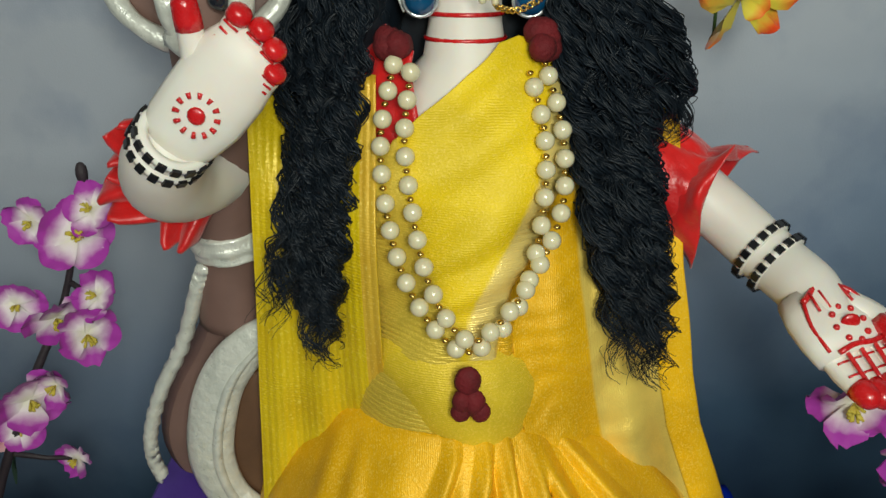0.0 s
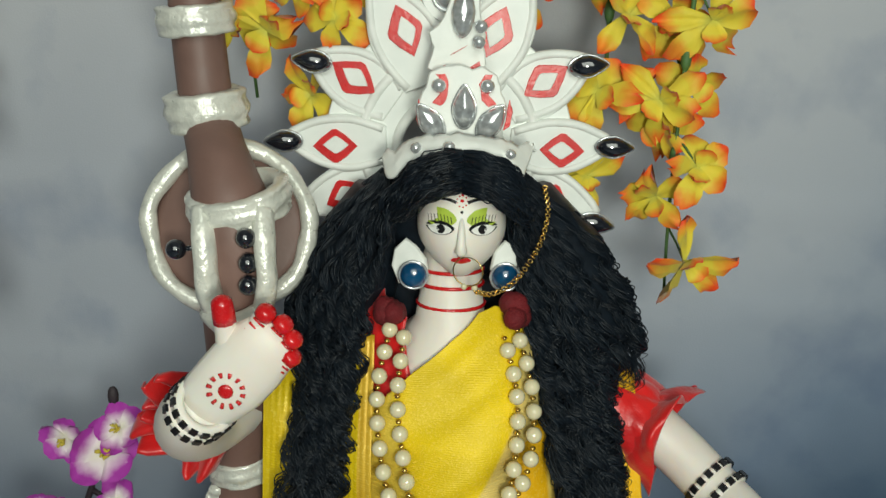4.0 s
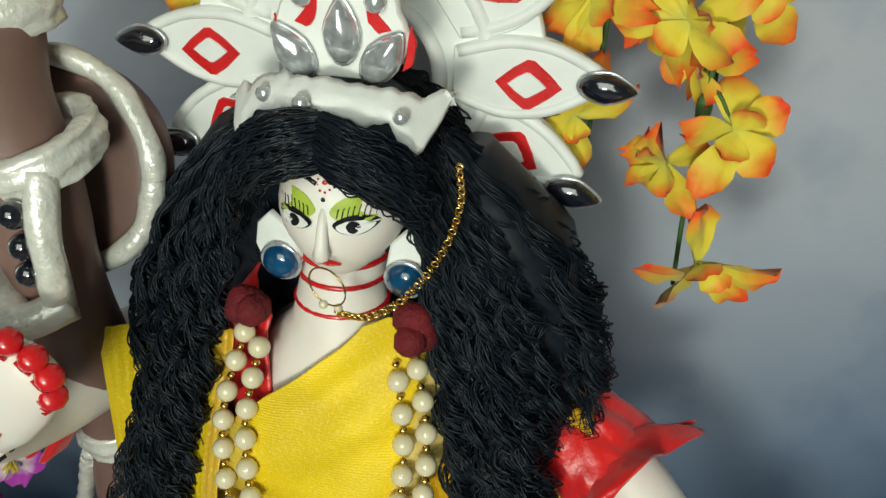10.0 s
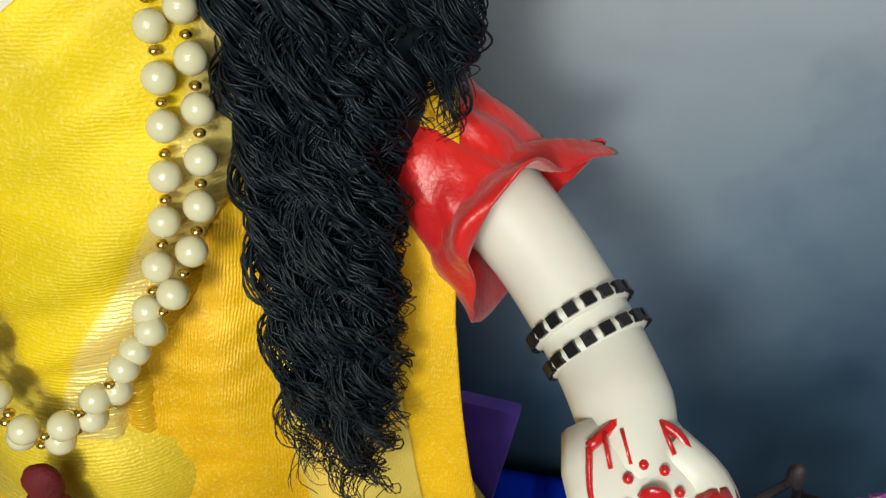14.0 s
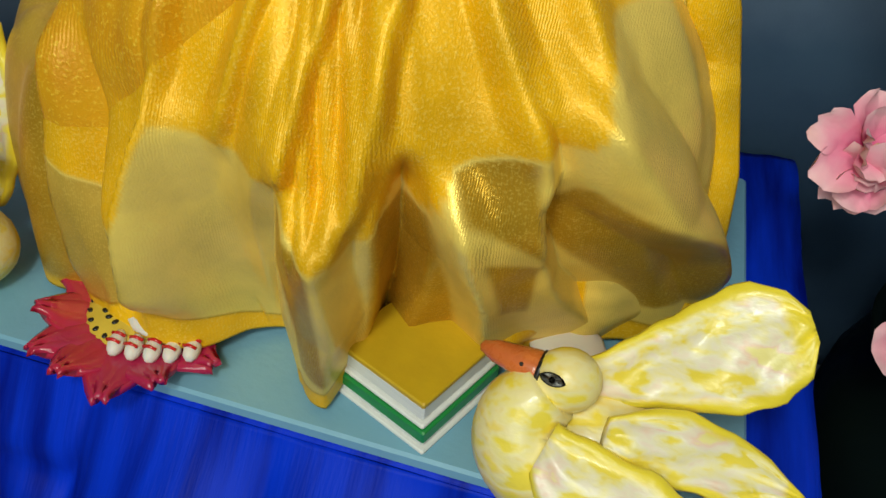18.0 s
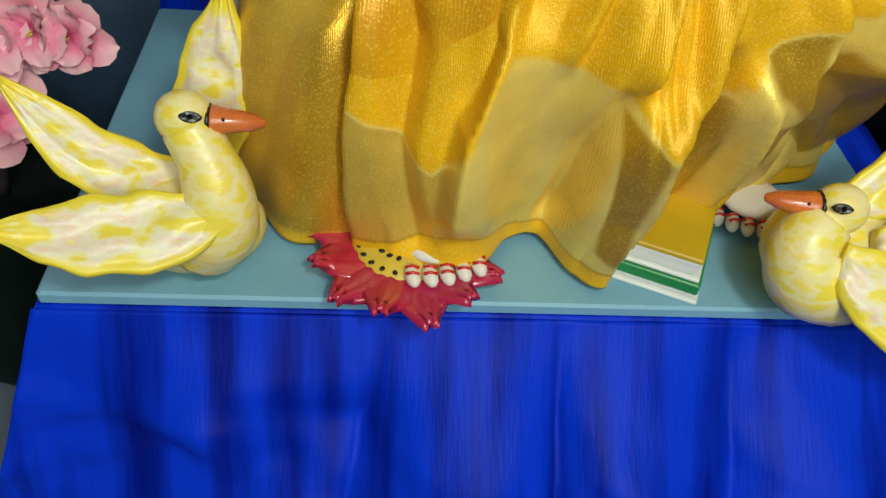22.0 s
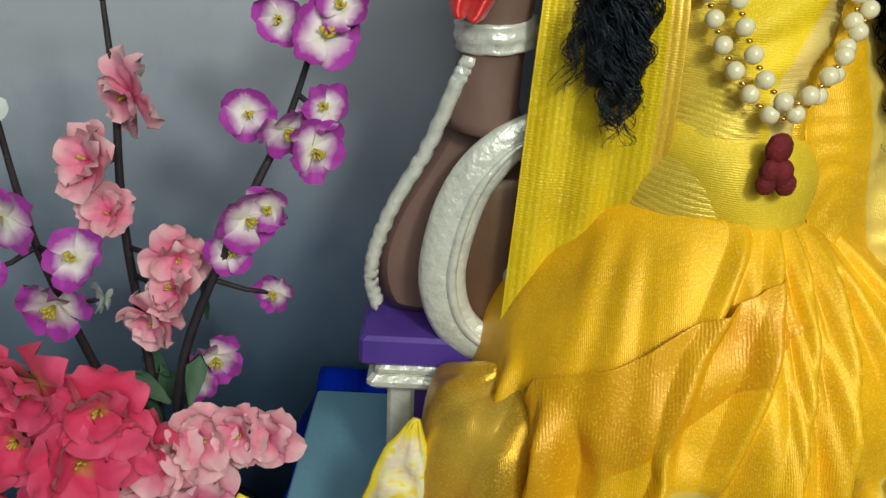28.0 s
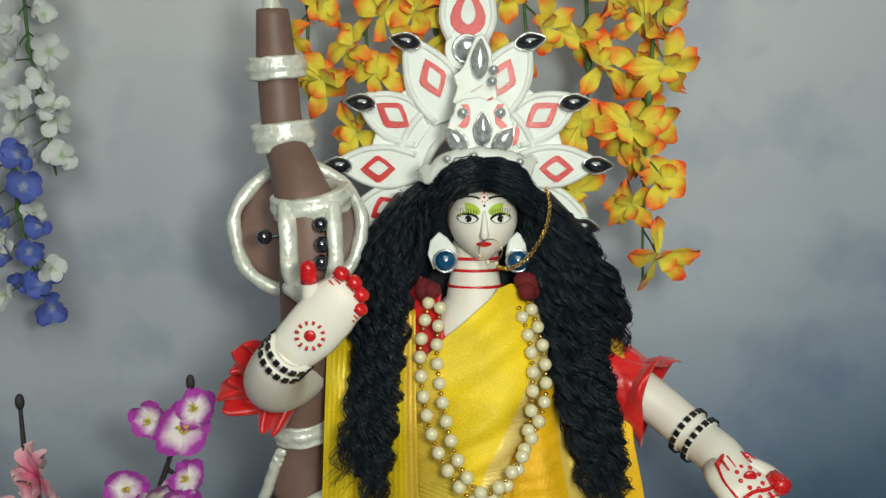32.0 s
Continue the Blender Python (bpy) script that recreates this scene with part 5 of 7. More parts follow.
def drop_gem(length, width, thick):
    """A faceted drop-shaped gem that points along z, facing -y."""
    g = Geo()
    n = 16
    def ring(k, y):
        out = []
        for i in range(n):
            a = 2 * math.pi * i / n
            z = math.cos(a)
            x = math.sin(a) * (1 - 0.55 * max(0, z) ** 1.2)
            out.append((x * width / 2 * k, y, (z * 0.5 + 0.06 * z) * length * k))
        return out
    verts = ring(1, 0.0) + ring(1.0, -thick * 0.35) + ring(0.72, -thick * 0.85) + [(0, -thick, 0)]
    faces = [(r * n + i, r * n + (i + 1) % n, (r + 1) * n + (i + 1) % n, (r + 1) * n + i) for r in range(2) for i in range(n)]
    faces += [(2 * n + i, 2 * n + (i + 1) % n, 3 * n) for i in range(n)]
    return g.add(verts, faces, 0, smooth=True)


DROP = part("gem", drop_gem(0.0165, 0.0095, 0.0042), M_GEMK, crown)
DROP.matrix_basis = pose(0.0, -0.0035, 0.113)
FRAME_G = Geo()
tube(FRAME_G, [(0.0052 * math.sin(a) * (1 - 0.5 * max(0, math.cos(a)) ** 1.2), 0, 0.0094 * math.cos(a)) for a in np.linspace(0, 2 * math.pi, 25)], 0.0006, 5, 0, caps=False)
SETTING = part("setting", FRAME_G, M_GEMC, DROP)


def gem_at(x, y, z, turn, parent, size=1.0, stone=None):
    o = twin("gem", stone or DROP, pose(x, y, z, 0, turn, 0) @ Matrix.Scale(size, 4), parent)
    twin("setting", SETTING, Matrix(), o)
    return o


# base arc
g = Geo()
arc = [(0.060 * math.sin(a), 0.060 * math.cos(a)) for a in np.radians(np.linspace(-128, 128, 40))]
arc += [(0.0235 * math.sin(a), 0.0235 * math.cos(a) - 0.004) for a in np.radians(np.linspace(120, -120, 36))]
plate(g, arc, 0.004, pose(0, 0.001, 0))
part("arc", g, M_FOAM, crown, "white foam arc behind the head")
g = Geo()
tube(g, [(0.0255 * math.sin(a), 0.0005, 0.0255 * math.cos(a) - 0.004) for a in np.radians(np.linspace(-118, 118, 30))], 0.0026, 8)
tube(g, [(0.0420 * math.sin(a), 0.0016, 0.0420 * math.cos(a)) for a in np.radians(np.linspace(-124, 124, 44))], 0.0028, 8)
part("beading", g, M_RAISED, crown)
# side petals: (angle, from the middle, length, half width, bend, gem turn)
for s in (-1, 1):
    for ang, r0, length, wide, bend, gx, gz, gturn in ((21, 0.030, 0.054, 0.0172, 0.006, 0.0375, 0.0745, 78), (55, 0.032, 0.046, 0.0155, 0.004, 0.0650, 0.0385, 84),
                                                       (91, 0.030, 0.050, 0.0140, -0.003, 0.0800, 0.0005, 92), (117, 0.032, 0.050, 0.0135, -0.004, 0.0735, -0.0375, 100)):
        m = pose(0, -0.0012 if ang in (21, 91) else 0.0002, 0) @ pose(0, 0, 0, 0, s * ang, 0) @ Matrix.Translation((0, 0, r0))
        g = Geo()
        plate(g, leaf_outline(length, wide, bend=s * bend), 0.004, m)
        pet = part("petal", g, M_FOAM, crown)
        g = Geo()
        o = leaf_outline(length * 0.94, wide * 0.84, bend=s * bend, n=14)
        tube(g, [m @ Vector((x, 0.0011, z + 0.0015)) for x, z in o], 0.0022, 8)
        part("rim", g, M_RAISED, pet)
        g = Geo()
        k = 0.020 if ang < 60 else 0.0175
        dm = m @ pose(0, -0.0009, length * 0.50)
        out = [(0.0094 * x + s * 0.0008, 0.0124 * z * (k / 0.020)) for x, z in ((0, 1), (0.42, 0.62), (0.86, 0.12), (0.88, -0.08), (0.55, -0.5), (0, -1), (-0.55, -0.5), (-0.88, -0.08), (-0.86, 0.12), (-0.42, 0.62))]
        plate(g, out, 0.0010, dm, edge=0.0003)
        part("diamond", g, M_REDF, pet, "red foil diamond")
        g = Geo()
        plate(g, [(x * 0.52, z * 0.58) for x, z in out], 0.0010, dm @ pose(0.0003, -0.0006, -0.0004), edge=0.0003)
        part("inlay", g, M_RAISED, pet)
        gem_at(s * gx, -0.0032, gz, s * gturn, crown)
# top petal and round boss
g = Geo()
plate(g, leaf_outline(0.050, 0.0175, base=0.70, peak=0.30, tip=0.20), 0.004, pose(0, -0.0016, 0.074))
top = part("petal", g, M_FOAM, crown)
g = Geo()
tube(g, [(x, -0.0006, z + 0.076) for x, z in leaf_outline(0.045, 0.0150, base=0.70, peak=0.30, tip=0.2, n=14)], 0.0022, 8)
part("rim", g, M_RAISED, top)
g = Geo()
out = [(0.0100 * math.sin(a) * abs(math.sin(a)) ** 0.3 * (1 - 0.45 * math.cos(a)), 0.0140 * math.cos(a)) for a in np.linspace(0, 2 * math.pi, 18, endpoint=False)]
plate(g, out, 0.001, pose(0, -0.0026, 0.0915), edge=0.0003)
part("diamond", g, M_REDF, top, "red foil diamond")
g = Geo()
plate(g, [(x * 0.42, z * 0.6) for x, z in out], 0.001, pose(0, -0.0032, 0.0925), edge=0.0003)
part("inlay", g, M_RAISED, top)
g = Geo()
plate(g, [(0.0135 * math.sin(a), 0.0135 * math.cos(a)) for a in np.linspace(0, 2 * math.pi, 28, endpoint=False)], 0.004, pose(-0.0005, -0.0020, 0.0700))
boss = part("boss", g, M_FOAM, crown)
g = Geo()
turned(g, [(0.0075, 0), (0.0075, 0.0016), (0.0055, 0.0032), (0.0, 0.0036)], 12, 0, pose(-0.0005, -0.0020, 0.0700, 90))
part("gem", g, M_GEMC, boss, "round clear faceted gem")
g = Geo()
tube(g, [(0.0082 * math.cos(a) - 0.0005, -0.0030, 0.0700 + 0.0082 * math.sin(a)) for a in np.linspace(0, 2 * math.pi, 25)], 0.0010, 6, caps=False)
part("setting", g, M_GEMC, boss)

# front tiara: cut foam pieces set on the hair
tiara = empty("tiara", (-0.002, 0.1200, 0.4350), "white cut foam tiara with clear gems above the hairline", "tiara")


def cut(points, scale=0.001):
    """An outline in millimetres, roughened like foam cut by hand."""
    ring = [Vector((x * scale, 0, z * scale)) for x, z in points]
    out = []
    for i, p in enumerate(ring):
        q = ring[(i + 1) % len(ring)]
        for k in range(3):
            r = p.lerp(q, k / 3)
            out.append((r.x + 0.0007 * wobble(r.x, r.z, 0.3, 400), r.z + 0.0007 * wobble(r.x, r.z, 0.8, 400)))
    return out


g = Geo()


def band(u, v):
    """A crescent laid over the hair, wide at both ends and ragged along its edges."""
    x = -36 + 67 * u
    low = np.interp(x, (-36, -34, -31, -28, -25, -20, -13, -5, 3, 11, 17, 20, 23, 26, 29, 31), (-24, -29.5, -30.5, -28.5, -24.5, -21, -18.5, -17.5, -18, -19.5, -20, -25, -28.5, -28, -23, -17)).item()
    high = np.interp(x, (-36, -33, -30, -26, -21, -16, 0, 14, 20, 24, 28, 31), (-23, -19.5, -20.5, -15.5, -13, -11, -9.5, -11.5, -14, -16, -15, -16)).item()
    z = (low + (high - low) * v) * 0.001 + 0.0010 * wobble(u * 26, v * 3, 0.4)
    x *= 0.001
    return x, -0.0190 + 22.0 * x * x + 0.95 * (z + 0.019) + 0.0022 * (abs(2 * v - 1) ** 2 - 1) + 0.0006 * wobble(u * 12, v * 4, 0.8), z


sheet(g, band, 80, 8, 0.003)
part("band", g, M_RAISED, tiara)
g = Geo()
plate(g, cut([(-9, -14), (9, -14), (16, -9), (19, -1), (16, 6), (14, 13), (8, 17), (3, 15.5), (-1, 17.5), (-8, 17), (-15, 14.5), (-17, 8), (-20, 1), (-17, -8)]), 0.003, pose(0, 0, 0))
shell = part("shell", g, M_RAISED, tiara)
for s in (-1, 1):
    g = Geo()
    plate(g, cut([(s * 6.5, 9.5), (s * 8.5, 14), (s * 12, 13.5), (s * 9.5, 9.5), (s * 10.5, 5), (s * 14, 1.5), (s * 10.5, 0), (s * 7.5, 3)]), 0.0008, pose(0, -0.0007, 0), edge=0.0002)
    part("flash", g, M_REDF, shell, "red foil patch")
    g = Geo()
    plate(g, cut([(s * 19.5, 3), (s * 21, -2), (s * 20, -8), (s * 17, -10)]), 0.0008, pose(0, -0.0004, 0), edge=0.0002)
    part("flash", g, M_REDF, shell, "red foil patch")
CLEAR = part("gem", drop_gem(0.0165, 0.0105, 0.0045), M_GEMC, tiara, "clear drop gem")
CLEAR.matrix_basis = pose(0, -0.0010, 0)
twin("setting", SETTING, Matrix(), CLEAR)
for x, z, turn in ((-0.0145, -0.0065, -36), (0.0118, -0.0062, 36)):
    gem_at(x, -0.0014, z, turn, tiara, 0.95, CLEAR)
STUD = None
for x, y, z, size in ((-0.0110, -0.0010, 0.0088, 1.1), (0.0098, -0.0010, 0.0088, 1.1), (-0.0200, -0.0105, -0.0165, 0.9), (-0.0058, -0.0190, -0.0145, 0.9), (0.0200, -0.0130, -0.0180, 0.8), (0.0066, 0.0095, 0.0330, 1.0), (0.0058, 0.0095, 0.0265, 1.0)):
    m = pose(x, y, z, 90) @ Matrix.Scale(size, 4)
    if STUD is None:
        g = Geo()
        turned(g, [(0.0028, 0), (0.0028, 0.0010), (0.0017, 0.0024), (0.0, 0.0026)], 10, 0)
        STUD = part("stud", g, M_GEMC, tiara, "small clear stud")
        STUD.matrix_basis = m
    else:
        twin("stud", STUD, m, tiara)
# spire: star-edged plate with a long clear drop
m = pose(-0.003, 0.0125, 0.0125, -6, 3, 0) @ Matrix.Diagonal((1, 1, 0.90, 1))
g = Geo()
plate(g, cut([(-14, 2), (-10, -1), (0, 1), (10, -2), (12, 6), (10.5, 14), (11, 20), (8.5, 25), (7, 36), (2, 47), (-3, 44), (-6, 34), (-9, 24), (-14.5, 19), (-11.5, 12)]), 0.003, m)
sp = part("spire", g, M_RAISED, tiara)
for tri in (((-11, 1), (0, 0.5), (-6, 4)), ((1, 0.5), (11, 0), (9, 7)), ((-4, 9), (3, 14), (-2, 10))):
    g = Geo()
    plate(g, [(x * 0.001, z * 0.001) for x, z in tri], 0.0008, m @ pose(0, -0.0007, 0), edge=0.0002)
    part("flash", g, M_REDF, sp, "red foil wedge")
big = part("gem", drop_gem(0.023, 0.0105, 0.0036), M_GEMC, sp, "long clear drop gem")
big.matrix_basis = m @ pose(0.0005, -0.0012, 0.030)
g = Geo()
box(g, (-0.002, 0.0, -0.034), (0.002, 0.004, 0.030), edge=0.0008)
stay = part("stay", g, M_BLACK, tiara)
stay.matrix_basis = pose(-0.001, 0.0160, 0.004, -4, 0, 0)

# ---- earrings, nose chain, pompoms, necklace ----
for s in (-1, 1):
    ear = empty("earring", (-0.0025 + s * 0.0205, 0.1105, 0.361), "white foam earring with a round blue gem", "earring", "earrings")
    g = Geo()
    plate(g, [(-0.0085, 0.000), (-0.007, 0.008), (-0.002, 0.013), (0.003, 0.0095), (0.0075, 0.004), (0.0085, -0.003), (0.004, -0.009), (-0.001, -0.006), (-0.005, -0.0085)], 0.0025, pose(s * 0.002, 0.003, 0.003, 0, 0, s * 12))
    part("plate", g, M_RAISED, ear)
    g = Geo()
    turned(g, [(0.0062, 0), (0.0062, 0.0012), (0.0052, 0.0034), (0.003, 0.0048), (0, 0.0052)], 18, 0, pose(0, 0.002, 0, 90))
    part("gem", g, M_BLUEG, ear, "round blue gem")
    g = Geo()
    tube(g, [(0.0063 * math.cos(a), 0.001, 0.0063 * math.sin(a)) for a in np.linspace(0, 2 * math.pi, 25)], 0.0008, 5, caps=False)
    part("setting", g, M_GEMC, ear)

chain = empty("nose_chain", (0.0, 0.10, 0.37), "fine gold chain from the hair to the nose ring", "chain")
line = smooth_path([(0.0335, 0.112, 0.4020), (0.0350, 0.108, 0.3920), (0.0315, 0.102, 0.3790), (0.0220, 0.096, 0.3655), (0.0120, 0.091, 0.3605), (0.0040, 0.089, 0.3620)], 9)
LINK = None
for k, p in enumerate(line):
    q = p - Vector((0.0, 0.10, 0.37))
    if LINK is None:
        g = Geo()
        tube(g, [(0.0011 * math.cos(a), 0, 0.0008 * math.sin(a)) for a in np.linspace(0, 2 * math.pi, 11)], 0.00042, 4, caps=False)
        LINK = part("link", g, M_GOLDM, chain)
        LINK.matrix_basis = Matrix.Translation(q)
    else:
        twin("link", LINK, Matrix.Translation(q) @ pose(0, 0, 0, 90 * (k % 2), 40, 20), chain)
g = Geo()
tube(g, [(0.001 + 0.0062 * math.cos(a), -0.0108 - 0.002 * math.cos(a), 0.0005 + 0.0062 * math.sin(a)) for a in np.linspace(0, 2 * math.pi, 25)], 0.0003, 4, caps=False)
part("nose_ring", g, M_GOLDM, chain)
for x, z in ((-0.0005, -0.006), (0.004, -0.0065)):
    g = Geo()
    ball(g, (x, -0.0108, z), 0.0014, 0, nu=8, nv=6)
    part("bead", g, M_PEARL, chain)

necklace = empty("pearl_necklace", (CX, 0.09, 0.29), "double strand of cream pearls with gold beads and maroon pendant", "necklace")
NO = Vector((CX, 0.09, 0.29))
g = Geo()
ball(g, (0, 0, 0), 0.0036, 0, nu=20, nv=12)
PEARL = part("pearl", g, M_PEARL, necklace)
g = Geo()
ball(g, (0, 0, 0), (0.0014, 0.0014, 0.0010), 0, nu=10, nv=6)
BEAD = part("gold_bead", g, M_GOLDM, necklace)
first = True
for line in ([(-0.0325, 0.100, 0.3400), (-0.0370, 0.087, 0.3150), (-0.0345, 0.077, 0.2880), (-0.0275, 0.067, 0.2660), (-0.0160, 0.060, 0.2490), (-0.0045, 0.057, 0.2415),
              (0.0070, 0.060, 0.2480), (0.0170, 0.066, 0.2620), (0.0235, 0.079, 0.2890), (0.0235, 0.089, 0.3160), (0.0170, 0.102, 0.3400)],
             [(-0.0260, 0.096, 0.3380), (-0.0280, 0.084, 0.3150), (-0.0245, 0.074, 0.2880), (-0.0190, 0.064, 0.2680), (-0.0110, 0.058, 0.2535), (-0.0020, 0.055, 0.2475),
              (0.0090, 0.059, 0.2550), (0.0205, 0.068, 0.2690), (0.0305, 0.080, 0.2900), (0.0305, 0.091, 0.3160), (0.0235, 0.103, 0.3400)]):
    pts = smooth_path(line, 40)
    run, nxt, odd = 0.0, 0.0, 0
    for a, b in zip(pts, pts[1:]):
        run += (b - a).length
        if run >= nxt:
            p = b - NO
            if odd % 2 == 0:
                if first:
                    PEARL.matrix_basis = Matrix.Translation(p)
                else:
                    twin("pearl", PEARL, Matrix.Translation(p), necklace)
                first = False
                nxt += 0.0052
            else:
                if odd == 1 and BEAD.location.length == 0:
                    BEAD.matrix_basis = Matrix.Translation(p)
                else:
                    twin("gold_bead", BEAD, Matrix.Translation(p), necklace)
                nxt += 0.0052
            odd += 1
g = Geo()
for c, r in (((-0.004, 0.0535, 0.2310), (0.0052, 0.0035, 0.0062)), ((-0.0060, 0.0525, 0.2225), (0.0040, 0.0035, 0.005)), ((-0.0015, 0.0525, 0.2220), (0.0045, 0.0035, 0.0055)), ((0.0010, 0.0525, 0.2175), (0.0040, 0.003, 0.0045)), ((-0.0065, 0.0525, 0.2175), (0.0040, 0.003, 0.0045))):
    ball(g, Vector(c) - NO, r, 0, nu=12, nv=8, bend=lambda x, y, z: tuple(Vector((x, y, z)) * (1 + 0.1 * wobble(x, y, z, 4))))
part("pendant", g, M_MAROON, necklace, "fuzzy maroon pendant")
for x in (-0.0335, 0.0225):
    g = Geo()
    for k in range(5):
        ball(g, Vector((x + rnd(-0.004, 0.004), 0.104 + rnd(-0.003, 0.003), 0.3455 + rnd(-0.004, 0.005))) - NO, 0.0054, 0, nu=10, nv=7, bend=lambda a, b, c: tuple(Vector((a, b, c)) * (1 + 0.15 * wobble(a, b, c, 5))))
    part("tassel", g, M_MAROON, necklace, "maroon felt tuft")

# ---- veena ----
veena = empty("veena", (-0.112, 0.13, 0.112), "brown clay veena with silver glitter rings and scroll", "veena")
VO = Vector((-0.112, 0.13, 0.112))


def vpart(name, build, mat, label="", parent=None):
    g = Geo()
    build(g)
    g.v = [tuple(Vector(p) - VO) for p in g.v]
    return part(name, g, mat, parent or veena, label)


AX = [Vector((-0.1200, 0.130, 0.501)), Vector((-0.1185, 0.130, 0.470)), Vector((-0.1150, 0.126, 0.431)), Vector((-0.1045, 0.106, 0.408)), Vector((-0.0975, 0.097, 0.385)), Vector((-0.0990, 0.099, 0.350)), Vector((-0.1045, 0.115, 0.295)), Vector((-0.1095, 0.124, 0.250)), Vector((-0.1120, 0.126, 0.215))]
vpart("neck", lambda g: tube(g, smooth_path(AX, 8), [0.0090, 0.0112, 0.0116, 0.0125, 0.0160, 0.0165, 0.0150, 0.0145, 0.0148, 0.0165], 22, 0), M_BROWN)
vpart("finial", lambda g: turned(g, [(0.0062, -0.004), (0.0070, 0.0), (0.0052, 0.003), (0.0048, 0.006), (0.0030, 0.014), (0.0008, 0.0185), (0, 0.019)], 14, 0, pose(-0.1202, 0.130, 0.5005, 0, -4, 0)), M_SILVER, "silver pointed finial")


def ringband(g, c, r, h, rows, tilt=(0, 0, 0)):
    """One modelled band with ridges round a neck."""
    m, n, k = pose(*c, *tilt), 40, 8 * rows
    verts, faces = [], []
    for i in range(n):
        a = 2 * math.pi * i / n
        for j in range(k):
            b = 2 * math.pi * j / k
            bulge = 0.30 * h * abs(math.cos(b)) ** 0.5 * (1 if math.cos(b) > 0 else -1)
            ridge = 0.05 * h * math.cos(b * rows * 2) * (1 if math.cos(b) > 0 else 0) + 0.0012 * wobble(i * 0.6, j * 0.4, c[2] * 90)
            rad = r + bulge + ridge
            verts.append((rad * math.cos(a), rad * math.sin(a), 0.56 * h * math.sin(b) + 0.0010 * wobble(i * 0.5, c[2] * 70, 0.4)))
    for i in range(n):
        for j in range(k):
            faces.append((i * k + j, ((i + 1) % n) * k + j, ((i + 1) % n) * k + (j + 1) % k, i * k + (j + 1) % k))
    g.add(verts, faces, 0, at=m)


for c, r, h in (((-0.1185, 0.130, 0.4690), 0.0134, 0.0115), ((-0.1150, 0.126, 0.4310), 0.0136, 0.0150), ((-0.108, 0.1245, 0.2580), 0.0150, 0.012)):
    vpart("ring", lambda g, c=c, r=r, h=h: ringband(g, c, r, h, 3, (4, -5, 0)), M_SILVER, "silver glitter ring")
gc = Vector((-0.1080, 0.1270, 0.3770))
GT = pose(*gc, 90 - 16)
vpart("upper_gourd", lambda g: turned(g, [(0, 0.003), (0.030, 0.004), (0.0355, 0.002), (0.0375, -0.004), (0.033, -0.016), (0.020, -0.024), (0, -0.027)], 40, 0, GT), M_BROWN)
vpart("gourd_rim", lambda g: [tube(g, [GT @ Vector(((0.0368 + 0.0006 * math.sin(7 * a)) * math.cos(a), 0.0368 * math.sin(a), 0.004 + 0.001 * math.sin(5 * a))) for a in np.linspace(0, 2 * math.pi, 73)], [0.0040 + 0.0005 * math.sin(k * 1.7) for k in range(40)], 10, 0, caps=False)], M_SILVER, "silver glitter rim")


def tuner(g):
    for x, r in ((-0.1060, 0.0056), (-0.0815, 0.0048)):
        pts = smooth_path([(x - 0.001, 0.088, 0.396), (x, 0.081, 0.382), (x + 0.001, 0.079, 0.366), (x + 0.003 * (1 if x < -0.1 else -1), 0.083, 0.352)], 8)
        tube(g, [p + Vector((0.0008 * wobble(p.z, x, 0.2, 90), 0, 0)) for p in pts], [r, r * 1.08, r * 0.96, r * 1.05, r], 10, 0, flat=0.8)
    ringband(g, (-0.0965, 0.1020, 0.3960), 0.0185, 0.0120, 3, (10, -8, 0))
    tube(g, smooth_path([(-0.1060, 0.084, 0.353), (-0.094, 0.076, 0.349), (-0.0815, 0.084, 0.353)], 6), 0.0060, 10, 0)


vpart("peg_frame", tuner, M_SILVER, "silver glitter frame of the peg box")
for x, z in ((-0.1195, 0.3785), (-0.0885, 0.3860), (-0.0880, 0.3755), (-0.0885, 0.3660)):
    vpart("peg", lambda g, x=x, z=z: (ball(g, (x, 0.0790 if x > -0.11 else 0.0860, z), 0.0043, 0, nu=14, nv=9), tube(g, [(x, 0.083, z), (x, 0.094, z)] if x > -0.11 else [(x, 0.086, z), (-0.104, 0.092, z)], 0.0012, 8, 0)), M_GEMK, "round black peg bead")


def belly(g):
    outline = [(-0.119, 0.238), (-0.1265, 0.221), (-0.136, 0.200), (-0.150, 0.176), (-0.158, 0.155), (-0.160, 0.138), (-0.156, 0.122), (-0.146, 0.114), (-0.110, 0.112), (-0.070, 0.113), (-0.060, 0.135), (-0.064, 0.165), (-0.080, 0.195), (-0.094, 0.220), (-0.102, 0.238)]
    pts = [(p.x, p.z) for p in smooth_path([(x, 0, z) for x, z in outline], 4)]
    plate(g, pts, 0.028, pose(0, 0.126, 0), edge=0.006)


vpart("body", belly, M_BROWN)


def rope(g):
    pts = smooth_path([(-0.1190, 0.114, 0.248), (-0.1250, 0.116, 0.234), (-0.137, 0.120, 0.203), (-0.151, 0.120, 0.177), (-0.160, 0.120, 0.152), (-0.1615, 0.120, 0.136), (-0.158, 0.120, 0.122)], 10)
    tube(g, [p + Vector((0.0004 * math.sin(i * 1.9), 0, 0.0006 * math.cos(i * 2.3))) for i, p in enumerate(pts)], 0.0036, 8, 0)


vpart("edge_rope", rope, M_SILVER, "silver rope along the belly edge")


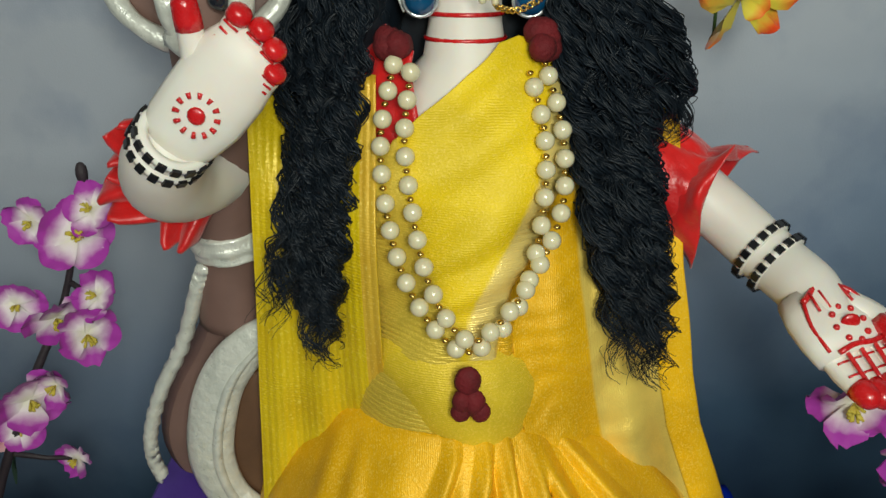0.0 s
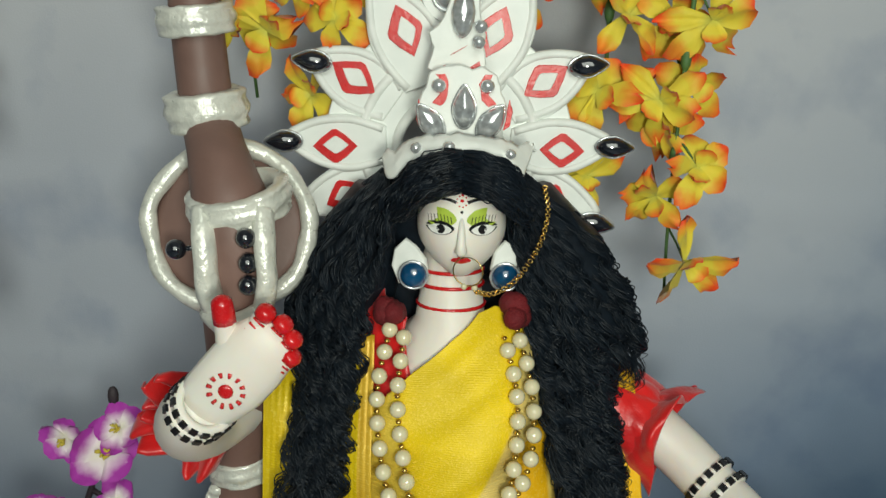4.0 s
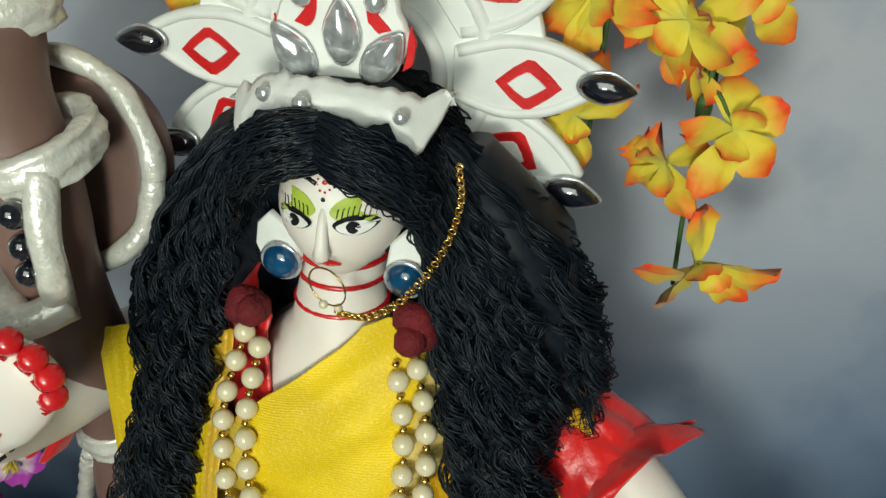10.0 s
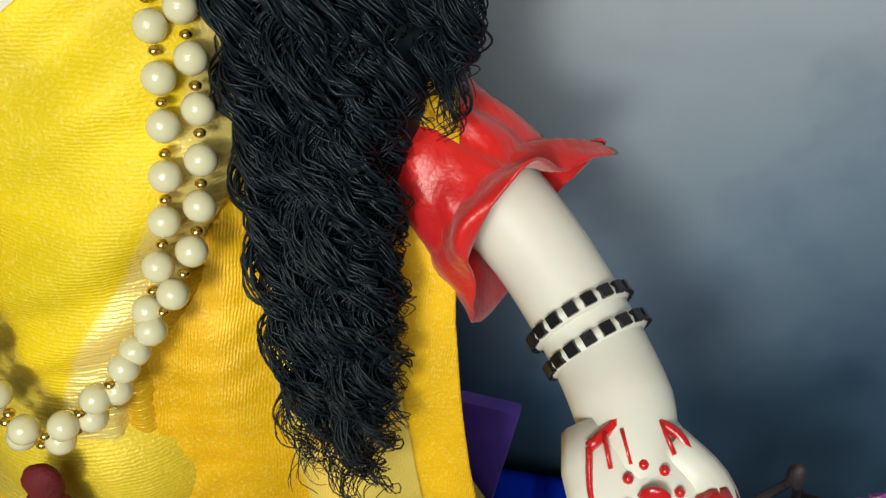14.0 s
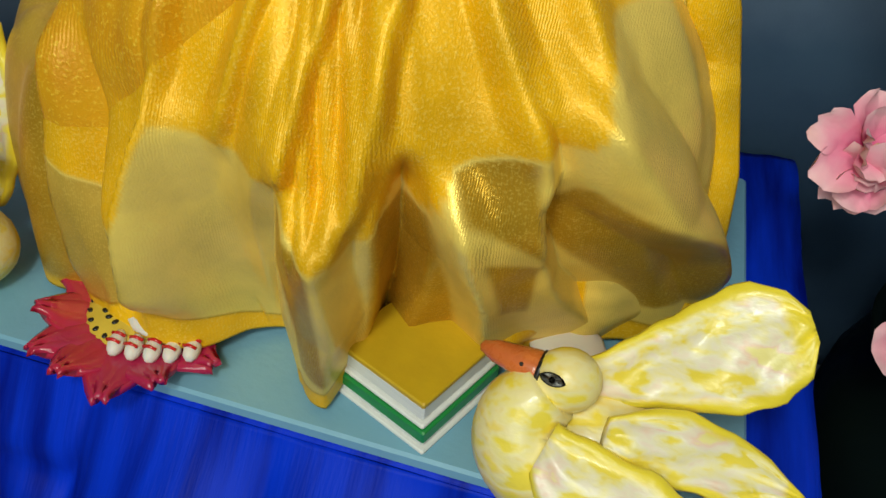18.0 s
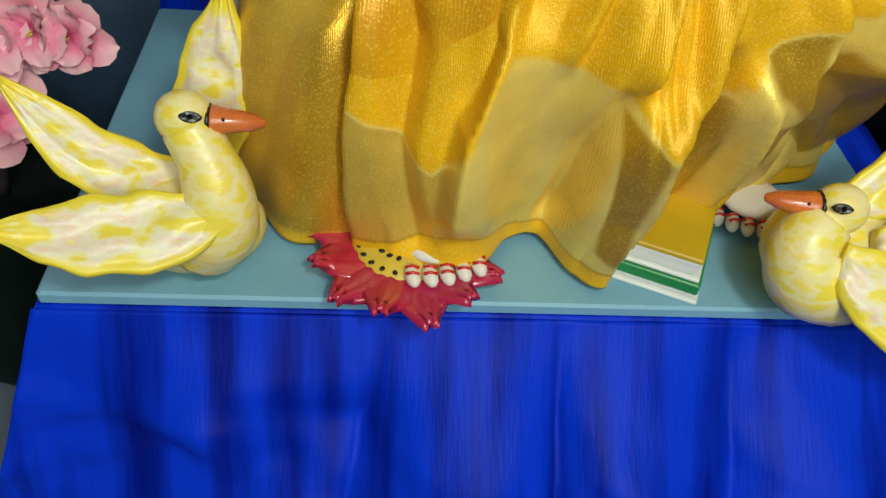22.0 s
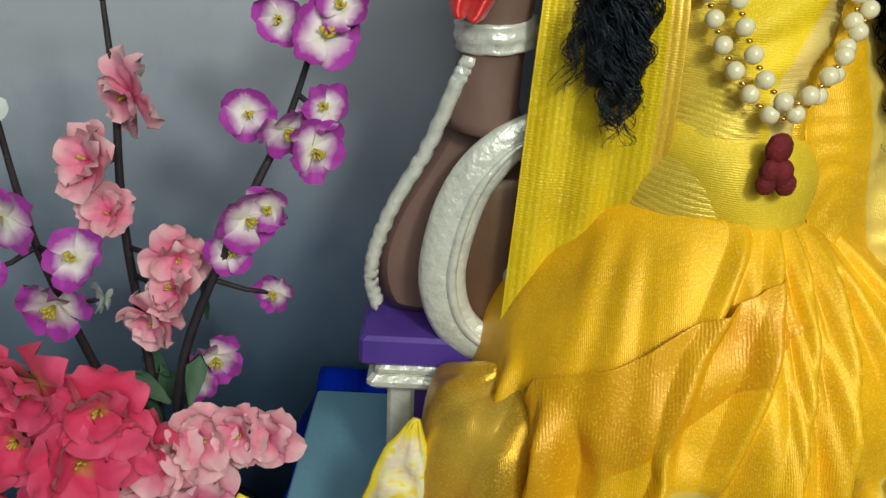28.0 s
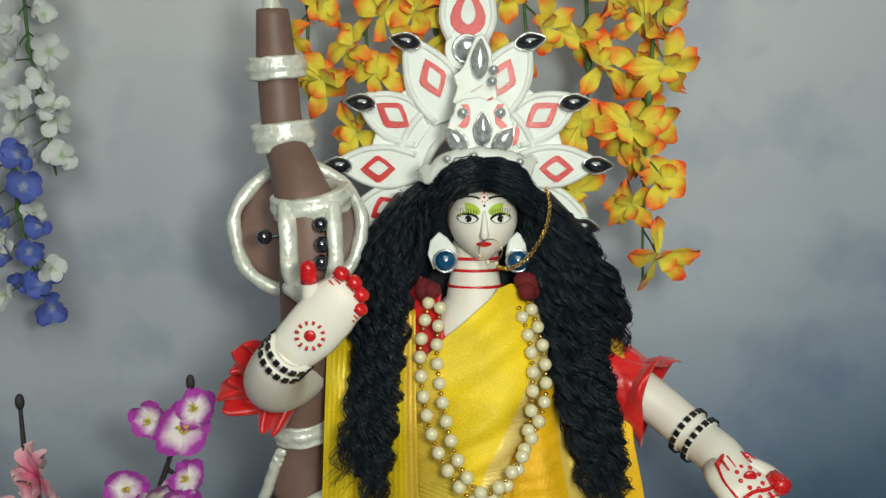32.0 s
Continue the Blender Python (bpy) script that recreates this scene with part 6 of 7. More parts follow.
def scroll(g):
    pts = smooth_path([(-0.088, 0.112, 0.2190), (-0.104, 0.110, 0.2080), (-0.117, 0.109, 0.1900), (-0.1245, 0.108, 0.1660), (-0.1265, 0.108, 0.1430), (-0.1200, 0.108, 0.1220), (-0.1050, 0.107, 0.1105), (-0.088, 0.106, 0.1140), (-0.078, 0.105, 0.1220)], 8)
    tube(g, pts, [0.0080, 0.0105, 0.0115, 0.0115, 0.0110, 0.0100, 0.0075], 14, 0, flat=0.45, side=(0, 1, 0))
    tube(g, [p + Vector((0.0045, -0.0042, 0)) for p in pts[4:-8]], [0.001, 0.0024, 0.0026, 0.0024, 0.001], 8, 0)
    ball(g, (-0.089, 0.107, 0.1480), (0.009, 0.006, 0.0065), 0)


vpart("scroll", scroll, M_SILVER, "curled silver glitter scroll")
vpart("hollow", lambda g: ball(g, (-0.096, 0.1125, 0.155), (0.026, 0.004, 0.040), 0, nu=20, nv=12), M_HOLLOW)

# ---- swans ----
def blade(g, root, tip, face, width, thick, sag=0.0, seed=0.0, blunt=False):
    """A modelled wing from root to tip whose flat side looks along face: thick yellow rim, streaked grooves."""
    root, tip, n = Vector(root), Vector(tip), 28
    d = tip - root
    face = Vector(face)
    face = (face - d * face.dot(d) / d.length_squared).normalized()
    up = face.cross(d).normalized()
    verts, run, rows = [], [], 30
    for j in range(rows + 1):
        v = j / rows
        w = width * np.interp(v, (0, 0.12, 0.35, 0.6, 0.8, 0.93, 1), (0.35, 0.5, 0.72, 0.95, 1.0, 0.72, 0.25) if blunt else (0.45, 0.75, 1.0, 0.92, 0.62, 0.30, 0.12)).item()
        mid = root + d * v + up * (sag * math.sin(math.pi * v ** 0.8))
        for i in range(n):
            a = 2 * math.pi * i / n
            c, s = math.cos(a), math.sin(a)
            groove = 0.0021 * math.sin(24 * c * (1.2 - 0.4 * v) + 7 * v + 3 * wobble(c * 2, v * 4, seed)) * (1 - c ** 4) if s > 0 else 0
            lift = thick * (s * (0.72 + 0.5 * c ** 4)) * (1 - 0.35 * v)
            rim = 1 + 0.12 * wobble(v * 7, c, seed + 3)
            verts.append(mid + up * (c * w * rim) + face * (lift + groove))
            run.append(max(abs(c) ** 1.6, ease((v - 0.72) / 0.3), 0.55 * (s < 0)))
    faces = [(j * n + i, j * n + (i + 1) % n, (j + 1) * n + (i + 1) % n, (j + 1) * n + i) for j in range(rows) for i in range(n)]
    g.add(verts, faces + [tuple(reversed(range(n))), tuple(rows * n + i for i in range(n))], 0, run=run)


def swan(name, label, build, place):
    """A figurine whose body, wings, beak and eye are parts; build gives (name, Geo) pairs."""
    top = empty(name, place, label, "swan figurine", "swan figurines")
    for piece, geo in build():
        geo.v = [tuple(Vector(p) - Vector(place)) for p in geo.v]
        if piece == "body":
            geo.run = [0.62] * len(geo.v)
        part(piece, geo, [M_SWAN, M_SWANE, M_BEAK, M_BLACK, M_EYE], top)
    return top


def wing(*args, **more):
    g = Geo()
    blade(g, *args, **more)
    return "wing", g


def swan_head(g, c, d, r=0.0105):
    """A head on g that looks along d; gives its beak and painted eye."""
    c, d = Vector(c), Vector(d).normalized()
    ball(g, c, (r, r * 0.92, r * 0.95), 0, nu=18, nv=12)
    beak = Geo()
    tube(beak, [c + d * (r * 0.72), c + d * (r * 0.95), c + d * (r * 1.5), c + d * (r * 2.2), c + d * (r * 2.62), c + d * (r * 2.7)], [r * 0.60, r * 0.62, r * 0.52, r * 0.40, r * 0.2, 0.0003], 12, 2, flat=0.8)
    tube(beak, [c + d * (r * 0.70), c + d * (r * 0.86)], [r * 0.66, r * 0.64], 14, 3, flat=0.86)
    s = Vector((0.0, -0.8, 0.62))
    s = (s - d * s.dot(d)).normalized()
    ball(beak, c + d * (r * 1.3) + s * (r * 0.5), 0.0008, 3, nu=6, nv=4)
    eye = Geo()
    e, w = c + s * (r * 0.93) + d * (r * 0.30), d.cross(s).normalized()
    for rad, lng, high, mat, out in ((0.0030, 1.35, 0.66, 3, 0.0), (0.0026, 1.30, 0.62, 4, 0.0004), (0.0010, 1.0, 1.0, 3, 0.0008)):
        n = 16
        rim = [(math.cos(2 * math.pi * i / n), math.sin(2 * math.pi * i / n)) for i in range(n)]
        verts = [e + s * (out + 0.0004)] + [e + s * out + d * (rad * lng * a) + w * (rad * high * b * abs(b) ** (0.4 if lng > 1 else 0)) for a, b in rim]
        eye.add(verts, [(0, 1 + i, 1 + (i + 1) % n) for i in range(n)] + [(0, 1 + (i + 1) % n, 1 + i) for i in range(n)], mat)
    return ("beak", beak), ("eye", eye)


def left_swan():
    g = Geo()
    ball(g, (-0.150, 0.022, 0.019), (0.029, 0.021, 0.0190), 0, nu=22, nv=14)
    tube(g, smooth_path([(-0.144, 0.016, 0.018), (-0.1375, 0.012, 0.029), (-0.1360, 0.014, 0.042), (-0.140, 0.019, 0.054), (-0.1460, 0.024, 0.064)], 6), [0.017, 0.0160, 0.0132, 0.0105, 0.0095], 18, 0)
    head = swan_head(g, (-0.1465, 0.025, 0.0665), (0.99, 0.06, -0.08))
    return [("body", g), *head,
            wing((-0.134, 0.006, 0.038), (-0.2085, -0.010, 0.0415), (0, -0.60, 0.80), 0.0155, 0.0055, 0.0045, 0.3),
            wing((-0.146, 0.034, 0.032), (-0.2085, 0.030, 0.0755), (0, -0.62, 0.78), 0.0125, 0.0050, 0.0115, 1.3),
            wing((-0.148, 0.046, 0.024), (-0.1350, 0.062, 0.0960), (-0.15, -0.85, 0.5), 0.0165, 0.0050, 0.0, 2.3)]


def right_swan():
    g = Geo()
    ball(g, (0.108, 0.014, 0.022), (0.030, 0.026, 0.022), 0, nu=22, nv=14)
    tube(g, smooth_path([(0.104, 0.000, 0.018), (0.088, -0.005, 0.026), (0.083, -0.001, 0.038), (0.090, 0.004, 0.047)], 6), [0.018, 0.0165, 0.0135, 0.0105], 14, 0)
    head = swan_head(g, (0.0940, 0.006, 0.0510), (-0.98, 0.16, 0.02))
    return [("body", g), *head,
            wing((0.092, -0.012, 0.040), (0.1760, -0.032, 0.0260), (-0.05, -0.70, 0.70), 0.0190, 0.0055, -0.009, 3.3),
            wing((0.108, -0.004, 0.044), (0.1660, -0.002, 0.0360), (-0.1, -0.66, 0.74), 0.0115, 0.0055, 0.002, 4.3),
            wing((0.102, 0.016, 0.044), (0.1570, 0.026, 0.0770), (-0.10, -0.74, 0.66), 0.0185, 0.0050, -0.002, 5.3, blunt=True)]


swan("swan_figurine", "yellow and white clay swan with spread wings facing the lotus", left_swan, (-0.144, 0.022, 0))
swan("swan_figurine", "yellow and white clay swan with orange beak beside the book", right_swan, (0.108, 0.014, 0))

# ---- lotus, books ----
lotus = empty("lotus_flower", (-0.065, 0.021, 0), "glossy crimson clay lotus with a spotted yellow middle", "lotus")
LO = Vector((-0.068, 0.018, 0))
g = Geo()
ball(g, (0, 0.004, 0.006), (0.024, 0.024, 0.010), 0, nu=26, nv=12)
part("heart", g, M_LOTUSY, lotus, "yellow middle with black spots")
SPOT = None
for k in range(18):
    a, r = math.radians(150 + 15 * (k % 8)), 0.0205 - 0.0055 * (k // 8)
    x, y = r * math.cos(a), 0.004 + r * math.sin(a)
    z = 0.006 + 0.010 * math.sqrt(max(0, 1 - (x / 0.024) ** 2 - ((y - 0.004) / 0.024) ** 2))
    if SPOT is None:
        g = Geo()
        ball(g, (0, 0, 0), (0.0015, 0.0011, 0.0006), 0, nu=8, nv=5)
        SPOT = part("spot", g, M_BLACK, lotus)
        SPOT.matrix_basis = pose(x, y, z)
    else:
        twin("spot", SPOT, pose(x, y, z, 0, 0, 40 * k), lotus)
for k, (ang, length) in enumerate(((108, 0.019), (138, 0.022), (168, 0.023), (197, 0.022), (226, 0.023), (254, 0.021), (282, 0.024), (310, 0.021), (340, 0.022))):
    a = math.radians(ang)
    d, w = Vector((math.cos(a), math.sin(a), 0)), Vector((-math.sin(a), math.cos(a), 0))
    def fn(u, v, d=d, w=w, length=length, k=k):
        wide = 0.0112 * np.interp(v, (0, 0.3, 0.6, 0.85, 1), (0.85, 1, 0.80, 0.40, 0.05)).item()
        return d * (0.017 + length * v) + w * wide * (u - 0.5) * 2 + Vector((0, 0, 0.0055 + 0.0045 * v * v * (1 if k % 2 else 0.3) + 0.0012 * (1 - (2 * u - 1) ** 2) + 0.0004 * math.sin(20 * u)))
    g = Geo()
    sheet(g, fn, 10, 12, 0.0028)
    part("petal", g, M_LOTUS, lotus)
for name, label, cx, cy, z0, turn, w, d, h, cover in (("book", "small green clay book with white pages lying on the board", 0.0415, 0.0310, 0.0, 66, 0.043, 0.043, 0.0100, M_BOOKG),
                                                     ("book", "small ochre yellow clay book lying on a green one", 0.0405, 0.0330, 0.0102, 66, 0.042, 0.042, 0.0115, M_BOOKY)):
    bk = empty(name, (cx, cy, z0), label, "book", "stacked books", (0, 0, turn))
    g = Geo()
    box(g, (-d / 2 + 0.0005, -w / 2 + 0.0005, 0.0020), (d / 2 - 0.001, w / 2 - 0.001, h - 0.0022), edge=0.0008)
    part("page_block", g, M_PAGE, bk)
    g = Geo()
    box(g, (-d / 2, -w / 2, h - (0.0056 if cover is M_BOOKG else 0.0026)), (d / 2, w / 2, h), edge=0.0006)
    part("cover", g, cover, bk)
    g = Geo()
    box(g, (-d / 2 - 0.001, -w / 2 - 0.001, 0), (d / 2 + 0.001, w / 2 + 0.001, 0.0020), edge=0.0006)
    part("back_cover", g, M_PAGE, bk)
# ---- cloth flowers ----
def petal(g, m, length, width, cup, ruffle, mat=0, seed=0.0, n=5, tip=0.55, back=0.0):
    """A cupped cloth petal along local x, upright side +z."""
    verts, run = [], []
    for lay in (0, 1):
        for j in range(n + 1):
            v = j / n
            w = width * np.interp(v, (0, 0.3, 0.65, 0.9, 1), (0.16, 0.62, 1, 0.85, tip)).item()
            for i in range(n + 1):
                u = 2 * i / n - 1
                x = length * v * (1 - 0.10 * u * u * v)
                z = cup * length * (v * v * 0.8 + 0.35 * u * u * v) - back * length * v ** 3 + ruffle * v * wobble(u * 2.2, v * 2.5, seed) - 0.0004 * lay
                verts.append(m @ Vector((x, w * u * 0.5, z)))
                run.append(v)
    w, k, faces = n + 1, (n + 1) ** 2, []
    for j in range(n):
        for i in range(n):
            a = j * w + i
            faces += [(a, a + w, a + w + 1, a + 1), (k + a, k + a + 1, k + a + w + 1, k + a + w)]
    g.add(verts, faces, mat, run=run)


def flower_mesh(kind, seed):
    rng = random.Random(seed)
    g = Geo()
    if kind == "orange":
        for k in range(5):
            a = 72 * k + rng.uniform(-18, 18)
            petal(g, pose(0, 0, 0, 0, 0, a) @ pose(0, 0, 0, rng.uniform(-26, 26), -rng.uniform(-30, 46), 0), rng.uniform(0.018, 0.026), rng.uniform(0.012, 0.0175), 0.05, 0.008, 0, rng.random() * 9, tip=0.42, back=rng.uniform(0.0, 0.5))
        for k in range(2):
            petal(g, pose(0, 0, 0.001, 0, 0, 180 * k + rng.uniform(20, 70)) @ pose(0, 0, 0, 0, -38, 0), 0.012, 0.013, 0.1, 0.004, 0, rng.random() * 9, tip=0.6)
    elif kind == "purple":
        for k in range(5):
            petal(g, pose(0, 0, 0, 0, 0, 72 * k + rng.uniform(-8, 8)) @ pose(0, 0, 0, rng.uniform(-10, 10), -rng.uniform(-6, 24), 0), rng.uniform(0.0145, 0.0175), rng.uniform(0.0155, 0.0185), 0.12, 0.005, 0, rng.random() * 9, tip=0.6)
        for k in range(14):
            a, t = rng.uniform(0, 6.28), rng.uniform(0.1, 0.5)
            tube(g, [(0, 0, 0.001), (0.007 * t * math.cos(a), 0.007 * t * math.sin(a), 0.007)], [0.0004, 0.0007], 4, 1)
    elif kind in ("pink", "rose"):
        for ring, (n, tilt, ln) in enumerate(((5, 6, 0.0235), (4, 36, 0.0185))):
            for k in range(n):
                petal(g, pose(0, 0, 0.001 * ring, 0, 0, 360 / n * k + 31 * ring + rng.uniform(-9, 9)) @ pose(0, 0, 0, rng.uniform(-14, 14), -tilt - rng.uniform(-14, 14), 0), ln * rng.uniform(0.85, 1.15), ln * rng.uniform(0.92, 1.18), 0.26, 0.008, 0, rng.random() * 9, n=6, tip=0.72, back=rng.uniform(0, 0.30))
        for k in range(6):
            a = rng.uniform(0, 6.28)
            tube(g, [(0, 0, 0.002), (0.002 * math.cos(a), 0.002 * math.sin(a), 0.009)], [0.0003, 0.0006], 4, 1)
    else:
        for k in range(5):
            petal(g, pose(0, 0, 0, 0, 0, 72 * k + rng.uniform(-12, 12)) @ pose(0, 0, 0, rng.uniform(-14, 14), -rng.uniform(-5, 45), 0), rng.uniform(0.015, 0.019), rng.uniform(0.014, 0.018), 0.15, 0.004, 0, rng.random() * 9, n=4, tip=0.6)
    return g


PETAL_OF = {"orange": F_ORANGE, "purple": F_PURPLE, "pink": F_PINK, "rose": F_ROSE, "white": F_WHITE, "blue": F_BLUE}
STOCK = {}


def flower(kind, place, facing, size, parent, origin, rng):
    """One flower head turned to face a direction."""
    key = (kind, rng.randrange(5))
    m = Matrix.Translation(Vector(place) - Vector(origin)) @ Vector(facing).to_track_quat("Z", "Y").to_matrix().to_4x4() @ pose(0, 0, 0, 0, 0, rng.uniform(0, 360)) @ Matrix.Scale(size, 4)
    if key not in STOCK:
        STOCK[key] = part("flower", flower_mesh(kind, 11 + 7 * key[1] + len(kind)), [PETAL_OF[kind], F_HEART], parent)
        STOCK[key].matrix_basis = m
        return STOCK[key]
    return twin("flower", STOCK[key], m, parent)


# garlands of yellow-orange flowers
def garland(x, y, z0, z1, count, kinds, seed, label, stem=M_STEM, wide=0.013, drift=0.0, size=1.0):
    rng = random.Random(seed)
    top = empty("flower_garland", (x, y, z0), label, "garland", "hanging garlands")
    pts = [(x + drift * t + 0.004 * math.sin(5 * t + seed) - x, 0.003 * math.sin(7 * t), (z1 - z0) * t) for t in np.linspace(0, 1, 14)]
    g = Geo()
    tube(g, pts, [0.0017, 0.0015, 0.0011, 0.0008], 6)
    for t in (0.12, 0.38, 0.66, 0.84):
        q = Vector(pts[int(t * 13)])
        ball(g, q, (0.0026, 0.0026, 0.0060), 0, nu=8, nv=6)
    part("stem", g, stem, top)
    for k in range(count):
        g = Geo()
        t = (k + rng.uniform(0.1, 0.9)) / count
        q = Vector(pts[min(12, int(t * 13))])
        side = 1 if k % 2 else -1
        p = q + Vector((side * rng.uniform(0.3, 1.0) * wide, rng.uniform(-0.014, -0.002), rng.uniform(-0.006, 0.006)))
        tube(g, [q + Vector((0, 0, 0.010)), (q + p) / 2 + Vector((0, 0, 0.006)), p], [0.0007, 0.0005], 4)
        flower(kinds[k % len(kinds)], p, (side * rng.uniform(0.0, 0.8), -1, rng.uniform(-0.5, 0.5)), size * rng.uniform(0.85, 1.15), top, (0, 0, 0), rng)
        part("stalk", g, stem, top)
    return top


YL = "hanging garland of yellow cloth flowers with orange edges"
for x, y, z0, z1, n, seed, drift in ((-0.100, 0.182, 0.640, 0.430, 9, 1, -0.006), (-0.066, 0.186, 0.640, 0.415, 9, 2, -0.004), (-0.030, 0.190, 0.640, 0.455, 7, 3, 0.0),
                                     (0.022, 0.190, 0.640, 0.440, 7, 4, 0.004), (0.058, 0.184, 0.640, 0.372, 11, 5, 0.010), (0.096, 0.184, 0.640, 0.400, 9, 6, 0.014), (0.102, 0.164, 0.640, 0.338, 12, 7, 0.004)):
    garland(x, y, z0, z1, n, ("orange",), seed, YL, drift=drift, size=0.92)
garland(-0.322, 0.258, 0.640, 0.400, 26, ("white",), 21, "hanging garland of white cloth flowers on green stem", drift=0.010, wide=0.018, size=0.75)
garland(-0.338, 0.256, 0.410, 0.300, 16, ("blue", "blue", "white"), 22, "hanging garland end of deep blue cloth flowers", drift=0.012, wide=0.022, size=0.75)


# potted blossom branches
def arrangement(place, branches, seed, label, pot_r=0.075, pot_h=0.15, parted=True):
    rng = random.Random(seed)
    o = Vector(place)
    top = empty("flower_arrangement", place, label, "flowers", "flower arrangements")
    g = Geo()
    turned(g, [(0, 0.0), (pot_r * 0.50, 0.0), (pot_r * 0.74, pot_h * 0.06), (pot_r * 0.93, pot_h * 0.22), (pot_r, pot_h * 0.45), (pot_r * 0.98, pot_h * 0.70), (pot_r * 0.86, pot_h * 0.92), (pot_r * 0.9, pot_h), (pot_r * 0.84, pot_h), (pot_r * 0.80, pot_h * 0.90), (0, pot_h * 0.86)], 36)
    part("pot", g, M_POT, top, "round dark green pot")
    root = o + Vector((0, 0, pot_h * 0.88))
    for line, heads in branches:
        pts = smooth_path([root, root + Vector((rng.uniform(-0.02, 0.02), 0, 0.05)), *line], 6)
        g = Geo()
        tube(g, [p - o for p in pts], [0.0034, 0.0028, 0.0022, 0.0013], 7)
        tip = pts[-1] - o
        ball(g, tip + Vector((0, 0, 0.002)), (0.0030, 0.0030, 0.0055), 0, nu=8, nv=6)
        for p, kind, size in heads:
            q = min(pts, key=lambda a: (a - Vector(p)).length)
            tube(g, [q - o, (q + Vector(p)) / 2 - o + Vector((0, 0.002, -0.003)), Vector(p) - o + Vector((0, 0.003, -0.002))], [0.0016, 0.0012], 5)
        part("branch", g, M_TWIG, top)
        for p, kind, size in heads:
            flower(kind, p, (rng.uniform(-0.9, 0.9), -1, rng.uniform(-0.35, 0.8)), size * (0.86 if kind in ("rose", "pink") else 1.0) * rng.uniform(0.85, 1.15), top, o, rng)
    g = Geo()
    for k in range(12):
        p = root - o + Vector((rng.uniform(-0.03, 0.03), rng.uniform(-0.02, 0.03), rng.uniform(0.06, 0.16)))
        petal(g, Matrix.Translation(p) @ pose(0, 0, 0, rng.uniform(-60, 60), rng.uniform(-70, 20), rng.uniform(0, 360)), 0.028, 0.012, 0.1, 0.004, 0, k, n=4, tip=0.1)
    part("leaves", g, M_LEAF, top)
    return top


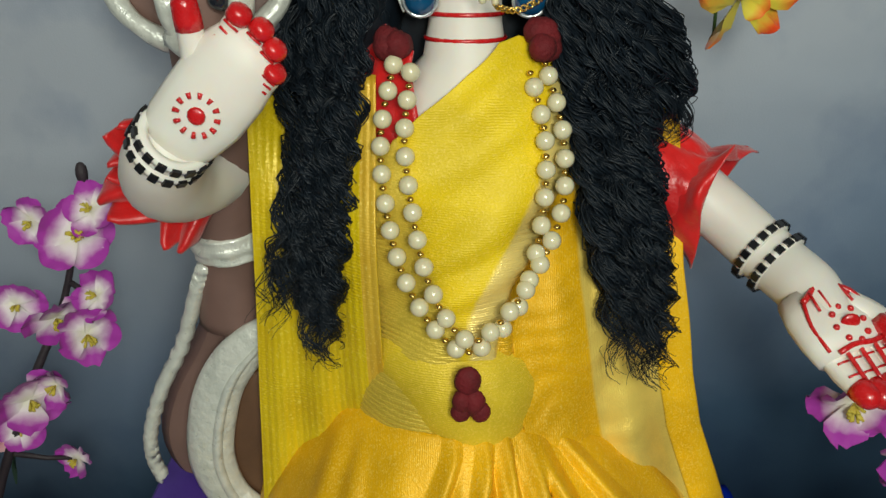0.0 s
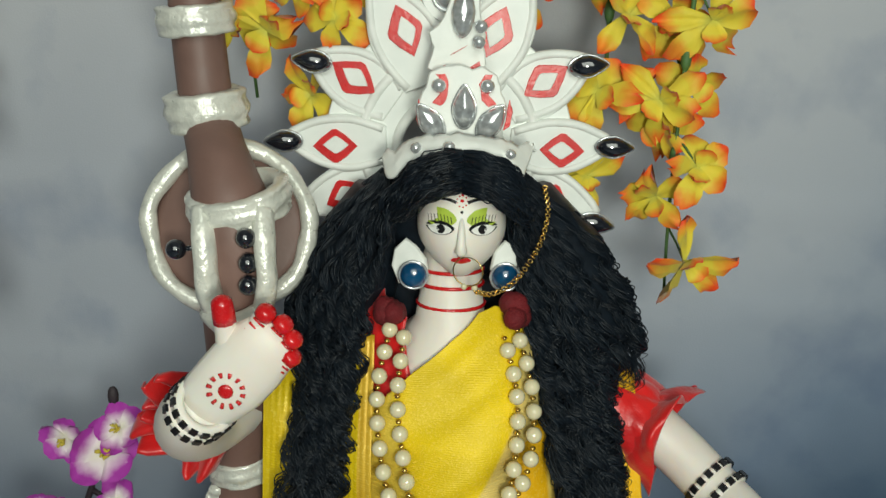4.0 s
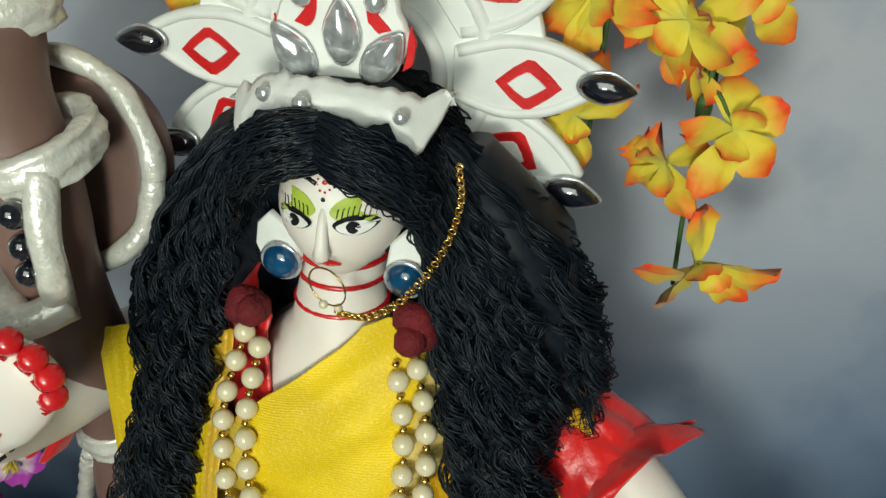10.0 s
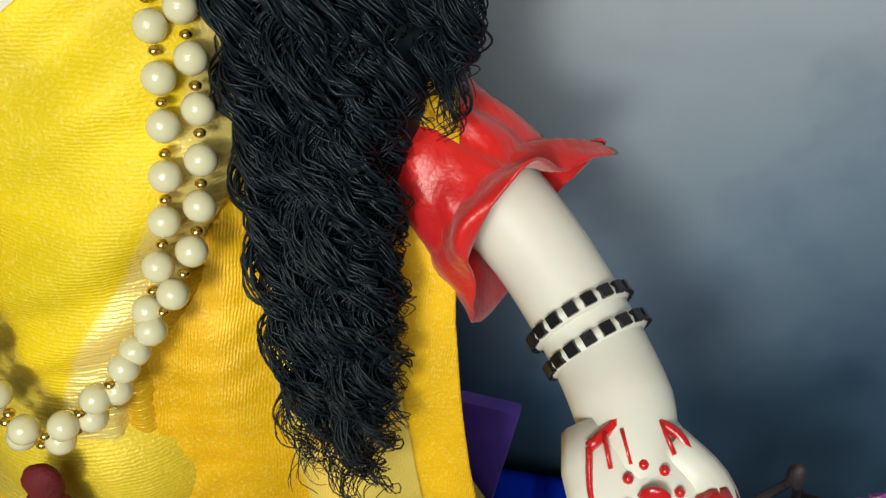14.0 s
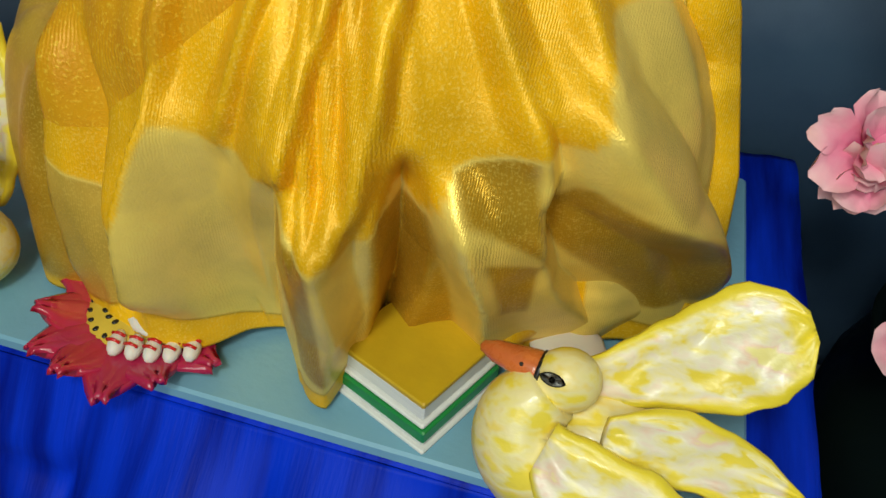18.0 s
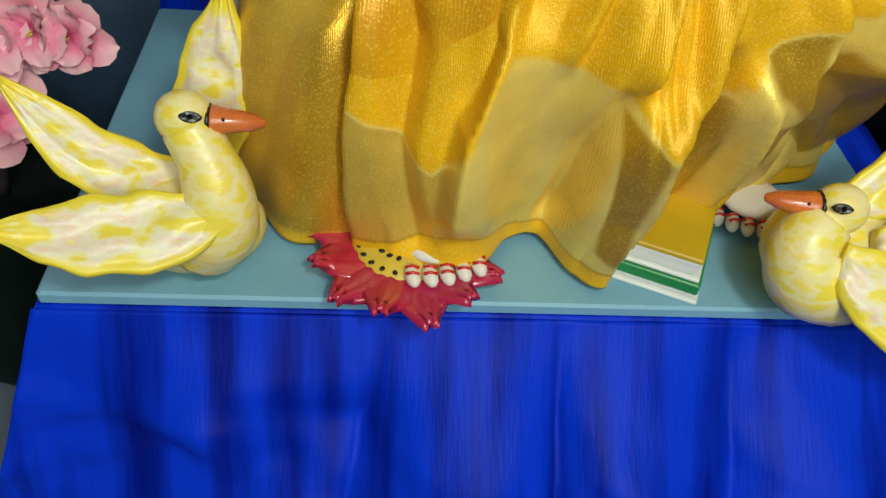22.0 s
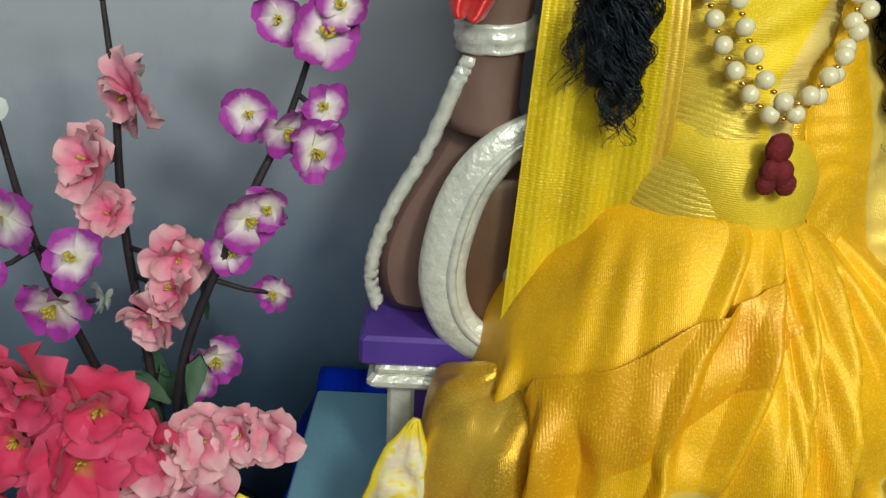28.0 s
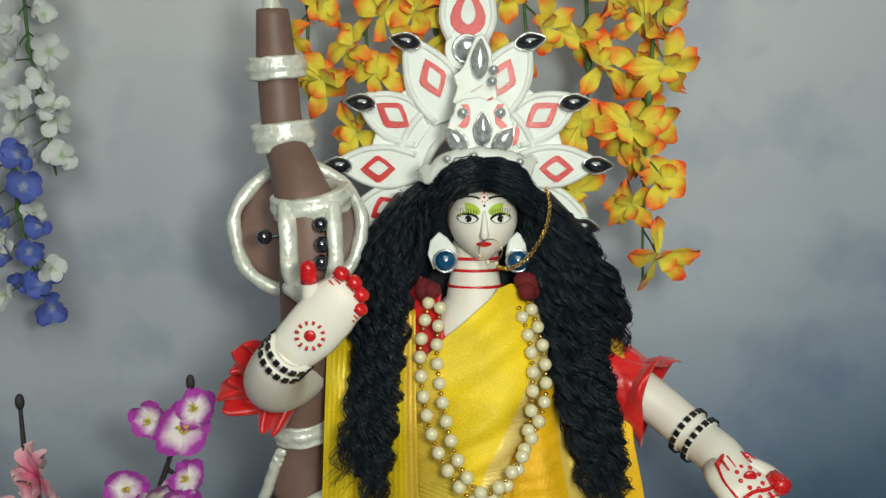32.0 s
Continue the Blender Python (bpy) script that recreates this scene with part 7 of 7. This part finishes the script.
left = [
    ([(-0.262, 0.130, 0.080), (-0.226, 0.138, 0.165), (-0.205, 0.150, 0.210), (-0.183, 0.150, 0.275)],
     [((-0.186, 0.138, 0.250), "purple", 1.0), ((-0.178, 0.142, 0.262), "purple", 0.8), ((-0.206, 0.140, 0.257), "purple", 0.8), ((-0.224, 0.140, 0.212), "purple", 1.0), ((-0.192, 0.140, 0.196), "purple", 1.0),
      ((-0.206, 0.140, 0.205), "purple", 0.9), ((-0.186, 0.146, 0.214), "purple", 0.8), ((-0.226, 0.134, 0.160), "purple", 1.05), ((-0.214, 0.140, 0.165), "purple", 0.9), ((-0.236, 0.136, 0.140), "purple", 0.8), ((-0.214, 0.142, 0.115), "purple", 0.7), ((-0.246, 0.132, 0.080), "purple", 0.9), ((-0.256, 0.13, 0.066), "purple", 0.8)]),
    ([(-0.285, 0.140, 0.060), (-0.292, 0.145, 0.150), (-0.290, 0.148, 0.215), (-0.292, 0.152, 0.262)],
     [((-0.279, 0.142, 0.218), "pink", 1.1), ((-0.302, 0.140, 0.184), "pink", 1.05), ((-0.295, 0.138, 0.158), "pink", 0.9), ((-0.262, 0.130, 0.120), "pink", 1.05), ((-0.274, 0.128, 0.104), "pink", 0.95), ((-0.262, 0.135, 0.137), "pink", 0.8)]),
    ([(-0.300, 0.120, 0.060), (-0.320, 0.110, 0.150), (-0.330, 0.110, 0.230)],
     [((-0.296, 0.098, 0.151), "purple", 1.15), ((-0.326, 0.098, 0.170), "purple", 1.1), ((-0.310, 0.100, 0.125), "purple", 1.05), ((-0.335, 0.105, 0.200), "white", 1.0), ((-0.345, 0.100, 0.14), "purple", 1.0), ((-0.288, 0.104, 0.128), "white", 0.7), ((-0.330, 0.10, 0.225), "white", 0.8)]),
    ([(-0.300, 0.105, 0.020), (-0.305, 0.095, 0.060), (-0.310, 0.090, 0.090)],
     [((-0.318, 0.086, 0.090), "rose", 1.35), ((-0.290, 0.088, 0.075), "rose", 1.35), ((-0.330, 0.084, 0.058), "rose", 1.3), ((-0.300, 0.080, 0.048), "rose", 1.35), ((-0.275, 0.092, 0.055), "rose", 1.1), ((-0.345, 0.085, 0.10), "rose", 1.2), ((-0.35, 0.08, 0.03), "rose", 1.3)]),
    ([(-0.272, 0.110, 0.010), (-0.262, 0.105, 0.030), (-0.252, 0.104, 0.052)],
     [((-0.266, 0.096, 0.036), "pink", 1.15), ((-0.248, 0.102, 0.048), "pink", 1.0), ((-0.228, 0.108, 0.050), "pink", 1.0), ((-0.214, 0.110, 0.046), "pink", 0.85), ((-0.250, 0.094, 0.015), "pink", 1.05), ((-0.275, 0.088, 0.010), "pink", 1.1), ((-0.292, 0.082, -0.010), "rose", 1.2)]),
    ([(-0.320, 0.100, 0.000), (-0.335, 0.090, 0.01)],
     [((-0.315, 0.078, 0.015), "rose", 1.3), ((-0.335, 0.078, -0.012), "rose", 1.2), ((-0.310, 0.080, -0.030), "rose", 1.0), ((-0.36, 0.08, 0.0), "rose", 1.3)]),
]
arrangement((-0.274, 0.118, FLOOR), left, 5, "dark pot of pink, red and purple cloth blossoms", pot_r=0.062, pot_h=0.135)
right = [
    ([(0.270, 0.150, 0.060), (0.235, 0.135, 0.130), (0.215, 0.128, 0.165), (0.197, 0.122, 0.196)],
     [((0.172, 0.105, 0.186), "purple", 1.15), ((0.198, 0.105, 0.183), "purple", 1.2), ((0.203, 0.106, 0.157), "purple", 1.15), ((0.222, 0.115, 0.196), "purple", 0.8), ((0.228, 0.112, 0.160), "purple", 0.9)]),
    ([(0.260, 0.150, 0.030), (0.225, 0.128, 0.070), (0.180, 0.108, 0.092)],
     [((0.172, 0.103, 0.094), "pink", 0.8), ((0.176, 0.102, 0.084), "pink", 0.75)]),
    ([(0.275, 0.150, 0.020), (0.262, 0.135, 0.070), (0.250, 0.125, 0.120)],
     [((0.220, 0.108, 0.113), "pink", 1.15), ((0.236, 0.106, 0.092), "pink", 1.2), ((0.216, 0.108, 0.082), "pink", 1.0), ((0.250, 0.106, 0.064), "pink", 1.15), ((0.228, 0.104, 0.052), "pink", 1.15), ((0.244, 0.104, 0.026), "pink", 1.2), ((0.262, 0.11, 0.10), "pink", 1.1), ((0.268, 0.11, 0.035), "pink", 1.1), ((0.228, 0.106, 0.016), "pink", 1.0), ((0.252, 0.106, -0.004), "pink", 1.0)]),
]
arrangement((0.300, 0.168, FLOOR), right, 9, "dark pot of pink and purple cloth blossoms", pot_r=0.076, pot_h=0.140)
